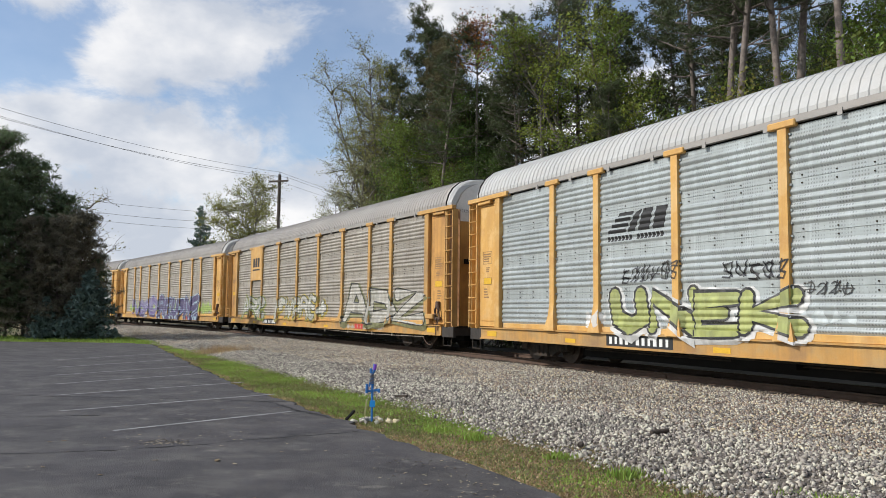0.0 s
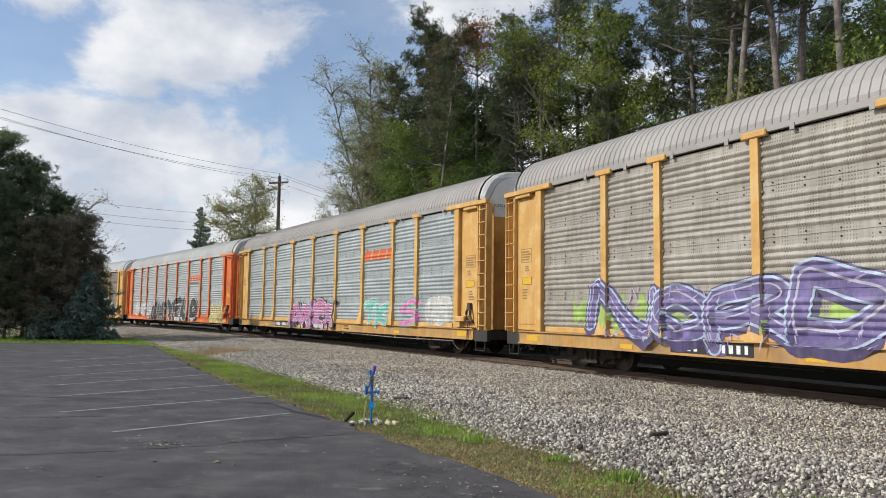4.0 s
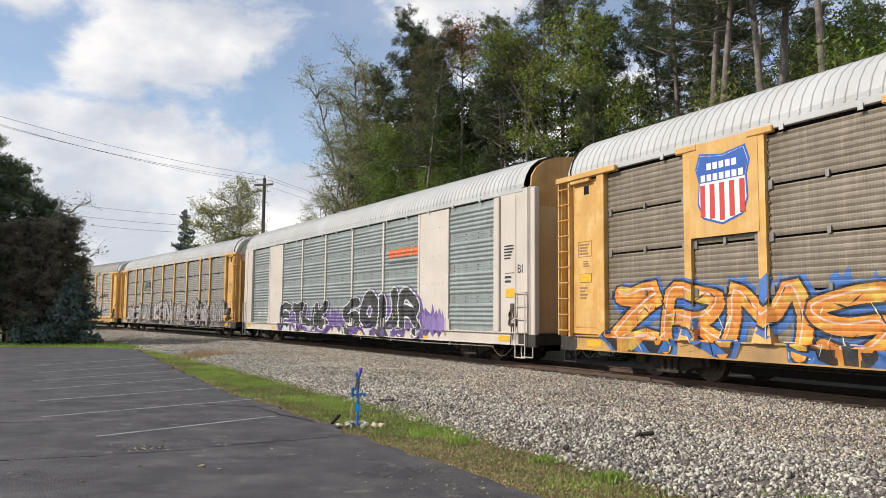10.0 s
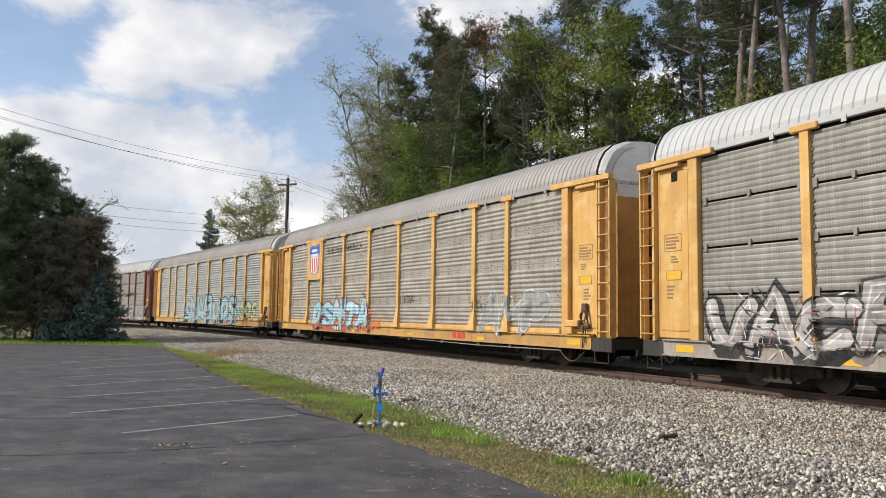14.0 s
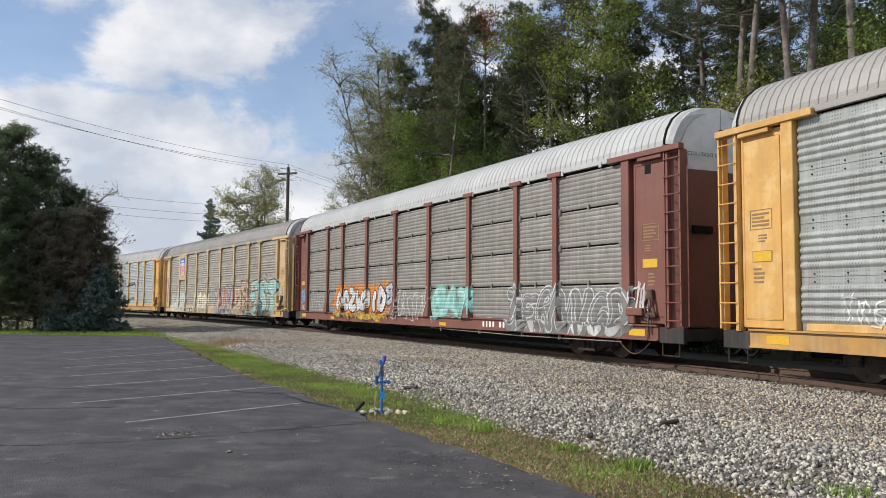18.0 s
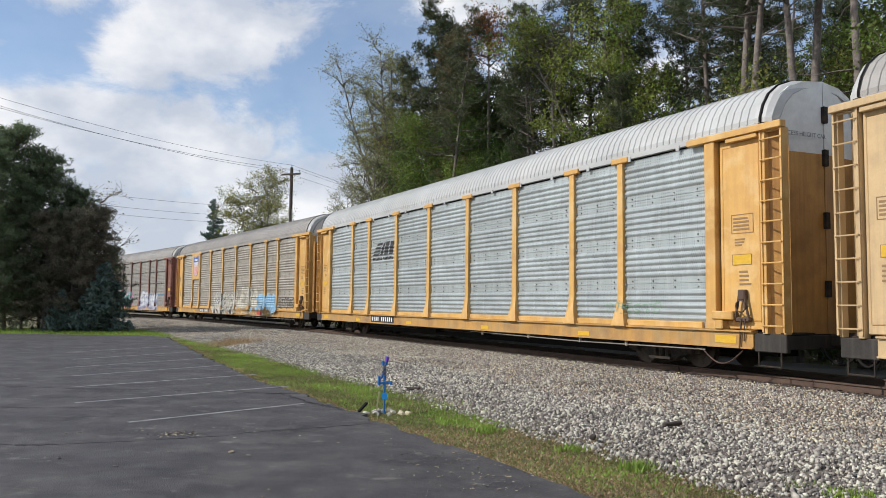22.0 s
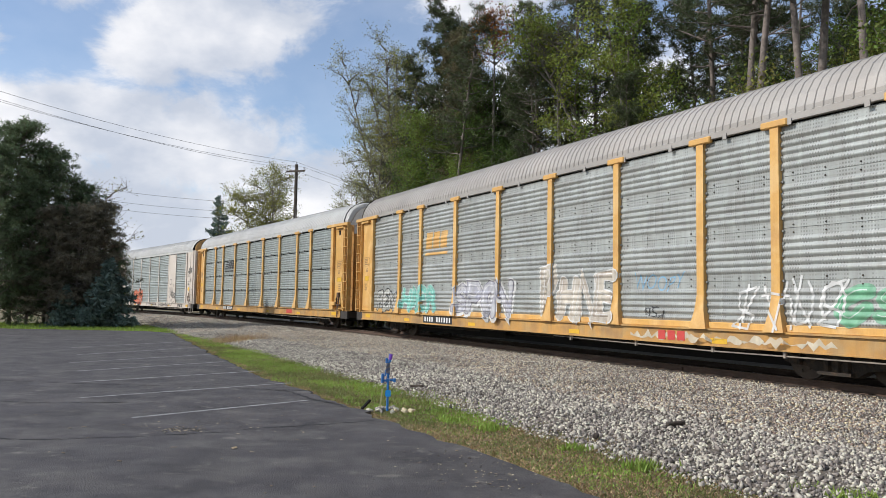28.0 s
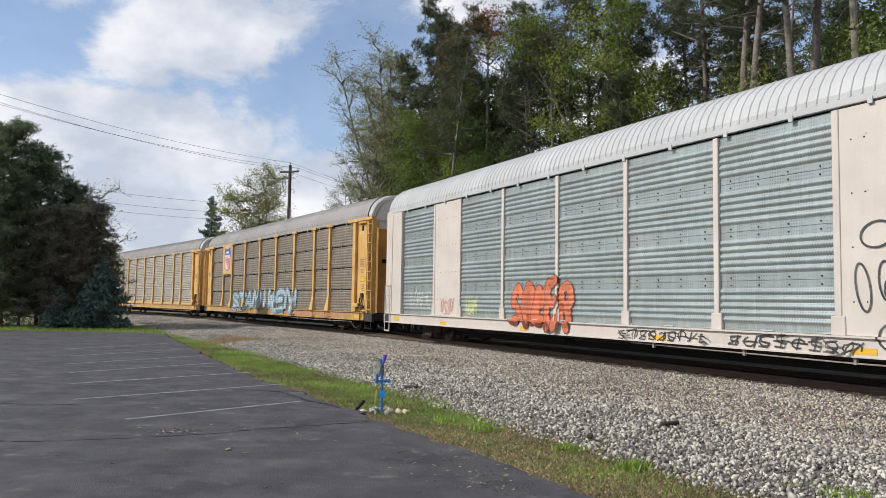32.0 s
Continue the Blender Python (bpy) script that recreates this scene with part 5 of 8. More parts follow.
# ------------------------------------------------------------------ marks and graffiti, car by car
def squiggle(car, kind, x, z, w, h, col, n, seed, thick=0.035):
    """A hand-sprayed tag of loose strokes with no readable letters."""
    rng = random.Random(seed)
    bm = bmesh.new()
    k = 0
    for i in range(n):
        cx, cw = x - w / 2 + w * (i + 0.5) / n, w / n
        ch, foot = h * rng.uniform(0.7, 1.0), z + h * rng.uniform(-0.05, 0.15)
        for kind_of in rng.sample(("stem", "slope", "bow", "bar", "hook"), 3):
            if kind_of == "stem":
                u = rng.uniform(-0.35, 0.35)
                pts = [(u, 0.0), (u + 0.05, 0.5), (u + 0.12, 1.0)]
            elif kind_of == "slope":
                d = rng.choice((-1, 1))
                pts = [(-0.4 * d, 0.05), (0.05 * d, 0.45), (0.4 * d, 0.95)]
            elif kind_of == "bow":
                a0 = rng.uniform(0, 6.28)
                pts = [(0.38 * math.cos(a0 + j * 0.75), 0.5 + 0.42 * math.sin(a0 + j * 0.75)) for j in range(7)]
            elif kind_of == "bar":
                v = rng.uniform(0.3, 0.9)
                pts = [(-0.45, v), (0.0, v + 0.05), (0.5, v)]
            else:
                pts = [(0.3, 0.95), (-0.3, 0.8), (-0.25, 0.45), (0.3, 0.3), (0.2, 0.0), (-0.35, 0.05)]
            ribbon(bm, [Vector((cx + u * cw + 0.12 * v * ch, foot + v * ch)) for u, v in pts], thick / 2, 0.0003 * (k % 12))
            k += 1
    me = bpy.data.meshes.new("paint")
    bm.to_mesh(me)
    bm.free()
    b = lay_on(me, kind, 0.012)
    if b:
        tagged(part("graffiti_tag", b, spray(col), car), kind="stuff")


def loops(car, kind, x, z, rings, col, thick=0.04):
    """Drawn ovals: centre, half sizes and tilt of each."""
    bm = bmesh.new()
    for k, (cx, cz, a, b, tilt) in enumerate(rings):
        c, sn = math.cos(tilt), math.sin(tilt)
        pts = []
        for i in range(25):
            u, v = a * math.cos(math.tau * i / 24), b * math.sin(math.tau * i / 24)
            pts.append(Vector((x + cx + u * c - v * sn, z + cz + u * sn + v * c)))
        ribbon(bm, pts, thick / 2, 0.0004 * k)
    me = bpy.data.meshes.new("paint")
    bm.to_mesh(me)
    bm.free()
    tagged(part("graffiti_tag", lay_on(me, kind, 0.012), spray(col), car, "thin black drawn loops"), kind="stuff")


def swath(car, kind, x, z, w, h, col, seed, ragged=0.25, lift=0.007):
    """A rough sprayed patch."""
    rng = random.Random(seed)
    bm = bmesh.new()
    n = max(8, int(w / 0.12))
    top = [(x - w / 2 + w * i / n, z + h * (1 - ragged * rng.random())) for i in range(n + 1)]
    low = [(x - w / 2 + w * i / n, z + h * ragged * 0.6 * rng.random()) for i in range(n + 1)]
    for i in range(n):
        bm.faces.new([bm.verts.new((p[0], 0, p[1])) for p in (low[i], low[i + 1], top[i + 1], top[i])])
    me = bpy.data.meshes.new("paint")
    bm.to_mesh(me)
    bm.free()
    b = lay_on(me, kind, lift)
    if b:
        tagged(part("graffiti_swath", b, spray(col), car), kind="stuff")


def streaks(car, kind, x, z, w, h, col, n, seed):
    """Many short strokes over a fill, for shading and sparkle."""
    rng = random.Random(seed)
    bm = bmesh.new()
    for i in range(n):
        cx, cz = x + rng.uniform(-w / 2, w / 2), z + rng.uniform(0, h)
        a = rng.uniform(0, math.pi)
        l, t = rng.uniform(0.08, 0.26), rng.uniform(0.010, 0.028)
        d = Vector((math.cos(a), math.sin(a)))
        s = Vector((-d.y, d.x)) * t
        c = Vector((cx, cz))
        bm.faces.new([bm.verts.new((p.x, 0, p.y)) for p in (c - d * l - s * 0.3, c - s, c + d * l + s * 0.3, c + s)])
    me = bpy.data.meshes.new("paint")
    bm.to_mesh(me)
    bm.free()
    b = lay_on(me, kind, 0.030)
    if b:
        tagged(part("graffiti_stroke", b, spray(col), car), kind="stuff")


WH, BK = (0.66, 0.66, 0.64), (0.025, 0.025, 0.027)
TEAL, PURPLE, VIOLET = (0.18, 0.50, 0.42), (0.085, 0.05, 0.20), (0.26, 0.18, 0.42)
PINK, RED, OR, YEL = (0.62, 0.22, 0.40), (0.55, 0.10, 0.06), (0.70, 0.24, 0.04), (0.72, 0.56, 0.13)
LIME, OLIVE, BLUE, SKY, CREAM = (0.42, 0.52, 0.16), (0.34, 0.37, 0.10), (0.05, 0.13, 0.42), (0.24, 0.46, 0.66), (0.70, 0.62, 0.42)


def paint_cars(C):
    r, s = "ribbed", "slatted"
    # 0
    logo_horse(C[0], r, -5.70, 3.50, 2.1, 0.78, INK)
    graffiti(C[0], r, "UNEK", -3.8, 0.96, 5.5, 1.0, (0.40, 0.43, 0.15), BK, WH, seed=1, shear=0.0, block=True, fat=1.15, edge=0.06, shine=False, fill2=(0.33, 0.36, 0.14), label="olive block graffiti with black and white outline")
    squiggle(C[0], r, -5.2, 2.12, 2.0, 0.42, BK, 6, 4)
    squiggle(C[0], r, -2.2, 2.10, 1.7, 0.36, BK, 5, 5)
    squiggle(C[0], r, -0.6, 1.75, 1.0, 0.25, BK, 4, 6, 0.025)
    swath(C[0], r, -7.2, 1.0, 0.8, 0.5, WH, 7, 0.7)
    swath(C[0], r, -0.7, 1.2, 1.3, 0.35, (0.50, 0.55, 0.55), 8, 0.9)
    # 1
    flat("sign_plate", -8.05, 4.05, 1.80, 1.95, -1.565, YELLOW, C[1], "yellow sign plate with black block emblem")
    logo_blocks(C[1], None, -8.05, 4.0, 1.25, 0.72, INK)
    graffiti(C[1], r, "ARZ", -8.6, 1.0, 4.2, 1.0, (0.46, 0.45, 0.40), (0.10, 0.14, 0.10), OLIVE, seed=11, fill2=(0.30, 0.33, 0.24), label="grey bubble graffiti with olive glow")
    graffiti(C[1], r, "FWORE+", -0.9, 0.98, 7.0, 1.0, (0.50, 0.48, 0.42), (0.09, 0.10, 0.08), (0.46, 0.36, 0.08), seed=12, fill2=(0.34, 0.36, 0.28))
    graffiti(C[1], r, "ADZ", 8.2, 0.85, 7.2, 1.55, (0.50, 0.48, 0.43), BK, (0.22, 0.22, 0.11), seed=13, block=True, fat=1.05, edge=0.05, fill2=(0.40, 0.38, 0.32), shine=False, label="tall pale graffiti letters outlined in black")
    swath(C[1], r, 6.6, 0.60, 4.0, 0.25, (0.45, 0.42, 0.36), 14, 0.8)
    # 2
    swath(C[2], r, 0.6, 0.95, 22.0, 1.05, (0.34, 0.47, 0.12), 21, 0.6, 0.007)
    graffiti(C[2], r, "NORD", -5.5, 0.78, 8.0, 1.40, (0.13, 0.10, 0.24), (0.46, 0.54, 0.66), (0.10, 0.08, 0.18), seed=22, fill2=(0.22, 0.17, 0.36), edge=0.045, label="violet and dark purple wildstyle graffiti")
    graffiti(C[2], r, "REUPNE", 3.9, 0.58, 10.0, 1.70, (0.065, 0.048, 0.125), (0.42, 0.55, 0.66), (0.05, 0.04, 0.10), seed=23, fill2=(0.12, 0.09, 0.22), fat=1.1, edge=0.05, label="dark purple graffiti with turquoise outline")
    streaks(C[2], r, 3.9, 0.7, 9.6, 1.4, (0.42, 0.55, 0.64), 45, 24)
    streaks(C[2], r, -5.0, 0.8, 8.0, 1.3, (0.46, 0.40, 0.60), 60, 25)
    flat("emblem", -12.62, 3.9, 0.45, 0.9, -1.405, SIGN_BLUE, C[2], "round blue tag", "disc")
    # 3
    graffiti(C[3], r, "DOBER", -1.4, 0.62, 5.7, 1.25, (0.56, 0.14, 0.30), WH, BK, seed=31, fill2=(0.40, 0.28, 0.52), fat=1.1, edge=0.03, label="pink and violet graffiti on a black shadow")
    streaks(C[3], r, -1.4, 0.7, 5.2, 1.0, (0.66, 0.50, 0.66), 45, 32)
    for x in (-3.0, -1.4, 0.2, 1.5):
        swath(C[3], r, x, 1.55, 0.75, 0.42, BK, 300 + int(x * 10), 0.9)
    streaks(C[3], r, -1.6, 0.6, 5.4, 0.7, VIOLET, 60, 33)
    graffiti(C[3], r, "TK", 5.7, 0.85, 2.3, 1.0, TEAL, WH, None, seed=34)
    graffiti(C[3], r, "S", 8.6, 0.85, 1.9, 1.0, PINK, TEAL, None, seed=35)
    graffiti(C[3], r, "OB", 10.6, 1.0, 1.8, 0.85, (0.55, 0.55, 0.5), WH, None, seed=36)
    logo_blocks(C[3], r, 5.75, 3.65, 2.7, 0.55, SIGN_ORANGE, False, blocks=4, slant=0.03)
    flat("stencil_patch", 2.9, 0.735, 0.9, 0.2, -1.548, YELLOW, C[3])
    writing_bars(C[3], 2.9, 0.735, -1.553, 0.7, 0.2, 2, INK, random.Random(3))
    # 4
    graffiti(C[4], r, "XRATED", -8.3, 1.0, 5.8, 0.95, (0.56, 0.58, 0.57), (0.12, 0.13, 0.14), WH, seed=41, shear=0.0, edge=0.025, fill2=(0.60, 0.46, 0.46), label="pale graffiti letters")
    graffiti(C[4], r, "CINAK", -3.3, 0.62, 4.3, 1.40, BK, WH, BK, seed=42, fat=1.15, edge=0.045, label="black bubble graffiti with white outline")
    graffiti(C[4], r, "YELO", 2.7, 0.60, 7.6, 1.60, BK, WH, BK, seed=43, fat=1.2, edge=0.055, label="black bubble graffiti with white outline")
    graffiti(C[4], r, "BWEZ", 10.75, 0.58, 2.6, 1.15, (0.66, 0.58, 0.24), (0.10, 0.08, 0.14), (0.62, 0.54, 0.22), seed=44, fat=1.15, edge=0.022, label="yellow graffiti")
    logo_blocks(C[4], r, 5.75, 3.62, 2.5, 0.50, SIGN_ORANGE, False, blocks=4, slant=0.03)
    logo_bar(C[4], r, 5.75, 3.30, 2.5, 0.05, INK)
    # 5
    logo_shield(C[5], -8.05, 4.03, 1.80, 1.98, YELLOW, -1.565)
    for x in (-10.9, -9.2, -7.2, -5.2):
        swath(C[5], s, x, 1.55, 1.1, 0.75, (0.06, 0.17, 0.46), 500 + int(x * 10), 0.9)
    graffiti(C[5], s, "ZRMS", -8.1, 0.62, 7.2, 1.45, OR, BK, (0.05, 0.15, 0.42), seed=51, fill2=(0.66, 0.44, 0.08), edge=0.045, label="orange graffiti with blue shadow")
    streaks(C[5], s, -8.1, 0.7, 7.4, 1.2, BK, 30, 52)
    streaks(C[5], s, -8.1, 0.7, 7.0, 0.9, CREAM, 24, 53)
    graffiti(C[5], s, "MNO", -1.9, 0.98, 3.7, 0.85, (0.36, 0.34, 0.29), WH, None, seed=54, shear=0)
    graffiti(C[5], s, "VRE", 4.3, 0.98, 5.0, 1.25, (0.30, 0.29, 0.26), (0.60, 0.59, 0.55), None, seed=55, label="grey and white graffiti")
    swath(C[5], s, 6.0, 0.95, 2.6, 1.0, CREAM, 56, 0.4)
    graffiti(C[5], s, "EHBE", 10.8, 1.02, 2.5, 0.9, (0.28, 0.26, 0.23), WH, None, seed=57)
    swath(C[5], s, 1.5, 0.58, 9.0, 0.25, (0.58, 0.54, 0.46), 58, 0.8)
    # 6
    graffiti(C[6], "solid", "ETUK", -4.1, 0.66, 6.0, 1.25, BK, WH, (0.15, 0.09, 0.28), seed=61, fat=1.1, edge=0.05, label="black graffiti with white outline and purple shadow")
    graffiti(C[6], "solid", "SOUR", 3.9, 0.60, 6.8, 1.60, BK, WH, (0.15, 0.09, 0.28), seed=62, fat=1.1, edge=0.055, label="black graffiti with white outline and purple shadow")
    swath(C[6], "solid", 0.7, 0.58, 16.0, 1.25, (0.15, 0.09, 0.28), 63, 0.55, 0.005)
    streaks(C[6], "solid", 0.4, 0.6, 15.0, 1.0, LIME, 30, 64)
    swath(C[6], "solid", 8.2, 0.6, 1.6, 1.1, VIOLET, 65, 0.6)
    swath(C[6], "solid", -10.2, 1.1, 1.6, 0.7, (0.5, 0.52, 0.52), 66, 0.9)
    logo_blocks(C[6], "solid", 5.85, 3.62, 2.4, 0.45, SIGN_ORANGE, False, blocks=4, slant=0.03)
    logo_bar(C[6], "solid", 5.85, 3.32, 2.4, 0.05, INK)
    # 7
    for i, (x, w, h, word) in enumerate(((-9.9, 3.6, 1.2, "VAC"), (-6.0, 4.0, 1.3, "RUVE"), (-1.5, 4.4, 1.5, "KRN"), (3.2, 4.4, 1.4, "IPGA"), (7.2, 4.2, 1.4, "SEWN"), (10.6, 3.0, 1.4, "AMG"))):
        graffiti(C[7], s, word, x, 0.72, w, h, (0.36, 0.335, 0.31) if i % 2 else (0.44, 0.41, 0.38), BK, (0.20, 0.18, 0.17) if i % 2 else BK, seed=70 + i, block=i % 2 == 1, edge=0.045, fill2=(0.26, 0.22, 0.21), label="black and white interlocking graffiti")
        streaks(C[7], s, x, 0.62, w, h * 1.1, WH, 22, 80 + i)
        streaks(C[7], s, x, 0.62, w, h * 1.1, BK, 36, 90 + i)
        streaks(C[7], s, x, 0.9, w, h, (0.34, 0.14, 0.15), 12, 95 + i)
    logo_horse(C[7], s, -5.70, 3.50, 2.1, 0.78, INK)
    # 8
    logo_shield(C[8], -8.05, 4.03, 1.80, 1.98, YELLOW, -1.565)
    slogan(C[8], r, "BUILDING AMERICA", -4.4, 4.22, 4.2, 0.28)
    graffiti(C[8], r, "OSMTA", -4.8, 0.66, 7.2, 1.35, (0.30, 0.54, 0.60), (0.04, 0.09, 0.14), (0.50, 0.14, 0.08), seed=81, fill2=(0.48, 0.60, 0.62), fat=1.1, edge=0.04, label="pale blue and red graffiti")
    streaks(C[8], r, -4.8, 0.7, 6.8, 1.1, SKY, 50, 82)
    swath(C[8], r, -1.2, 0.6, 2.2, 0.8, (0.62, 0.20, 0.06), 83, 0.6)
    graffiti(C[8], r, "AMP", 9.3, 0.90, 3.6, 1.15, (0.31, 0.31, 0.29), WH, None, seed=84, edge=0.028, shine=False, fat=1.15)
    squiggle(C[8], r, 2.3, 1.8, 0.9, 0.35, BK, 4, 85, 0.02)
    squiggle(C[8], r, 7.4, 1.5, 1.0, 0.4, BK, 4, 86, 0.02)
    # 9
    graffiti(C[9], r, "SNABVOS", 1.6, 0.60, 12.0, 1.75, (0.26, 0.46, 0.54), BK, (0.34, 0.50, 0.58), seed=91, fill2=(0.46, 0.50, 0.36), fat=1.05, edge=0.065, label="large turquoise graffiti with black outline")
    streaks(C[9], r, 1.7, 1.3, 12.0, 0.8, (0.40, 0.42, 0.28), 90, 92)
    streaks(C[9], r, 1.7, 0.6, 12.0, 0.7, (0.12, 0.34, 0.42), 70, 93)
    streaks(C[9], r, 1.7, 1.4, 12.0, 0.7, (0.42, 0.34, 0.40), 50, 94)
    graffiti(C[9], r, "GOS", 9.6, 1.0, 3.0, 1.2, (0.40, 0.46, 0.24), BK, None, seed=95)
    squiggle(C[9], r, -10.2, 1.05, 1.6, 0.6, WH, 5, 96, 0.03)
    squiggle(C[9], r, -7.9, 1.02, 1.3, 0.7, WH, 5, 97, 0.03)
    flat("stencil_patch", 3.15, 0.715, 0.95, 0.27, -1.566, YELLOW, C[9])
    lettering(C[9], "stencil", "PLMRID", 3.15, 0.63, 0.10, -1.572, INK, "black stencilled letters")
    # 10
    graffiti(C[10], s, "COZWOID", -5.1, 0.98, 5.6, 0.95, WH, BK, OR, seed=101, cloud=(0.60, 0.20, 0.03), label="white and black graffiti on an orange cloud")
    swath(C[10], s, -5.0, 1.2, 6.2, 1.15, (0.62, 0.22, 0.03), 104, 0.35, 0.008)
    swath(C[10], s, -5.0, 0.62, 6.0, 0.55, (0.62, 0.42, 0.08), 102, 0.6, 0.009)
    streaks(C[10], s, -5.0, 0.62, 5.8, 0.5, BK, 40, 103)
    graffiti(C[10], s, "8", -2.0, 1.35, 0.9, 0.8, (0.45, 0.50, 0.55), BK, None, seed=104)
    squiggle(C[10], s, 0.2, 0.72, 3.4, 1.25, WH, 7, 105, 0.03)
    squiggle(C[10], s, -10.6, 0.95, 1.9, 1.0, (0.5, 0.5, 0.5), 5, 106, 0.03)
    swath(C[10], s, 3.1, 0.92, 2.9, 1.05, (0.24, 0.50, 0.46), 112, 0.7, 0.008)
    graffiti(C[10], s, "EAT", 3.1, 0.90, 2.6, 1.0, (0.30, 0.56, 0.50), (0.20, 0.44, 0.40), None, seed=107, label="turquoise graffiti")
    graffiti(C[10], s, "ZERNVCD", 9.3, 0.62, 5.4, 1.15, (0.20, 0.19, 0.18), WH, (0.25, 0.24, 0.22), seed=108, fat=1.1, edge=0.035, label="dark graffiti with white outline")
    squiggle(C[10], s, 12.3, 1.0, 0.7, 1.0, WH, 4, 109, 0.04)
    squiggle(C[10], s, -12.6, 1.25, 0.75, 0.8, SKY, 4, 110, 0.045)
    squiggle(C[10], s, -12.5, 0.98, 0.8, 0.35, WH, 5, 111, 0.02)
    # 11
    logo_shield(C[11], -8.05, 4.03, 1.80, 1.98, BUFF, -1.565)
    graffiti(C[11], r, "LEK", -9.0, 0.85, 4.2, 1.30, (0.42, 0.56, 0.48), (0.58, 0.40, 0.36), WH, seed=111, fill2=(0.56, 0.46, 0.36), edge=0.03, label="pale green and pink graffiti")
    graffiti(C[11], r, "NOOI", -2.9, 0.70, 4.3, 1.35, (0.62, 0.56, 0.42), BK, (0.46, 0.40, 0.32), seed=112, block=True, fat=1.05, edge=0.03, fill2=CREAM, label="cream graffiti with black outline")
    swath(C[11], r, 2.4, 1.30, 4.6, 1.15, (0.36, 0.50, 0.56), 113, 0.5)
    graffiti(C[11], r, "TURI", 2.4, 0.60, 4.6, 1.80, (0.46, 0.20, 0.13), (0.06, 0.09, 0.12), (0.22, 0.36, 0.48), seed=114, fill2=(0.50, 0.48, 0.40), fat=1.1, edge=0.035, label="tall grey and red graffiti")
    swath(C[11], r, 8.6, 1.7, 8.0, 0.85, (0.60, 0.50, 0.34), 118, 0.9)
    swath(C[11], r, 9.0, 1.9, 7.0, 0.75, (0.22, 0.38, 0.56), 120, 0.9, 0.005)
    graffiti(C[11], r, "DR", 6.0, 0.58, 3.2, 2.05, (0.58, 0.44, 0.28), BK, (0.50, 0.40, 0.30), seed=115, fill2=(0.24, 0.12, 0.06), block=True, fat=1.15, edge=0.045, label="tan and brown graffiti letters with black outline")
    graffiti(C[11], r, "EST", 9.6, 0.58, 5.0, 2.10, (0.32, 0.56, 0.54), BK, (0.50, 0.46, 0.34), seed=116, fill2=(0.56, 0.62, 0.50), block=True, fat=1.2, edge=0.045, shine=False, label="large aqua graffiti letters with black outline")
    rng = random.Random(117)
    for i in range(16):
        x, z, d = rng.uniform(6.8, 12.0), rng.uniform(0.65, 2.4), rng.uniform(0.12, 0.26)
        swath(C[11], r, x, z, d * 1.3, d, (0.40, 0.18, 0.08), 400 + i, 0.5, 0.028)
    swath(C[11], r, -3.0, 0.58, 17.0, 0.32, (0.50, 0.42, 0.30), 119, 0.7)
    squiggle(C[11], r, -12.65, 1.3, 0.35, 2.0, (0.45, 0.10, 0.25), 9, 120, 0.06)
    # 12
    logo_horse(C[12], r, -5.72, 3.55, 2.15, 0.82, INK)
    squiggle(C[12], r, 9.4, 1.2, 2.0, 0.35, (0.28, 0.42, 0.30), 6, 121, 0.02)
    # 13
    logo_shield(C[13], -8.05, 4.03, 1.80, 1.98, YELLOW, -1.565)
    graffiti(C[13], r, "SJEMB", -1.1, 0.62, 4.8, 1.35, (0.56, 0.53, 0.44), BK, WH, seed=131, fat=1.05, edge=0.045, label="cream graffiti with heavy black outline")
    streaks(C[13], r, -1.1, 0.66, 4.6, 1.1, BK, 30, 132)
    graffiti(C[13], r, "LERC", 3.6, 0.98, 4.4, 1.25, (0.58, 0.54, 0.44), (0.36, 0.35, 0.30), None, seed=133, fat=1.15, edge=0.03)
    swath(C[13], r, 6.9, 0.92, 4.3, 0.95, SKY, 134, 0.2)
    graffiti(C[13], r, "ATAL", 7.0, 0.86, 4.6, 1.05, (0.26, 0.50, 0.72), (0.55, 0.64, 0.68), None, seed=135, block=True, fat=1.15, edge=0.03, shine=False, label="pale blue graffiti")
    squiggle(C[13], r, 10.6, 1.05, 2.6, 0.65, BK, 7, 136, 0.03)
    swath(C[13], r, 4.5, 0.58, 9.0, 0.25, (0.60, 0.50, 0.34), 137, 0.8)
    # 14
    flat("sign_plate", -5.8, 3.45, 2.5, 1.05, -1.50, BROWN, C[14], "red-brown sign plate")
    bars = bmesh.new()
    for i in range(4):
        prism(bars, ((-6.9 + i * 0.05, 3.52 + i * 0.09), (-6.2 + i * 0.05, 3.52 + i * 0.09), (-6.17 + i * 0.05, 3.58 + i * 0.09), (-6.87 + i * 0.05, 3.58 + i * 0.09)), -1.512, -1.507)
    box(bars, -6.0, -5.0, -1.512, -1.507, 3.58, 3.82)
    box(bars, -6.9, -4.8, -1.512, -1.507, 3.05, 3.3)
    part("railroad_mark", bars, PAPER, C[14], "faded white emblem bars")
    graffiti(C[14], s, "KMYS", -1.0, 0.85, 5.6, 1.35, TEAL, (0.10, 0.28, 0.38), PINK, seed=141, label="blue-green graffiti with pink spikes")
    streaks(C[14], s, -1.0, 0.8, 6.4, 1.6, PINK, 60, 142)
    streaks(C[14], s, -1.0, 0.7, 6.0, 1.2, VIOLET, 50, 143)
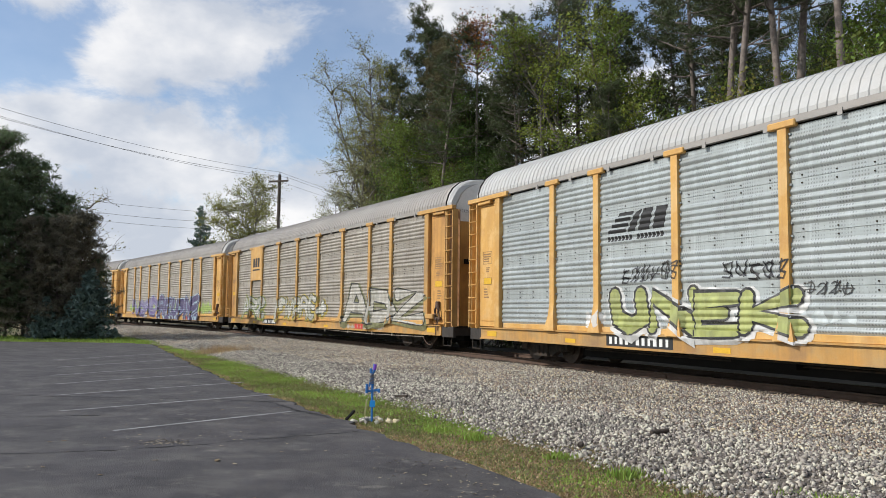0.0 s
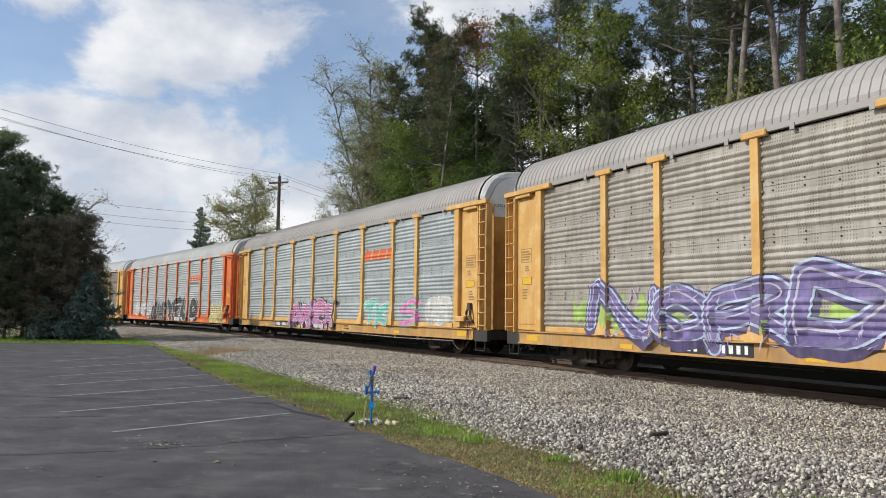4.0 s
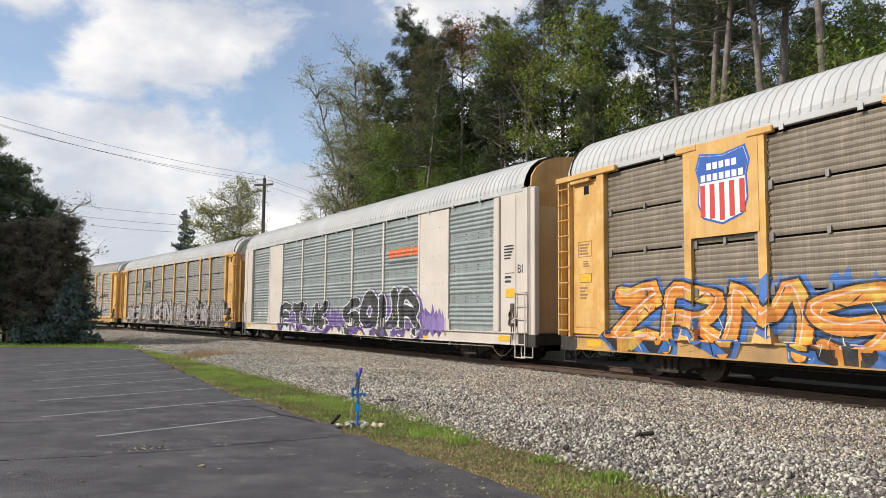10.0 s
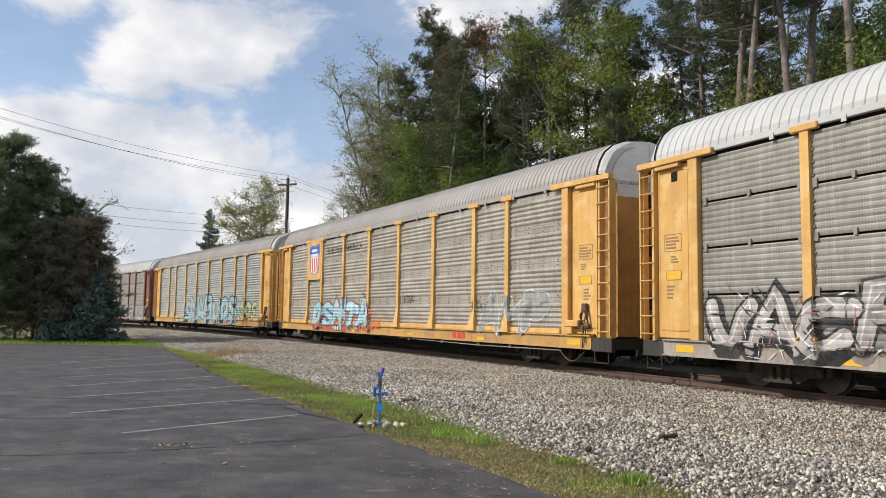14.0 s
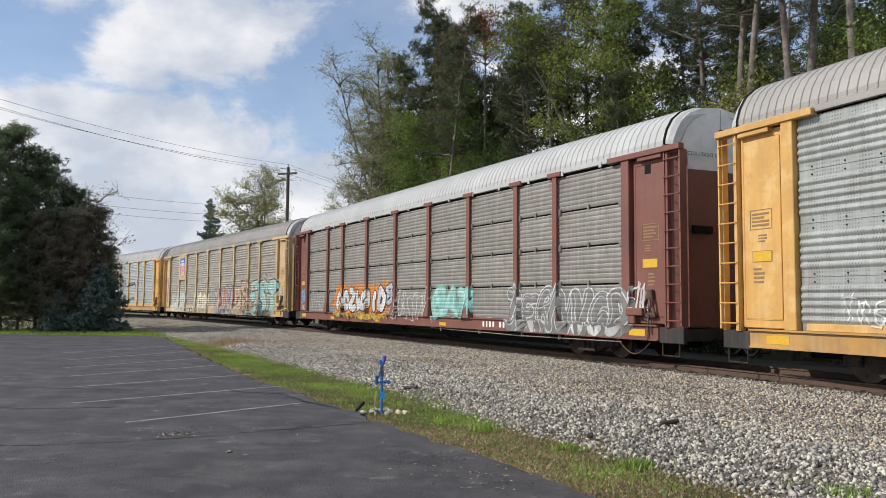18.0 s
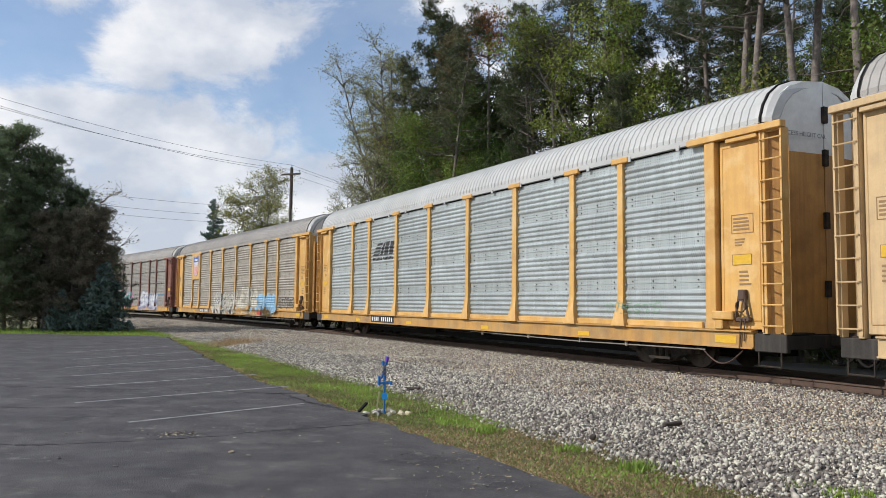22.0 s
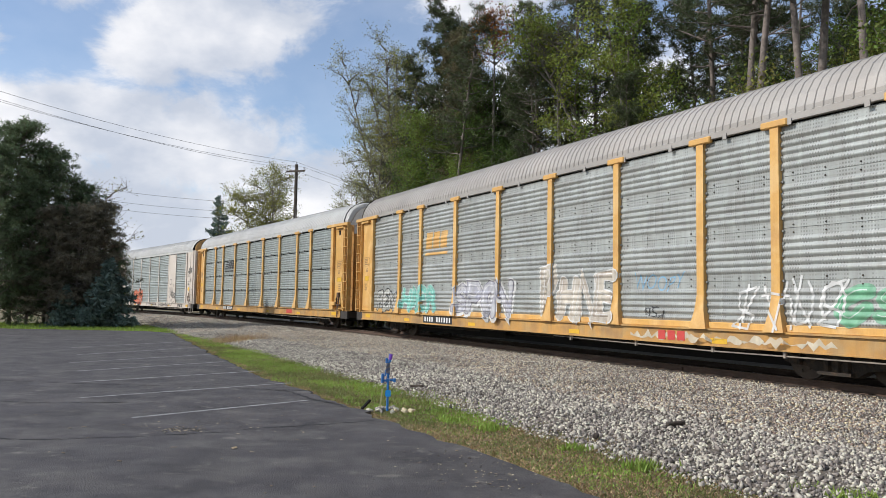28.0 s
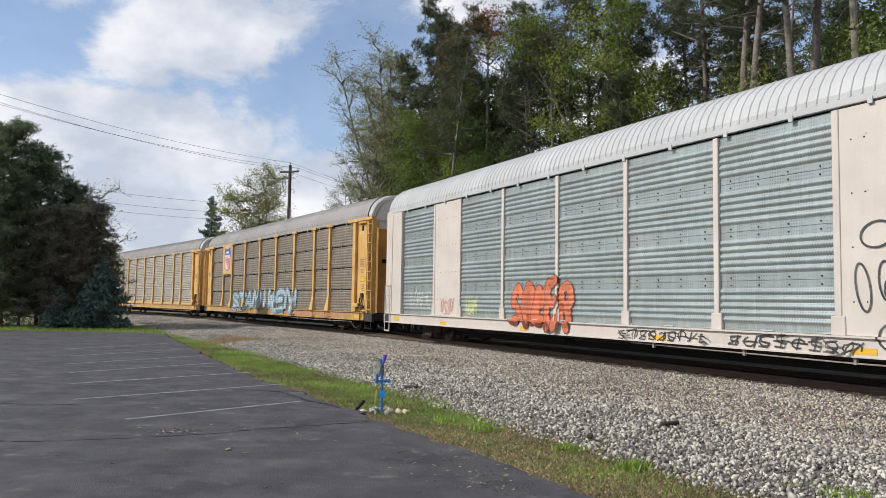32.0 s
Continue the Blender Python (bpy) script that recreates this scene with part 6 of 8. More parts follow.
    graffiti(C[14], s, "SRK", 6.9, 0.66, 5.2, 1.55, (0.60, 0.60, 0.60), (0.22, 0.22, 0.34), (0.36, 0.36, 0.50), seed=144, fat=1.15, edge=0.035, fill2=(0.42, 0.46, 0.56), label="white and violet graffiti")
    streaks(C[14], s, 6.9, 0.62, 5.0, 1.2, WH, 40, 145)
    graffiti(C[14], s, "MEN", -8.6, 1.0, 5.4, 1.0, (0.40, 0.39, 0.36), (0.26, 0.25, 0.24), None, seed=146)
    swath(C[14], s, 10.4, 1.8, 1.9, 0.25, (0.10, 0.26, 0.40), 147, 0.5)
    squiggle(C[14], s, 10.3, 1.0, 1.8, 0.5, (0.45, 0.45, 0.45), 5, 148, 0.025)
    squiggle(C[14], s, -12.6, 2.6, 0.45, 1.8, WH, 6, 149, 0.035)
    swath(C[14], s, -12.4, 0.95, 1.1, 1.2, (0.48, 0.52, 0.50), 150, 0.3)
    # 15
    logo_blocks(C[15], r, -5.85, 3.52, 1.8, 0.85, YELLOW)
    graffiti(C[15], r, "REN", -10.4, 1.0, 1.9, 0.75, (0.42, 0.42, 0.38), BK, None, seed=151)
    graffiti(C[15], r, "HAER", -7.3, 1.0, 3.0, 0.85, TEAL, (0.45, 0.58, 0.54), None, seed=152, label="pale turquoise graffiti")
    graffiti(C[15], r, "SPON", -2.5, 0.95, 3.8, 1.1, (0.50, 0.50, 0.52), (0.16, 0.15, 0.20), WH, seed=153, block=True, edge=0.028, fill2=(0.38, 0.38, 0.44))
    graffiti(C[15], r, "PHNE", 2.6, 0.95, 3.4, 1.35, (0.56, 0.51, 0.43), WH, None, seed=154, fill2=(0.42, 0.36, 0.30), block=True, edge=0.03, label="cream graffiti")
    scrawl(C[15], r, "WOOPY", 5.7, 1.75, 1.6, 0.36, SKY, 155)
    squiggle(C[15], r, 5.6, 1.1, 0.7, 0.25, BK, 3, 156, 0.02)
    squiggle(C[15], r, 9.2, 0.95, 2.6, 1.0, WH, 4, 157, 0.05)
    graffiti(C[15], r, "CS", 11.0, 1.15, 1.4, 0.6, (0.16, 0.40, 0.24), (0.20, 0.42, 0.28), None, seed=158)
    swath(C[15], r, 7.6, 0.58, 5.5, 0.26, (0.58, 0.52, 0.40), 159, 0.9)
    # 16
    logo_horse(C[16], s, -5.75, 3.52, 2.15, 0.80, INK)
    # 17
    graffiti(C[17], "solid", "SOKER", -2.3, 0.72, 3.1, 1.25, (0.62, 0.17, 0.08), (0.20, 0.05, 0.03), None, seed=171, fat=1.2, edge=0.028, shine=False, label="orange-red bubble graffiti")
    squiggle(C[17], "solid", -10.3, 1.15, 1.9, 0.8, (0.55, 0.58, 0.50), 6, 172, 0.05)
    squiggle(C[17], "solid", -8.0, 1.0, 1.0, 0.6, (0.60, 0.30, 0.26), 4, 173, 0.03)
    squiggle(C[17], "solid", -6.3, 1.0, 0.8, 0.6, (0.52, 0.56, 0.30), 5, 174, 0.06)
    squiggle(C[17], "solid", 2.7, 0.60, 2.8, 0.24, BK, 9, 175, 0.03)
    squiggle(C[17], "solid", 6.1, 0.60, 3.0, 0.26, BK, 8, 176, 0.035)
    loops(C[17], "solid", 8.0, 0.9, ((0.0, 0.95, 0.13, 0.34, 0.1), (0.30, 0.85, 0.14, 0.36, -0.1), (0.02, 0.82, 0.05, 0.14, 0), (0.30, 0.74, 0.05, 0.14, 0), (-0.42, 0.85, 0.13, 0.42, 0.15),
                                     (0.62, 0.25, 0.30, 0.20, 0.2), (0.15, 0.02, 0.30, 0.24, 0.0), (-0.15, 1.75, 0.30, 0.22, 0.2), (0.75, 1.45, 0.10, 0.07, 0.0)), BK)
    squiggle(C[17], "solid", 8.7, 1.3, 0.9, 0.5, BK, 4, 178, 0.03)
    squiggle(C[17], "solid", 10.6, 0.60, 1.4, 0.22, BK, 3, 179, 0.045)
    squiggle(C[17], "solid", 12.9, 3.3, 0.7, 0.5, BK, 5, 180, 0.035)
    # 18
    logo_shield(C[18], -8.05, 4.03, 1.80, 1.98, YELLOW, -1.565)
    graffiti(C[18], s, "STAMIKEN", -1.2, 0.78, 11.4, 1.15, (0.38, 0.48, 0.50), (0.16, 0.30, 0.40), None, seed=181, label="pale turquoise graffiti")
    swath(C[18], s, 7.0, 0.60, 8.0, 0.25, (0.50, 0.26, 0.16), 182, 0.5)
    # bolts of the solid cars' plain panels
    for k in (6, 17):
        for x0, x1 in ((-8.75, -7.4), (7.4, 8.75)):
            for z in (1.5, 2.45, 3.4, 4.35):
                for x in (x0, x0 + 0.25, (x0 + x1) / 2, x1 - 0.25, x1):
                    flat("bolt", x, z, 0.03, 0.03, SKIN - 0.052, DARK, C[k], "", "disc")
    # readable stencils
    for k in (6, 17):
        lettering(C[k], "stencil", "BI", 13.08, 2.62, 0.26, -1.536, INK, "black stencilled letters")
        bm = bmesh.new()
        box(bm, 12.35, 12.80, -1.534, -1.530, 2.62, 2.64)
        part("stencil_bar", bm, INK, C[k])
        writing_bars(C[k], 12.55, 3.25, -1.534, 0.5, 0.45, 5, INK, random.Random(k))
        writing_bars(C[k], 12.55, 2.45, -1.534, 0.45, 0.25, 2, INK, random.Random(k + 1))
        flat("notice", 12.62, 2.05, 0.5, 0.26, -1.534, SAFETY, C[k], "yellow notice plate")
    for k, car in enumerate(C):
        if k in (6, 17):
            continue
        me = text_mesh("EXCESS HEIGHT CAR", 0.13)
        co = [(13.575 - 0.075 * ((-0.62 + v.co.x) / 1.0) ** 2 + 0.03, -0.62 + v.co.x, 4.86 + v.co.y) for v in me.vertices]
        for v, p in zip(me.vertices, co):
            v.co = Vector(p)
        me.materials.clear()
        me.materials.append(None)
        part("end_lettering", me, INK, car, "small black stencil on the end door")
        # owner mark low on the sill: three plain bars
        if k in (1, 2, 5, 8, 9, 11, 13, 15, 16):
            for i in range(3):
                flat("owner_bar", 5.92 + i * 0.30, 0.725, 0.23, 0.21, -1.553, SIGN_RED, car, "dull red owner's mark")


def logo_bar(car, kind, x, z, w, h, col):
    bm = bmesh.new()
    bm.faces.new([bm.verts.new(p) for p in ((x - w / 2, 0, z - h / 2), (x + w / 2, 0, z - h / 2), (x + w / 2, 0, z + h / 2), (x - w / 2, 0, z + h / 2))])
    me = bpy.data.meshes.new("mark")
    bm.to_mesh(me)
    bm.free()
    part("mark_bar", lay_on(me, kind, 0.004), col, car)


def slogan(car, kind, words, x, z, w, h):
    """Printed block letters laid on the sheets."""
    me = text_mesh(words, 1.0, 0.012)
    xs = [v.co.x for v in me.vertices]
    ys = [v.co.y for v in me.vertices]
    upright(me, x, z, 0.0, w / (max(xs) - min(xs)), h / max(ys))
    part("slogan", lay_on(me, kind, 0.004), INK, car, "dark printed slogan letters")


SIGN_ORANGE = solid("orange_decal", (0.62, 0.12, 0.03))
paint_cars(RACKS)


# ------------------------------------------------------------------ trees
BARK = material("pine_bark", (0.15, 0.122, 0.105), 0.95, var=0.4, scale=2.0, fine=14, second=(0.22, 0.185, 0.16), bump=0.8, bump_scale=9)
BARK_PALE = material("grey_bark", (0.15, 0.13, 0.11), 0.95, var=0.3, scale=2.0, fine=14, bump=0.6, bump_scale=9)
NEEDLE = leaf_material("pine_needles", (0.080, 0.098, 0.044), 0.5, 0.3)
# lighter copy of the pine needles, with sunlight put into the colour
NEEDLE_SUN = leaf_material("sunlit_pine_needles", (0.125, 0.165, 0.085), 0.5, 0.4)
NEEDLE_BLUE = leaf_material("spruce_needles", (0.125, 0.18, 0.15), 0.40, 0.2)
NEEDLE_DRY = leaf_material("dry_needles", (0.185, 0.165, 0.115), 0.40, 0.3)
NEEDLE_BROWN = leaf_material("browning_pine_needles", (0.135, 0.115, 0.055), 0.5, 0.35)
LEAF = leaf_material("green_leaves", (0.170, 0.225, 0.043), 0.5, 0.45)
LEAF_LIME = leaf_material("lime_green_leaves", (0.235, 0.27, 0.052), 0.45, 0.5)
LEAF_PALE = leaf_material("pale_grey_green_leaves", (0.33, 0.33, 0.15), 0.45, 0.5)
LEAF_DARK = leaf_material("dark_green_leaves", (0.105, 0.16, 0.038), 0.45, 0.4)
LEAF_YELLOW = leaf_material("yellow_green_leaves", (0.26, 0.26, 0.06), 0.45, 0.5)
LEAF_RED = leaf_material("rust_red_leaves", (0.34, 0.115, 0.025), 0.4, 0.45)


class Wood:
    """Gathers tapered limbs as one mesh."""
    def __init__(self):
        self.v, self.f = [], []

    def limb(self, pts, radii, seg=6):
        base = len(self.v)
        n = len(pts)
        for i, (p, r) in enumerate(zip(pts, radii)):
            d = (pts[min(i + 1, n - 1)] - pts[max(i - 1, 0)])
            q = d.to_track_quat("Z", "Y")
            for j in range(seg):
                a = math.tau * j / seg
                self.v.append(p + q @ Vector((math.cos(a) * r, math.sin(a) * r, 0)))
        for i in range(n - 1):
            for j in range(seg):
                a, b = base + i * seg + j, base + i * seg + (j + 1) % seg
                self.f.append((a, b, b + seg, a + seg))
        self.f.append(tuple(base + (n - 1) * seg + j for j in range(seg)))

    def mesh(self, name):
        return mesh_from(name, self.v, self.f, True)


def leaf_mesh(name, centres, sizes, rng, aspect=0.55, droop=0.0):
    """Many small folded leaves round given centres."""
    c = np.array(centres, float)
    n = len(c)
    r = np.random.RandomState(rng.randrange(1 << 30))
    a = r.normal(size=(n, 3))
    a[:, 2] -= droop
    a /= np.linalg.norm(a, axis=1)[:, None]
    b = np.cross(a, r.normal(size=(n, 3)))
    b /= np.linalg.norm(b, axis=1)[:, None]
    s = np.array(sizes, float)[:, None]
    v = np.empty((n, 4, 3))
    v[:, 0] = c - a * s
    v[:, 1] = c + b * s * aspect
    v[:, 2] = c + a * s
    v[:, 3] = c - b * s * aspect
    me = bpy.data.meshes.new(name)
    me.vertices.add(n * 4)
    me.vertices.foreach_set("co", v.ravel())
    me.loops.add(n * 4)
    me.loops.foreach_set("vertex_index", np.arange(n * 4, dtype=np.int32))
    me.polygons.add(n)
    me.polygons.foreach_set("loop_start", np.arange(0, n * 4, 4, dtype=np.int32))
    me.update(calc_edges=True)
    me.materials.append(None)
    return me


def bent(start, d, length, n, rng, wob=0.12, lift=0.0):
    pts = [Vector(start)]
    d = Vector(d).normalized()
    for i in range(n):
        d = (d + Vector((rng.gauss(0, wob), rng.gauss(0, wob), rng.gauss(0, wob) + lift))).normalized()
        pts.append(pts[-1] + d * (length / n))
    return pts


def red_pine(name, H, seed, bare=0.5, width=3.2, dry=0.0, dens=1.0):
    """Tall pine: straight trunk, dead stubs below, tufted boughs above."""
    rng = random.Random(seed)
    wood = Wood()
    lean = Vector((rng.uniform(-0.03, 0.03), rng.uniform(-0.03, 0.03), 1))
    trunk = bent((0, 0, -0.1), lean, H, 10, rng, 0.02)
    wood.limb(trunk, [0.145 * (1 - i / 10.5) * H / 18 + 0.02 for i in range(11)], 8)
    tips, sizes = [], []

    def at(h):
        f = max(0, min(0.999, h / H)) * 10
        i = int(f)
        return trunk[i].lerp(trunk[i + 1], f - i)
    for i in range(int(34 * (bare + 0.1))):
        h = rng.uniform(2.5, H * (bare + 0.1))
        a = rng.uniform(0, math.tau)
        l = rng.uniform(0.6, 2.2)
        p = bent(at(h), (math.cos(a), math.sin(a), rng.uniform(-0.3, 0.2)), l, 3, rng, 0.15)
        wood.limb(p, [0.035, 0.025, 0.016, 0.006], 4)
    nb = int(42 * dens * (1 - bare) + 18)
    for i in range(nb):
        h = H * (bare + (1 - bare) * (i + rng.random()) / nb)
        f = (h / H - bare) / (1 - bare)
        l = width * (0.45 + 0.55 * math.sin(math.pi * min(1, 0.25 + 0.75 * f))) * rng.uniform(0.6, 1.15) * (1.0 - 0.55 * f)
        a = i * 2.4 + rng.uniform(-0.5, 0.5)
        p = bent(at(h), (math.cos(a), math.sin(a), rng.uniform(-0.05, 0.45)), l, 5, rng, 0.14, 0.05)
        wood.limb(p, [0.05, 0.042, 0.032, 0.022, 0.014, 0.006], 4)
        for j in range(2, 6):
            for q in range(3 + (j > 3)):
                b = bent(p[j], (rng.gauss(0, 1), rng.gauss(0, 1), rng.uniform(-0.1, 0.9)), rng.uniform(0.25, 0.75), 2, rng, 0.2)
                wood.limb(b, [0.012, 0.008, 0.003], 3)
                # a brush of needles round each twig's end
                for e, k in ((b[1], 9), (b[2], 15)):
                    for _ in range(int(k * min(dens, 1.2))):
                        tips.append(e + Vector((rng.gauss(0, 0.085), rng.gauss(0, 0.085), rng.gauss(0.02, 0.075))))
                        sizes.append(rng.uniform(0.10, 0.17))
    return wood.mesh("trunk"), leaf_mesh("crown", tips or [(0, 0, H)], sizes or [0.02], rng, 0.13)


def broadleaf(name, H, seed, spread=3.5, low=0.25, leaves=1.0, size=0.11, limbs=26, stems=1, sway=0.06, fluff=0.26, twigs=3):
    rng = random.Random(seed)
    wood = Wood()
    tips, sizes = [], []
    for st in range(stems):
        a = rng.uniform(0, math.tau)
        lean = Vector((math.cos(a) * 0.18 * (stems > 1), math.sin(a) * 0.18 * (stems > 1), 1)) + Vector((rng.uniform(-sway, sway), rng.uniform(-sway, sway), 0))
        h = H * (rng.uniform(0.85, 1.0) if stems > 1 else 1.0)
        trunk = bent((0.15 * st, 0, -0.1), lean, h, 9, rng, sway)
        wood.limb(trunk, [(0.15 if stems < 3 else 0.085) * H / 12 * (1 - i / 9.4) + 0.012 for i in range(10)], 7)
        for i in range(limbs // stems):
            f = low + (1 - low) * (i + rng.random()) / (limbs / stems)
            k = min(0.999, f) * 9
            s = trunk[int(k)].lerp(trunk[int(k) + 1], k - int(k))
            az = i * 2.4 + rng.uniform(-0.6, 0.6)
            g = (f - low) / (1 - low)
            l = spread * (0.55 + 0.6 * math.sin(math.pi * (0.2 + 0.65 * g))) * rng.uniform(0.55, 1.1) * (1 - 0.35 * g)
            p = bent(s, (math.cos(az), math.sin(az), rng.uniform(0.25, 0.95)), l, 5, rng, 0.16, 0.03)
            wood.limb(p, [0.055 * H / 12, 0.045, 0.033, 0.022, 0.014, 0.006], 5)
            for j in range(2, 6):
                for q in range(twigs):
                    b = bent(p[j], (rng.gauss(0, 1), rng.gauss(0, 1), rng.uniform(-0.1, 0.9)), rng.uniform(0.5, 1.2), 3, rng, 0.2)
                    wood.limb(b, [0.014, 0.010, 0.007, 0.004], 3)
                    for e in b[1:]:
                        for _ in range(int(rng.uniform(0.5, 1.4) * 11 * leaves)):
                            tips.append(e + Vector((rng.gauss(0, fluff), rng.gauss(0, fluff), rng.gauss(0, fluff * 0.8))))
                            sizes.append(size * rng.uniform(0.6, 1.3))
    if not tips:
        tips, sizes = [(0, 0, H * 0.8)], [0.01]
    return wood.mesh("trunk"), leaf_mesh("crown", tips, sizes, rng, 0.6)


def spruce(name, H, seed, width=2.2, low=0.02, dens=1.0, gap=0.0):
    rng = random.Random(seed)
    wood = Wood()
    trunk = bent((0, 0, -0.1), (0, 0, 1), H, 8, rng, 0.012)
    wood.limb(trunk, [0.16 * H / 10 * (1 - i / 8.3) + 0.01 for i in range(9)], 7)
    tips, sizes = [], []
    n = int(70 * dens)
    for i in range(n):
        f = low + (1 - low) * (i + rng.random() * 0.8) / n
        k = min(0.999, f) * 8
        s = trunk[int(k)].lerp(trunk[int(k) + 1], k - int(k))
        l = width * (1 - f) ** 0.85 * rng.uniform(0.7, 1.15) + 0.12
        if rng.random() < gap:
            l *= 0.5
        a = i * 2.4 + rng.uniform(-0.4, 0.4)
        p = bent(s, (math.cos(a), math.sin(a), rng.uniform(-0.25, 0.15)), l, 4, rng, 0.08, 0.03)
        wood.limb(p, [0.03, 0.024, 0.017, 0.010, 0.004], 4)
        steps = max(3, int(l / 0.16))
        for j in range(steps):
            g = (j + 1) / steps * 3.999
            c = p[int(g)].lerp(p[int(g) + 1], g - int(g))
            side = Vector((-math.sin(a), math.cos(a), 0))
            w = 0.10 + 0.34 * l * (1 - (j + 1) / steps) ** 0.7
            for _ in range(int((5 + 14 * w) * dens)):
                tips.append(c + side * rng.uniform(-w, w) + Vector((rng.gauss(0, 0.05), rng.gauss(0, 0.05), rng.gauss(-0.06, 0.09))))
                sizes.append(rng.uniform(0.12, 0.24))
    return wood.mesh("trunk"), leaf_mesh("crown", tips, sizes, rng, 0.34, 0.2)


TREE_KINDS = {}


def tree(kind, x, y, turn, scale, label, crown, bark, cat="tree", group="", z=-0.06, name="tree"):
    wood, leaves = TREE_KINDS[kind]
    root = new(name)
    root.matrix_basis = Matrix.Translation((x, y, z)) @ Matrix.Rotation(turn, 4, "Z") @ Matrix.Scale(scale, 4)
    tagged(root, label, cat, group)
    part("trunk", wood, bark, root)
    part("crown", leaves, crown, root)
    return root


def view_place(az, dist):
    a = radians(az)
    return math.sin(a) * dist, math.cos(a) * dist


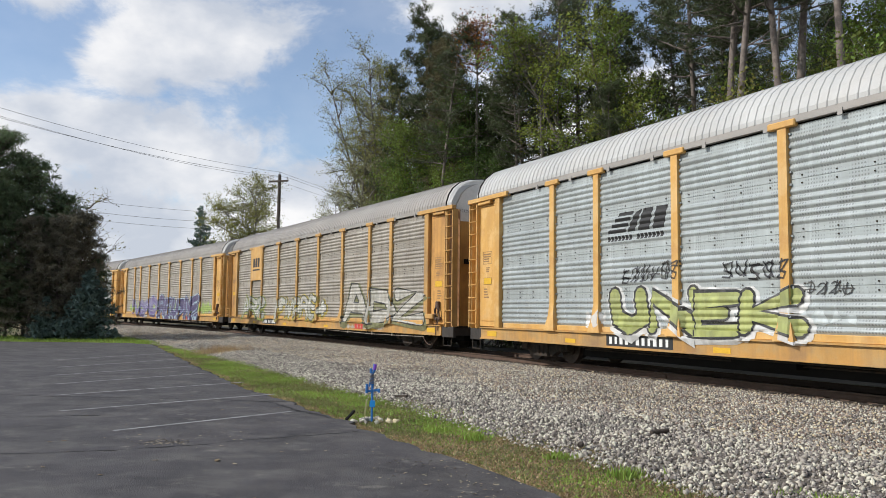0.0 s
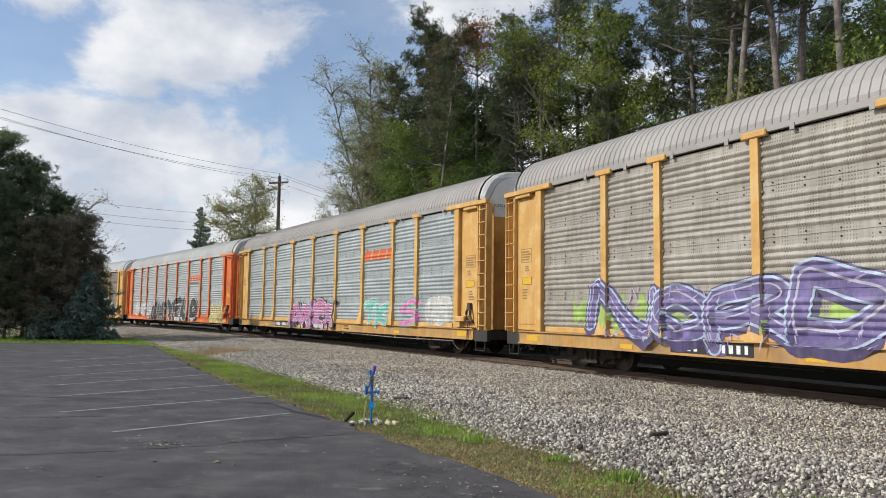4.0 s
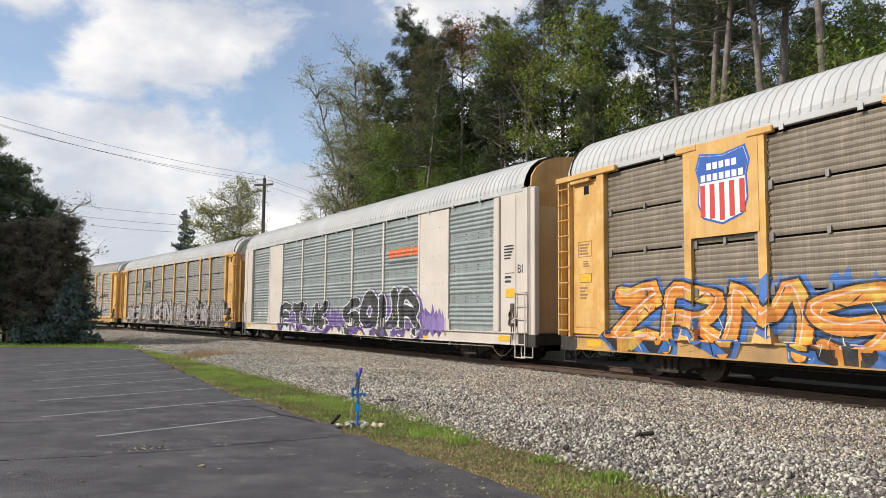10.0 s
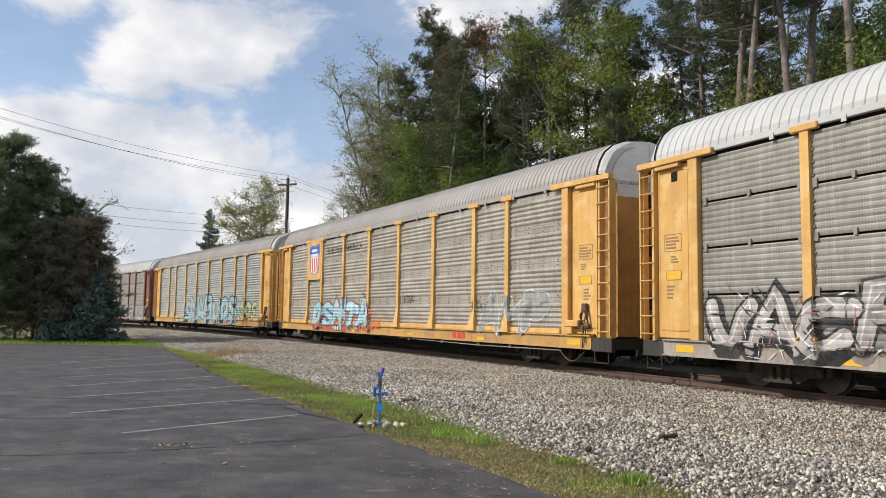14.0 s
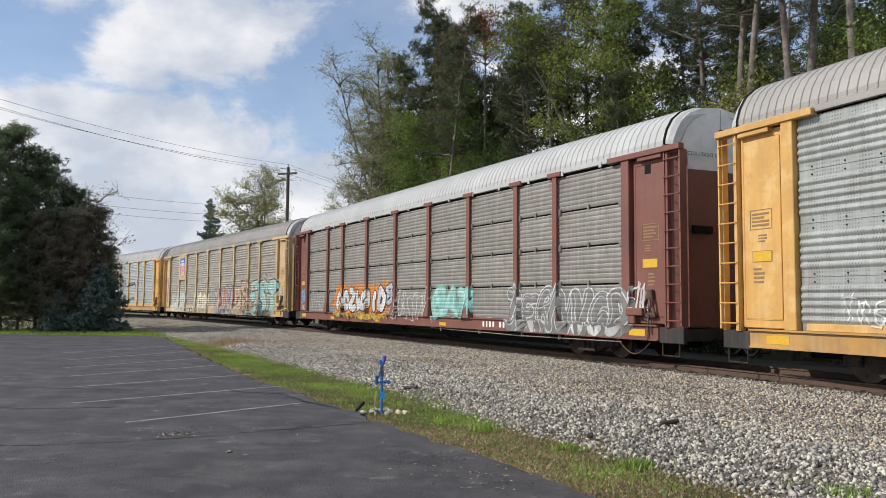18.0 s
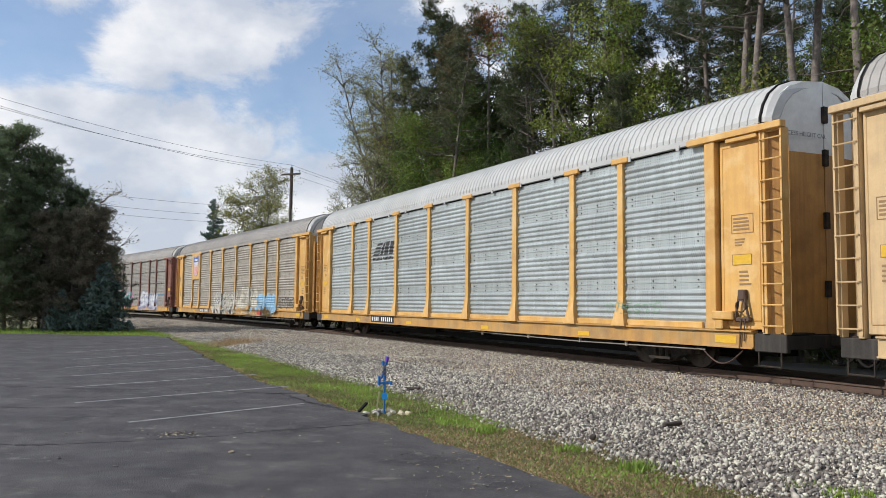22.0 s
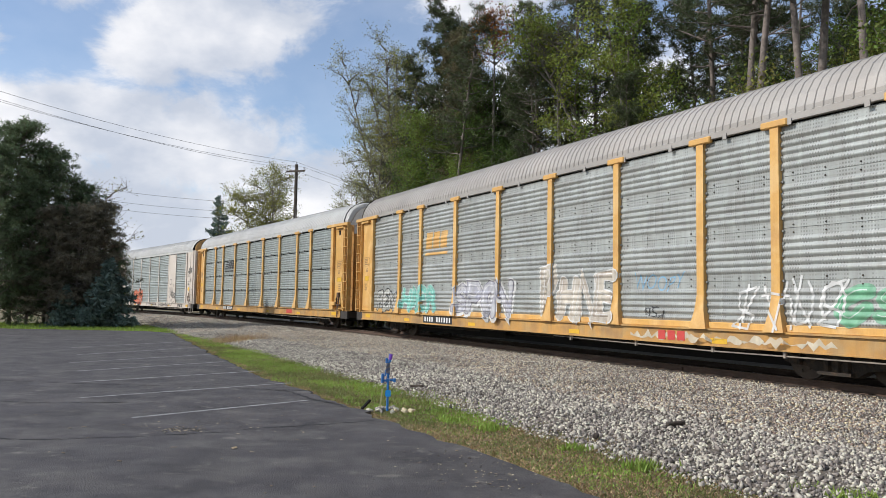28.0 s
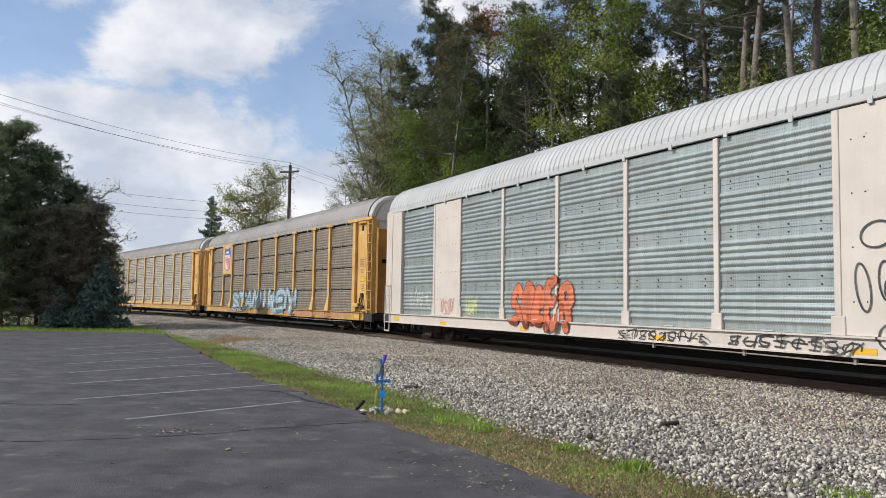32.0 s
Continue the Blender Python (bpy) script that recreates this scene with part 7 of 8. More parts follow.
def plant():
    rng = random.Random(12)
    K = TREE_KINDS
    K["pine_a"] = red_pine("pine", 20, 1, 0.42, 3.4)
    K["pine_b"] = red_pine("pine", 21, 2, 0.55, 3.2)
    K["pine_c"] = red_pine("pine", 18, 3, 0.22, 3.2, dens=1.25)
    K["snag"] = red_pine("snag", 14.5, 17, 0.85, 1.6, dens=0.12)
    K["leafy_a"] = broadleaf("leafy", 13, 4, 3.2, 0.10, 1.9, 0.060, 36)
    K["leafy_b"] = broadleaf("leafy", 10, 5, 2.9, 0.06, 2.0, 0.060, 34)
    K["loose"] = broadleaf("loose", 10, 19, 3.3, 0.10, 1.6, 0.060, 36, 2, 0.10)
    K["sparse"] = broadleaf("sparse", 15, 6, 3.6, 0.08, 0.55, 0.046, 60, 3, 0.05, 0.15, 5)
    K["feathery"] = broadleaf("feathery", 19, 18, 2.6, 0.25, 0.55, 0.046, 60, 3, 0.04, 0.15, 5)
    K["round"] = broadleaf("round", 9, 7, 2.1, 0.14, 1.0, 0.045, 60, 3, 0.08, 0.15, 4)
    K["left_pine"] = red_pine("left", 10.5, 9, 0.06, 3.7, dens=1.7)
    K["small_spruce"] = spruce("small", 4.6, 10, 2.1, 0.0, 1.2)
    K["shrub"] = broadleaf("shrub", 4.5, 12, 2.2, 0.05, 1.4, 0.07, 24, 3)
    K["bare"] = broadleaf("bare", 8, 13, 2.8, 0.2, 0.14, 0.06, 40, 3, 0.08, 0.15, 4)
    K["red_top"] = broadleaf("red", 19.0, 14, 1.3, 0.84, 0.42, 0.055, 22, 1, 0.006, 0.24)
    K["hanging"] = broadleaf("hanging", 17, 15, 3.6, 0.30, 1.3, 0.066, 32, 2)
    K["far_spruce"] = spruce("far", 13.5, 16, 4.3, 0.02, 1.3, 0.25)
    pine_l = "tall pine with a bare reddish trunk behind the railway"
    leafy_l = "leafy green tree at the edge of the wood"
    # deep wood behind the track
    for i in range(26):
        s = rng.uniform(-22, 34)
        p, _ = on_track(s, HALF + rng.uniform(15, 38))
        az = math.degrees(math.atan2(p.x, p.y))
        low = 0.62 if 3.0 < az < 8.0 else 1.0
        if az < -3.5 or 5.0 < az < 10.5:
            continue
        tree(rng.choice(("pine_a", "pine_b", "pine_b", "pine_c")), p.x, p.y, rng.uniform(0, 6.28), rng.uniform(0.85, 1.05) * low, pine_l, NEEDLE, BARK, "pine tree", "pines of the wood", name="pine_tree")
    for i in range(14):
        s = rng.uniform(-18, 34)
        p, _ = on_track(s, HALF + rng.uniform(13.0, 22))
        tree(rng.choice(("leafy_b", "loose")), p.x, p.y, rng.uniform(0, 6.28), rng.uniform(0.6, 0.95), leafy_l, LEAF_DARK, BARK_PALE, "broadleaf tree", "broadleaf trees of the wood")
    # unseen shrubs added along the wood's edge, keeping the view under cars dark
    for i in range(26):
        p, _ = on_track(-28 + i * 2.4 + rng.uniform(-0.6, 0.6), HALF + rng.uniform(6.0, 7.2))
        tree("shrub", p.x, p.y, rng.uniform(0, 6.28), rng.uniform(0.6, 0.8), "dense dark shrub added to hide the bright ground behind the train", LEAF_DARK, BARK_PALE, "shrub", "undergrowth of the wood", name="shrub")
    # the trees that stand out: bearing, distance, kind, size, foliage
    for az, dist, k, sc, mat in ((-5.9, 50, "sparse", 1.0, LEAF_PALE), (-4.9, 51, "sparse", 1.10, LEAF_YELLOW), (-4.1, 51, "feathery", 1.02, LEAF_PALE), (-7.3, 49, "sparse", 0.85, LEAF_PALE), (-8.5, 51, "sparse", 0.60, LEAF_YELLOW), (-3.2, 50, "feathery", 1.0, LEAF_YELLOW), (-8.6, 52, "shrub", 0.9, LEAF_YELLOW), (-6.6, 48, "shrub", 1.1, LEAF_YELLOW),
                                 (-4.6, 46, "loose", 0.70, LEAF), (-3.2, 44, "leafy_b", 0.95, LEAF_DARK), (-2.6, 48, "pine_c", 0.96, NEEDLE), (-1.5, 47, "pine_c", 1.08, NEEDLE), (-0.3, 46, "pine_c", 1.13, NEEDLE), (1.2, 47, "pine_c", 1.03, NEEDLE),
                                 (-1.6, 42, "leafy_a", 0.90, LEAF), (0.6, 41, "leafy_a", 0.95, LEAF_DARK), (2.7, 41, "leafy_a", 0.98, LEAF_DARK), (4.3, 42, "leafy_b", 0.85, LEAF_DARK), (6.4, 43, "leafy_b", 0.8, LEAF_DARK), (4.0, 45, "pine_c", 0.72, NEEDLE), (7.8, 44, "pine_b", 0.85, NEEDLE), (-0.2, 38.5, "pine_b", 0.78, NEEDLE),
                                 (0.9, 43.5, "pine_c", 0.90, NEEDLE_BROWN), (2.0, 44, "pine_c", 0.96, NEEDLE_BROWN), (2.9, 42.5, "pine_c", 0.84, NEEDLE_BROWN), (2.3, 38.6, "red_top", 0.86, LEAF_RED), (1.5, 40, "pine_c", 0.80, NEEDLE_BROWN), (2.9, 40, "pine_c", 0.76, NEEDLE), (2.4, 37.5, "leafy_a", 0.72, LEAF_DARK), (0.2, 38, "leafy_b", 0.85, LEAF), (5.0, 40, "pine_b", 0.74, NEEDLE), (6.0, 37, "pine_b", 0.76, NEEDLE), (5.5, 36.5, "pine_b", 0.72, NEEDLE), (7.45, 35.5, "snag", 1.0, NEEDLE_DRY),
                                 (8.7, 38, "pine_b", 0.95, NEEDLE), (9.8, 41, "pine_a", 1.0, NEEDLE), (11.2, 43, "pine_c", 1.0, NEEDLE), (8.4, 33, "loose", 0.55, LEAF_DARK), (10.6, 32, "loose", 0.60, LEAF_DARK), (14.4, 33, "loose", 0.85, LEAF_LIME),
                                 (14.9, 34, "hanging", 0.95, LEAF_LIME), (15.4, 36, "hanging", 0.95, LEAF), (17.0, 38, "pine_c", 1.0, NEEDLE), (14.2, 40, "pine_c", 1.0, NEEDLE), (19.6, 37, "pine_a", 0.9, NEEDLE), (13.2, 32, "pine_c", 0.60, NEEDLE), (16.6, 33, "loose", 0.95, LEAF), (18.6, 31, "loose", 0.85, LEAF_DARK), (20.4, 34, "pine_c", 0.85, NEEDLE),
                                 (21.3, 27.5, "pine_b", 1.0, NEEDLE), (20.5, 29, "pine_b", 1.0, NEEDLE), (23.6, 27, "pine_b", 1.0, NEEDLE), (25.2, 28, "pine_b", 1.1, NEEDLE), (27.5, 25.5, "pine_b", 1.0, NEEDLE), (18.2, 34, "pine_b", 1.0, NEEDLE),
                                 (24.3, 33, "loose", 1.05, LEAF_DARK), (26.6, 31, "loose", 1.05, LEAF_YELLOW), (29.8, 29, "loose", 1.1, LEAF), (31.5, 31, "loose", 1.2, LEAF), (22.6, 35, "hanging", 0.85, LEAF)):
        x, y = view_place(az, dist)
        leafy = mat not in (NEEDLE, NEEDLE_DRY, NEEDLE_BROWN)
        lab = pine_l if not leafy else leafy_l
        if k == "snag":
            lab = "dead pine with a pale broken trunk"
        elif k == "red_top":
            lab = "slim tree with rust-red autumn leaves at its top"
        elif k in ("sparse", "feathery"):
            lab = "airy tree with thin grey-green leaves"
        elif mat is LEAF_LIME:
            lab = "tree with sunlit lime-green leaf sprays"
        tree(k, x, y, rng.uniform(0, 6.28), sc, lab, mat, BARK_PALE if leafy or k == "snag" else BARK, "broadleaf tree" if leafy else "pine tree", "trees at the wood's edge")
    # far trees over the train
    x, y = view_place(-17.35, 92)
    tree("far_spruce", x, y, 0, 1.0, "dark conical spruce against the sky", NEEDLE_BLUE, BARK, "spruce tree", name="spruce_tree")
    x, y = view_place(-10.1, 96)
    tree("far_spruce", x, y, 2, 0.82, "dark conical spruce against the sky", NEEDLE_BLUE, BARK, "spruce tree", name="spruce_tree")
    x, y = view_place(-13.35, 72)
    tree("round", x, y, 1, 1.50, "round half-bare tree with thin yellow-green leaves", LEAF_YELLOW, BARK_PALE, "broadleaf tree")
    # trees beyond the lot
    pine = "dark bushy pine beyond the parking lot"
    dry = "small pine with brown dying branches"
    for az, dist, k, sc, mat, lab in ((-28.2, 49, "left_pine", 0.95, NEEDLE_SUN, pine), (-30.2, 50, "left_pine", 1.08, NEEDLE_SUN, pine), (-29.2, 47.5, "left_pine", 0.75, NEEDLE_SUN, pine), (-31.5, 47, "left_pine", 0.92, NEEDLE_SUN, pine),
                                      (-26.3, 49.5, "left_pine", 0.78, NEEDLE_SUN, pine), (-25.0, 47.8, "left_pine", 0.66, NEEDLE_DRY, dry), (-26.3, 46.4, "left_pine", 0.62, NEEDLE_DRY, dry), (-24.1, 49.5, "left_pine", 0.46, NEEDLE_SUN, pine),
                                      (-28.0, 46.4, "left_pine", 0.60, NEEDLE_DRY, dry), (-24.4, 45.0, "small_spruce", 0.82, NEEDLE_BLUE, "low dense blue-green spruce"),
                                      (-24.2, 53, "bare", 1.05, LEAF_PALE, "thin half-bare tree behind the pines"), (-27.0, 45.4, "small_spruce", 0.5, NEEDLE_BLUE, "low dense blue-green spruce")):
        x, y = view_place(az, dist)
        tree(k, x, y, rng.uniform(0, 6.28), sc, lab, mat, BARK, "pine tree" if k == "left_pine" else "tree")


plant()


# ------------------------------------------------------------------ stones, grass and litter
def stones(name, n, s_range, o_range, size, seed, zfun, label, mat, squash=0.75):
    """Many angular stones in one mesh, strewn along the track by distance and offset."""
    r = np.random.RandomState(seed)
    base = np.array([(1, 0, 0), (-1, 0, 0), (0, 1, 0), (0, -1, 0), (0, 0, 1), (0, 0, -1)], float)
    tri = np.array([(0, 2, 4), (2, 1, 4), (1, 3, 4), (3, 0, 4), (2, 0, 5), (1, 2, 5), (3, 1, 5), (0, 3, 5)], np.int32)
    s = r.uniform(*s_range, n)
    o = r.uniform(*o_range, n)
    a = s / RADIUS
    ca, sa = np.cos(-a), np.sin(-a)
    dx, dy = ca * OUT.x - sa * OUT.y, sa * OUT.x + ca * OUT.y
    rad = RADIUS + HALF - o
    x, y = CENTRE.x + dx * rad, CENTRE.y + dy * rad
    z = np.array([zfun(v, w) for v, w in zip(o, s)])
    sz = r.uniform(size[0], size[1], n) * r.uniform(0.7, 1.15, n)
    v = base[None] * r.uniform(0.55, 1.1, (n, 6, 1)) + r.normal(0, 0.16, (n, 6, 3))
    v[:, :, 2] *= squash
    q = r.normal(size=(n, 4))
    q /= np.linalg.norm(q, axis=1)[:, None]
    w_, x_, y_, z_ = q.T
    R = np.stack([np.stack([1 - 2 * (y_ * y_ + z_ * z_), 2 * (x_ * y_ - z_ * w_), 2 * (x_ * z_ + y_ * w_)], 1),
                  np.stack([2 * (x_ * y_ + z_ * w_), 1 - 2 * (x_ * x_ + z_ * z_), 2 * (y_ * z_ - x_ * w_)], 1),
                  np.stack([2 * (x_ * z_ - y_ * w_), 2 * (y_ * z_ + x_ * w_), 1 - 2 * (x_ * x_ + y_ * y_)], 1)], 1)
    v = np.einsum("nij,nkj->nki", R, v) * sz[:, None, None]
    v += np.stack([x, y, z + sz * 0.25], 1)[:, None, :]
    me = bpy.data.meshes.new(name)
    me.vertices.add(n * 6)
    me.vertices.foreach_set("co", v.ravel())
    f = (tri[None] + (np.arange(n, dtype=np.int32) * 6)[:, None, None]).reshape(-1)
    me.loops.add(len(f))
    me.loops.foreach_set("vertex_index", f)
    me.polygons.add(len(f) // 3)
    me.polygons.foreach_set("loop_start", np.arange(0, len(f), 3, dtype=np.int32))
    me.update(calc_edges=True)
    me.materials.append(None)
    ob = part(name, me, mat)
    tagged(ob, label, "gravel", kind="stuff")
    return ob


STONE_TAN = material("tan_ballast_stone", (0.37, 0.285, 0.205), 0.85, var=0.22, scale=0.4, fine=30, bump=0.3, island=0.65)
STONE_DARK = material("dark_ballast_stone", (0.17, 0.155, 0.14), 0.85, var=0.15, scale=0.3, fine=25, bump=0.2, island=0.40)


def strew():
    stones("ballast_stones", 82000, (-14, 22), (1.2, 8.3), (0.018, 0.038), 1, bank_at, "loose pale crushed stones beside the rails", STONE)
    stones("ballast_stones", 40000, (-14, 22), (1.0, 5.6), (0.018, 0.036), 2, bank_at, "loose tan crushed stones along the rail", STONE_TAN)
    stones("ballast_stones", 30000, (-14, 22), (1.6, 8.3), (0.018, 0.036), 3, bank_at, "scattered dark crushed stones, also standing in for shaded gaps", STONE_DARK)
    stones("ballast_stones", 5000, (4, 22), (5.0, 8.4), (0.030, 0.055), 4, bank_at, "large grey crushed stones at the bank's foot", STONE)
    stones("ballast_stones", 8000, (-34, 22), (-1.4, 1.3), (0.025, 0.045), 5, bank_at, "dirty stones between the rails, darkened further for shade", BED_DIRT_SHADE)
    stones("ballast_stones", 30000, (-48, -14), (1.2, 8.4), (0.030, 0.055), 6, bank_at, "loose pale crushed stones beside the rails", STONE)
    # dark stones that also paint in shaded gaps among the pale ones
    stones("ballast_stones", 15000, (-48, -14), (1.2, 8.4), (0.030, 0.052), 8, bank_at, "scattered dark crushed stones, also standing in for shaded gaps", STONE_DARK)
    stones("ballast_stones", 16000, (-48, -14), (1.2, 8.4), (0.030, 0.050), 7, bank_at, "loose tan crushed stones along the rail", STONE_TAN)


GRASS = leaf_material("grass_blades", (0.20, 0.225, 0.075), 0.45, 0.4)
GRASS_LIGHT = leaf_material("bright_grass_blades", (0.27, 0.38, 0.075), 0.35, 0.4)
GRASS_DRY = leaf_material("dry_grass_blades", (0.38, 0.265, 0.15), 0.40, 0.3)


def edge_x(y):
    pts = [(b, a) for a, b in EDGE if b > -5 and a > -16][::-1]
    return lerp_pts(pts, y, 0, 1)


def blades(name, spots, heights, seed, mat, label, lean=0.35, width=0.006):
    r = np.random.RandomState(seed)
    p = np.array(spots, float)
    n = len(p)
    h = np.array(heights, float)
    a = r.uniform(0, math.tau, n)
    w = np.stack([np.cos(a), np.sin(a), np.zeros(n)], 1) * (width * r.uniform(0.7, 1.6, n))[:, None]
    b = r.uniform(0, math.tau, n)
    tip = np.stack([np.cos(b) * lean * h * r.uniform(0.2, 1, n), np.sin(b) * lean * h * r.uniform(0.2, 1, n), h], 1)
    v = np.empty((n, 3, 3))
    v[:, 0], v[:, 1], v[:, 2] = p - w, p + w, p + tip
    me = bpy.data.meshes.new(name)
    me.vertices.add(n * 3)
    me.vertices.foreach_set("co", v.ravel())
    me.loops.add(n * 3)
    me.loops.foreach_set("vertex_index", np.arange(n * 3, dtype=np.int32))
    me.polygons.add(n)
    me.polygons.foreach_set("loop_start", np.arange(0, n * 3, 3, dtype=np.int32))
    me.update(calc_edges=True)
    me.materials.append(None)
    ob = part(name, me, mat)
    tagged(ob, label, "grass", kind="stuff")


def grow():
    rng = random.Random(21)
    green, light, dry = [], [], []
    gh, lh, dh = [], [], []
    tries = 0
    while tries < 420000:
        tries += 1
        y = 5.5 + 31.5 * rng.random() ** 1.5
        x0 = edge_x(y)
        # the outer edge of the grass: where the ballast begins
        x = x0 + rng.uniform(-0.12, 6.5)
        d = track_distance(x, y)
        lim = 7.70 + 0.40 * noise.noise(Vector((x * 0.9, y * 0.9, 0)))
        if d < lim - 0.25 or d > 15:
            continue
        u = (x - x0)
        n1 = noise.noise(Vector((x * 0.55, y * 0.55, 3)))
        n2 = noise.noise(Vector((x * 1.7, y * 1.7, 7)))
        fringe = u < 0.30 + 0.35 * n2 or d < lim + 0.30 + 0.3 * n1
        lush = n1 + 0.6 * n2 + rng.gauss(0, 0.18) - (0.30 if y < 10.9 else 0.0)
        dryness = 0.75 if fringe else (0.60 if y < 10.9 else 0.20)
        h = rng.uniform(0.012, 0.034) if y < 13 else rng.uniform(0.02, 0.055)
        if fringe and n2 < -0.25 and rng.random() < 0.6:
            continue
        if rng.random() < dryness:
            dry.append((x, y, -0.062))
            dh.append(h * rng.uniform(0.6, 1.0))
        elif lush > 0.02:
            light.append((x, y, -0.062))
            lh.append(h * rng.uniform(0.9, 1.5))
        else:
            green.append((x, y, -0.062))
            gh.append(h)
    blades("grass", green, gh, 1, GRASS, "short green grass along the lot's edge", 0.9, 0.010)
    blades("grass", light, lh, 2, GRASS_LIGHT, "bright lush grass patches", 0.9, 0.010)
    blades("grass", dry, dh, 3, GRASS_DRY, "dry straw-coloured grass at the edges", 1.3, 0.010)
    # strip beyond the lot, under the pines
    far, fh = [], []
    for i in range(26000):
        x, y = rng.uniform(-36, -9), rng.uniform(37.2, 44)
        if track_distance(x, y) > 8.0:
            far.append((x, y, -0.06))
            fh.append(rng.uniform(0.08, 0.2))
    blades("grass", far, fh, 4, GRASS_LIGHT, "bright grass strip beyond the lot", 0.4, 0.018)
    # tall dry tuft by the ballast and a few weeds
    tuft, th = [], []
    for i in range(2600):
        a, rr = rng.uniform(0, 6.28), rng.gauss(0, 0.8)
        x, y = -8.45 + rr * 0.6, 30.6 + rng.gauss(0, 0.9)
        tuft.append((x, y, -0.03))
        th.append(rng.uniform(0.08, 0.40) * rng.uniform(0.5, 1.0))
    blades("tall_grass", tuft, th, 5, GRASS_DRY, "tall dry grass tuft at the ballast's edge", 0.7, 0.006)
    for i, (x, y, n, hh) in enumerate(((1.93, 8.30, 130, 0.16), (3.55, 7.0, 200, 0.11), (0.45, 10.6, 160, 0.13), (-0.1, 11.3, 160, 0.12), (3.3, 7.4, 120, 0.15), (1.4, 9.3, 90, 0.10))):
        sp = [(x + rng.gauss(0, 0.10), y + rng.gauss(0, 0.10), -0.05 if i != 1 else 0.0) for _ in range(n)]
        blades("weed_tuft", sp, [hh * rng.uniform(0.25, 0.75) for _ in sp], 30 + i, GRASS_LIGHT, "small green weed tuft", 0.8, 0.012)


strew()
grow()


# ------------------------------------------------------------------ stake, pole, wires, litter
BLUE_PAINT = material("blue_spray_paint", (0.02, 0.15, 0.42), 0.5, var=0.25, scale=6, fine=40, bump=0.1)
TIMBER = material("weathered_pole_timber", (0.085, 0.068, 0.055), 0.9, var=0.25, scale=2, streak=0.3, bump=0.4)
WIRE = solid("dark_wire", (0.05, 0.05, 0.05))
PORCELAIN = solid("grey_insulator", (0.30, 0.30, 0.30), 0.3)


def marker():
    """A blue-painted standpipe with fittings, in a ring of stones."""
    x, y, z = -1.07, 12.18, -0.02
    root = new("marker_post")
    root.matrix_basis = Matrix.Translation((x, y, z))
    tagged(root, "bright blue painted standpipe with side valves in a ring of stones", "standpipe")
    bm = bmesh.new()
    rod(bm, (0, 0, -0.05), (0, 0, 0.52), 0.019, seg=10)
    rod(bm, (0, 0, 0.52), (0, 0, 0.72), 0.025, seg=10)
    part("pipe", bm, BLUE_PAINT, root)
    bm = bmesh.new()
    rod(bm, (-0.075, 0, 0.43), (0.085, 0, 0.445), 0.018, seg=8)
    for sx, z0, z1 in ((-0.085, 0.40, 0.54), (0.10, 0.41, 0.47)):
        rod(bm, (sx, 0, z0), (sx, 0, z1), 0.022, seg=8)
    rod(bm, (-0.05, 0, 0.50), (-0.02, 0, 0.62), 0.014, seg=6)
    rod(bm, (0, -0.08, 0.44), (0, 0.06, 0.44), 0.030, seg=8)
    part("valve", bm, BLUE_PAINT, root, "cross fitting with two small valves")
    bm = bmesh.new()
    rod(bm, (-0.025, 0, 0.70), (-0.025, 0, 0.78), 0.020, seg=8)
    rod(bm, (0.02, 0, 0.72), (0.035, 0, 0.845), 0.022, 0.03, seg=8)
    part("cap", bm, BLUE_PAINT, root)
    bm = bmesh.new()
    rod(bm, (0.03, -0.03, 0.76), (0.045, -0.03, 0.845), 0.024, seg=8)
    part("cap_band", bm, solid("violet_paint", (0.16, 0.05, 0.42)), root, "violet painted cap")
    bm = bmesh.new()
    for i in range(8):
        rod(bm, (0.028, -0.02, 0.55 + 0.02 * i), (-0.035, -0.03, 0.56 + 0.02 * i), 0.008, seg=4)
    tagged(part("wire_wrap", bm, STEEL, root), kind="stuff")
    bm = bmesh.new()
    box(bm, -0.035, 0.05, -0.035, -0.025, 0.19, 0.29, bevel=0.01)
    part("tag_plate", bm, solid("light_blue_tag", (0.02, 0.30, 0.75)), root, "bright blue tag")
    lath = new("wooden_lath")
    lath.matrix_basis = pose(x - 0.12, y + 0.02, z, 4, 6, 10)
    tagged(lath, "thin pale wooden lath stuck beside the standpipe", "lath")
    part("lath", boxes((-0.012, 0.012, -0.005, 0.005, -0.05, 0.30)), solid("pale_lath", (0.55, 0.50, 0.25)), lath)
    rng = random.Random(8)
    for i in range(22):
        a = rng.uniform(0, 6.28)
        d = rng.uniform(0.10, 0.34)
        bm = bmesh.new()
        bmesh.ops.create_icosphere(bm, subdivisions=1, radius=rng.uniform(0.035, 0.065))
        for v in bm.verts:
            v.co += Vector((rng.gauss(0, 0.01), rng.gauss(0, 0.01), rng.gauss(0, 0.01)))
            v.co.z *= 0.7
        st = part("stone", bm, (STONE_DARK, STONE_TAN, STONE)[i % 3], None, m=Matrix.Translation((x + math.cos(a) * d * 1.2, y + math.sin(a) * d * 0.8, -0.03)))
        tagged(st, "pale stone laid round the standpipe", "stone", "stones round the standpipe")
    flap = part("black_scrap", boxes((-0.10, 0.10, -0.03, 0.03, 0, 0.035), bevel=0.01), BLACK, None, m=pose(x - 0.33, y + 0.05, 0.02, 0, -42, 35))
    tagged(flap, "black plastic scrap lying by the stones", "scrap")


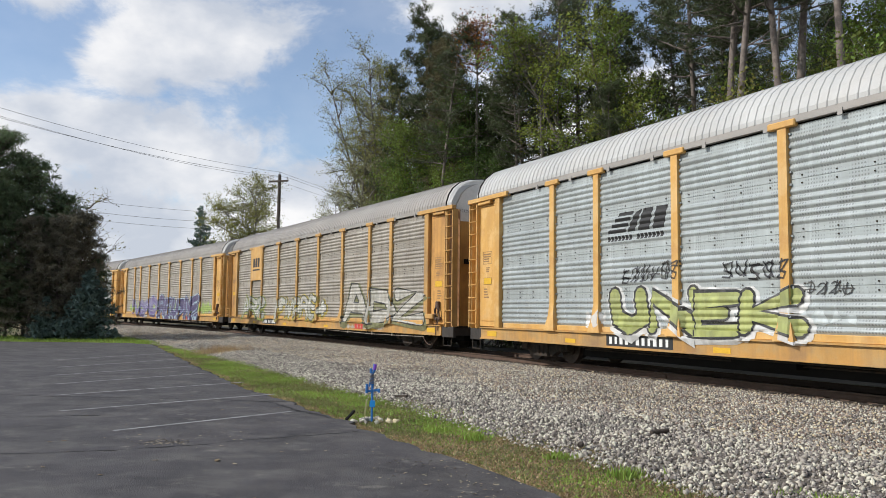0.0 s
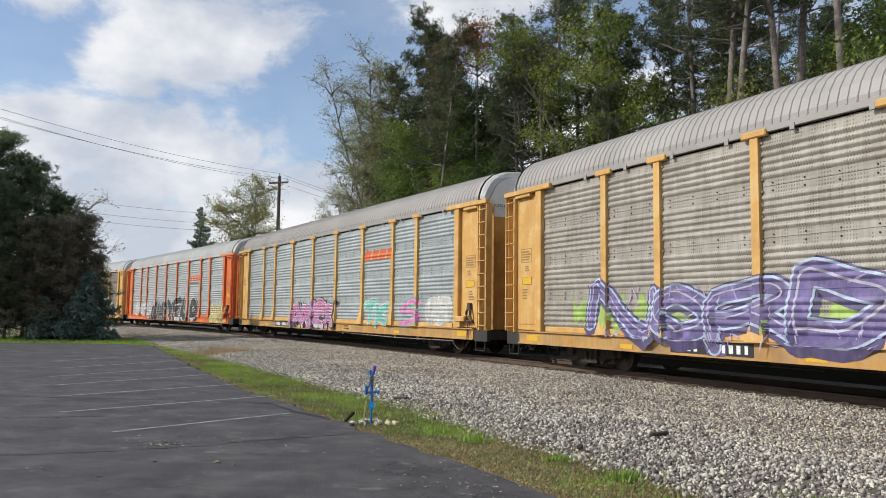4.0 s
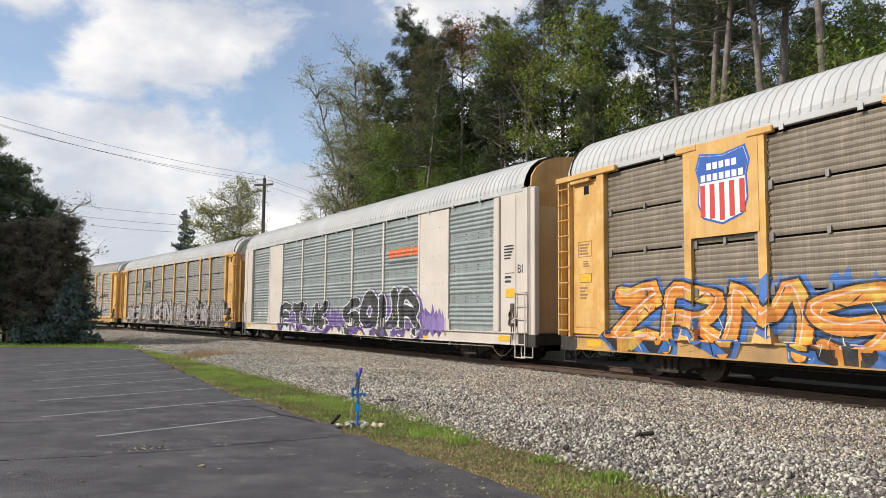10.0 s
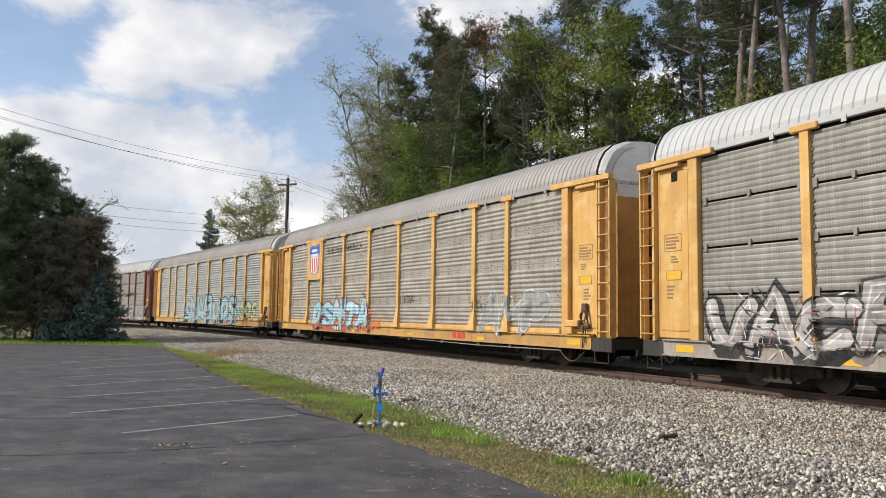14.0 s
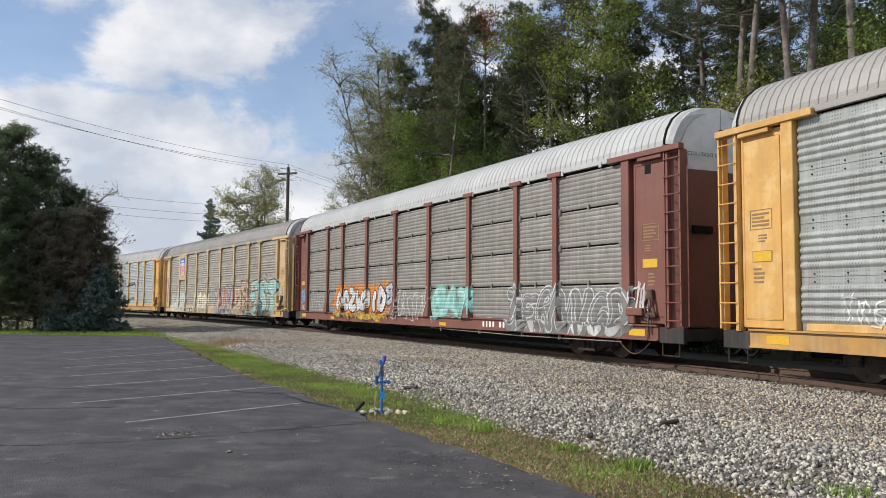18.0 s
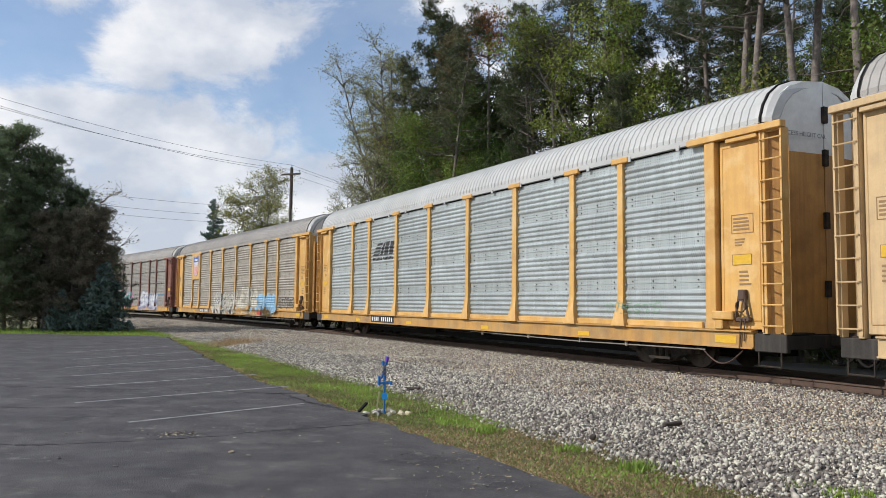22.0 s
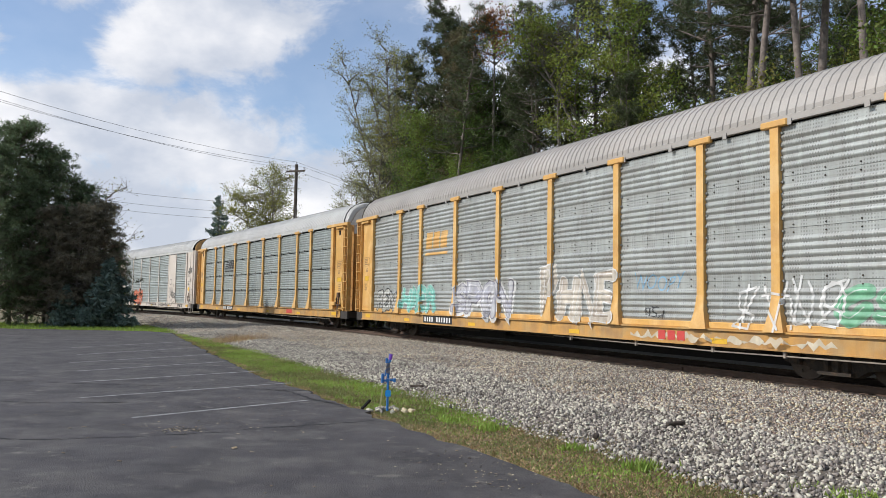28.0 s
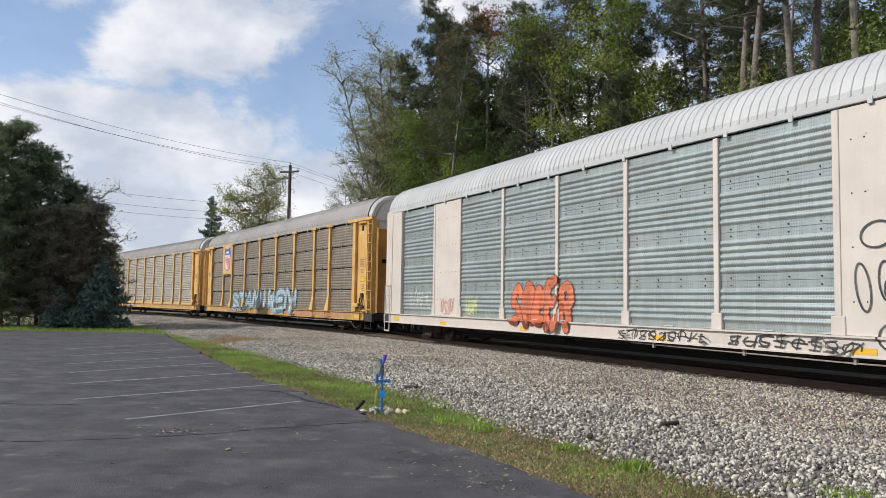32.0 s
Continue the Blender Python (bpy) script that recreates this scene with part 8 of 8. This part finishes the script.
def pole():
    x, y = view_place(-12.05, 62)
    root = new("utility_pole")
    root.matrix_basis = Matrix.Translation((x, y, -0.06)) @ Matrix.Rotation(radians(-20), 4, "Z")
    tagged(root, "dark timber utility pole with one crossarm", "utility pole")
    H = 12.35
    bm = bmesh.new()
    rod(bm, (0, 0, -0.2), (0, 0, H), 0.17, 0.12, seg=10)
    part("pole", bm, TIMBER, root)
    part("crossarm", boxes((-0.85, 0.85, -0.16, -0.06, H - 0.62, H - 0.48), bevel=0.01), TIMBER, root)
    for sx in (-1, 1):
        bm = bmesh.new()
        rod(bm, (sx * 0.45, -0.12, H - 0.60), (0, -0.12, H - 1.1), 0.02, seg=4)
        part("brace", bm, STEEL, root)
    tops = []
    for xx, zz in ((-0.75, H - 0.48), (0.0, H), (0.75, H - 0.48)):
        bm = bmesh.new()
        rod(bm, (xx, -0.1 if xx else 0, zz), (xx, -0.1 if xx else 0, zz + 0.10), 0.02, seg=5)
        rod(bm, (xx, -0.1 if xx else 0, zz + 0.10), (xx, -0.1 if xx else 0, zz + 0.22), 0.05, 0.035, seg=8)
        part("insulator", bm, PORCELAIN, root)
        tops.append(root.matrix_basis @ Vector((xx, -0.1 if xx else 0, zz + 0.2)))
    bm = bmesh.new()
    rod(bm, (0.14, -0.1, 2.0), (0.14, -0.1, 9.0), 0.03, seg=5)
    part("conduit", bm, STEEL, root)
    return tops, root


def wire(name, a, b, sag, r, label, n=36):
    w = Wood()
    pts = [a.lerp(b, i / n) - Vector((0, 0, sag * 4 * (i / n) * (1 - i / n))) for i in range(n + 1)]
    w.limb(pts, [r] * (n + 1), 4)
    ob = part(name, w.mesh(name), WIRE)
    tagged(ob, label, "overhead wire", "overhead wires")


def wires():
    tops, root = pole()
    near = []
    for i, top in enumerate(tops):
        # next pole stands nearer, out of view
        ax, ay = view_place(-41.0, 44)
        off = (i - 1) * 0.75
        near.append(Vector((ax + off * 0.5, ay + off * 0.8, (12.98, 13.26, 12.56)[i])))
        wire("overhead_wire", top, near[-1], 0.75, 0.010, "thin overhead wire crossing above the railway")
        bx, by = view_place(12.0, 130)
        wire("overhead_wire", top, Vector((bx + off, by, 11.0 + (0.3 if i == 1 else 0))), 1.6, 0.010, "thin overhead wire running behind the wood")
    for i, (z0, z1) in enumerate(((14.2, 12.0), (13.0, 11.1), (12.2, 10.4))):
        a = Vector((*view_place(-33, 88), z0))
        b = Vector((*view_place(-12.4, 78), z1 - 1.0))
        wire("overhead_wire", a, b, 0.8, 0.013, "thin distant overhead wire")


def litter():
    rng = random.Random(31)
    leaf = bmesh.new()
    vs = [leaf.verts.new(p) for p in ((-0.05, 0, 0.006), (-0.01, -0.028, 0.012), (0.045, -0.012, 0.004), (0.06, 0.01, 0.014), (0.02, 0.03, 0.008), (-0.03, 0.022, 0.016))]
    leaf.faces.new(vs)
    bmesh.ops.solidify(leaf, geom=leaf.faces[:], thickness=0.002)
    me = mesh_of("fallen_leaf", leaf)
    pale = solid("dry_leaf", (0.50, 0.40, 0.26))
    brown = solid("brown_leaf", (0.20, 0.13, 0.07))
    spots = [(-2.43, 8.62, pale, 1.1), (-1.9, 9.75, pale, 0.5), (-1.35, 9.3, pale, 0.4), (-3.1, 8.6, brown, 0.6), (-0.75, 9.6, pale, 0.35)]
    for i in range(60):
        spots.append((rng.uniform(-6, 0.2), rng.uniform(6.5, 16), rng.choice((pale, brown, brown)), rng.uniform(0.25, 0.6)))
    for x, y, m, s in spots:
        if x < edge_x(y) - 0.1:
            ob = part("fallen_leaf", me, m, None, m=Matrix.Translation((x, y, 0.001)) @ Matrix.Rotation(rng.uniform(0, 6.28), 4, "Z") @ Matrix.Scale(s, 4))
            tagged(ob, "small curled dry leaf on the asphalt", "leaf", "fallen leaves on the lot")
    # worn straw-coloured patch of lichen and grit on the asphalt
    patch = material("dry_debris", (0.26, 0.22, 0.16), 0.95, var=0.3, scale=8, bump=0.3, island=0.4)
    bits = bmesh.new()
    for cx, cy, n, sx, sy in ((-3.42, 9.75, 130, 0.16, 0.12), (0.35, 7.6, 130, 0.35, 0.6), (-0.1, 8.6, 60, 0.4, 0.5), (-3.0, 10.2, 40, 0.5, 0.3)):
        for i in range(n):
            x, y = cx + rng.gauss(0, sx), cy + rng.gauss(0, sy)
            if x > edge_x(y) - 0.02:
                continue
            s = rng.uniform(0.005, 0.018)
            a = rng.uniform(0, 3.14)
            d = Vector((math.cos(a) * s * 1.6, math.sin(a) * s * 1.6, 0))
            e = Vector((-math.sin(a) * s * 0.5, math.cos(a) * s * 0.5, 0))
            c = Vector((x, y, 0.005))
            bits.faces.new([bits.verts.new(p) for p in (c - d, c - e + Vector((0, 0, 0.006)), c + d, c + e)])
    ob = part("debris", bits, patch)
    tagged(ob, "scattered straw and grit on the asphalt", "debris", kind="stuff")
    # dark timber scraps on the ballast
    for x, y, rot, l in ((2.98, 10.75, 25, 0.30), (-0.80, 15.2, -28, 0.34), (4.15, 8.45, -30, 0.28), (5.15, 8.4, 60, 0.2), (1.75, 9.9, 70, 0.12)):
        bm = boxes((-l / 2, l / 2, -0.035, 0.035, 0.0, 0.05), bevel=0.012)
        d = track_distance(x, y)
        ob = part("wood_scrap", bm, TIE, None, m=pose(x, y, bank(d) + 0.03, rot * 0.1, -3, rot))
        tagged(ob, "splintered dark timber scrap lying on the ballast", "wood scrap", "timber scraps on the ballast")


marker()
wires()
litter()


# ------------------------------------------------------------------ what moves
def motions():
    times = [0.5 * i for i in range(65)]
    for k, car in CARS:
        walk(car, [(t, car_pose(k, t)) for t in times])
    # wheels turn while their car is near the view
    for k, ws, dx in WHEELS:
        near = [i for i in range(961) if -75 < 13.4 - CAR_PITCH * k + advance(i / 30) < 38]
        if not near:
            continue
        s0 = advance(near[0] / 30)
        rows = []
        for i in near:
            a = (advance(i / 30) - s0) / 0.42
            rows.append((i / 30, Matrix.Translation((dx, 0, 0.42)) @ Matrix.Rotation(a, 4, "Y")))
        if near[0] > 0:
            rows.insert(0, (0.0, rows[0][1]))
        if near[-1] < 960:
            rows.append((32.0, rows[-1][1]))
        walk(ws, rows)


motions()
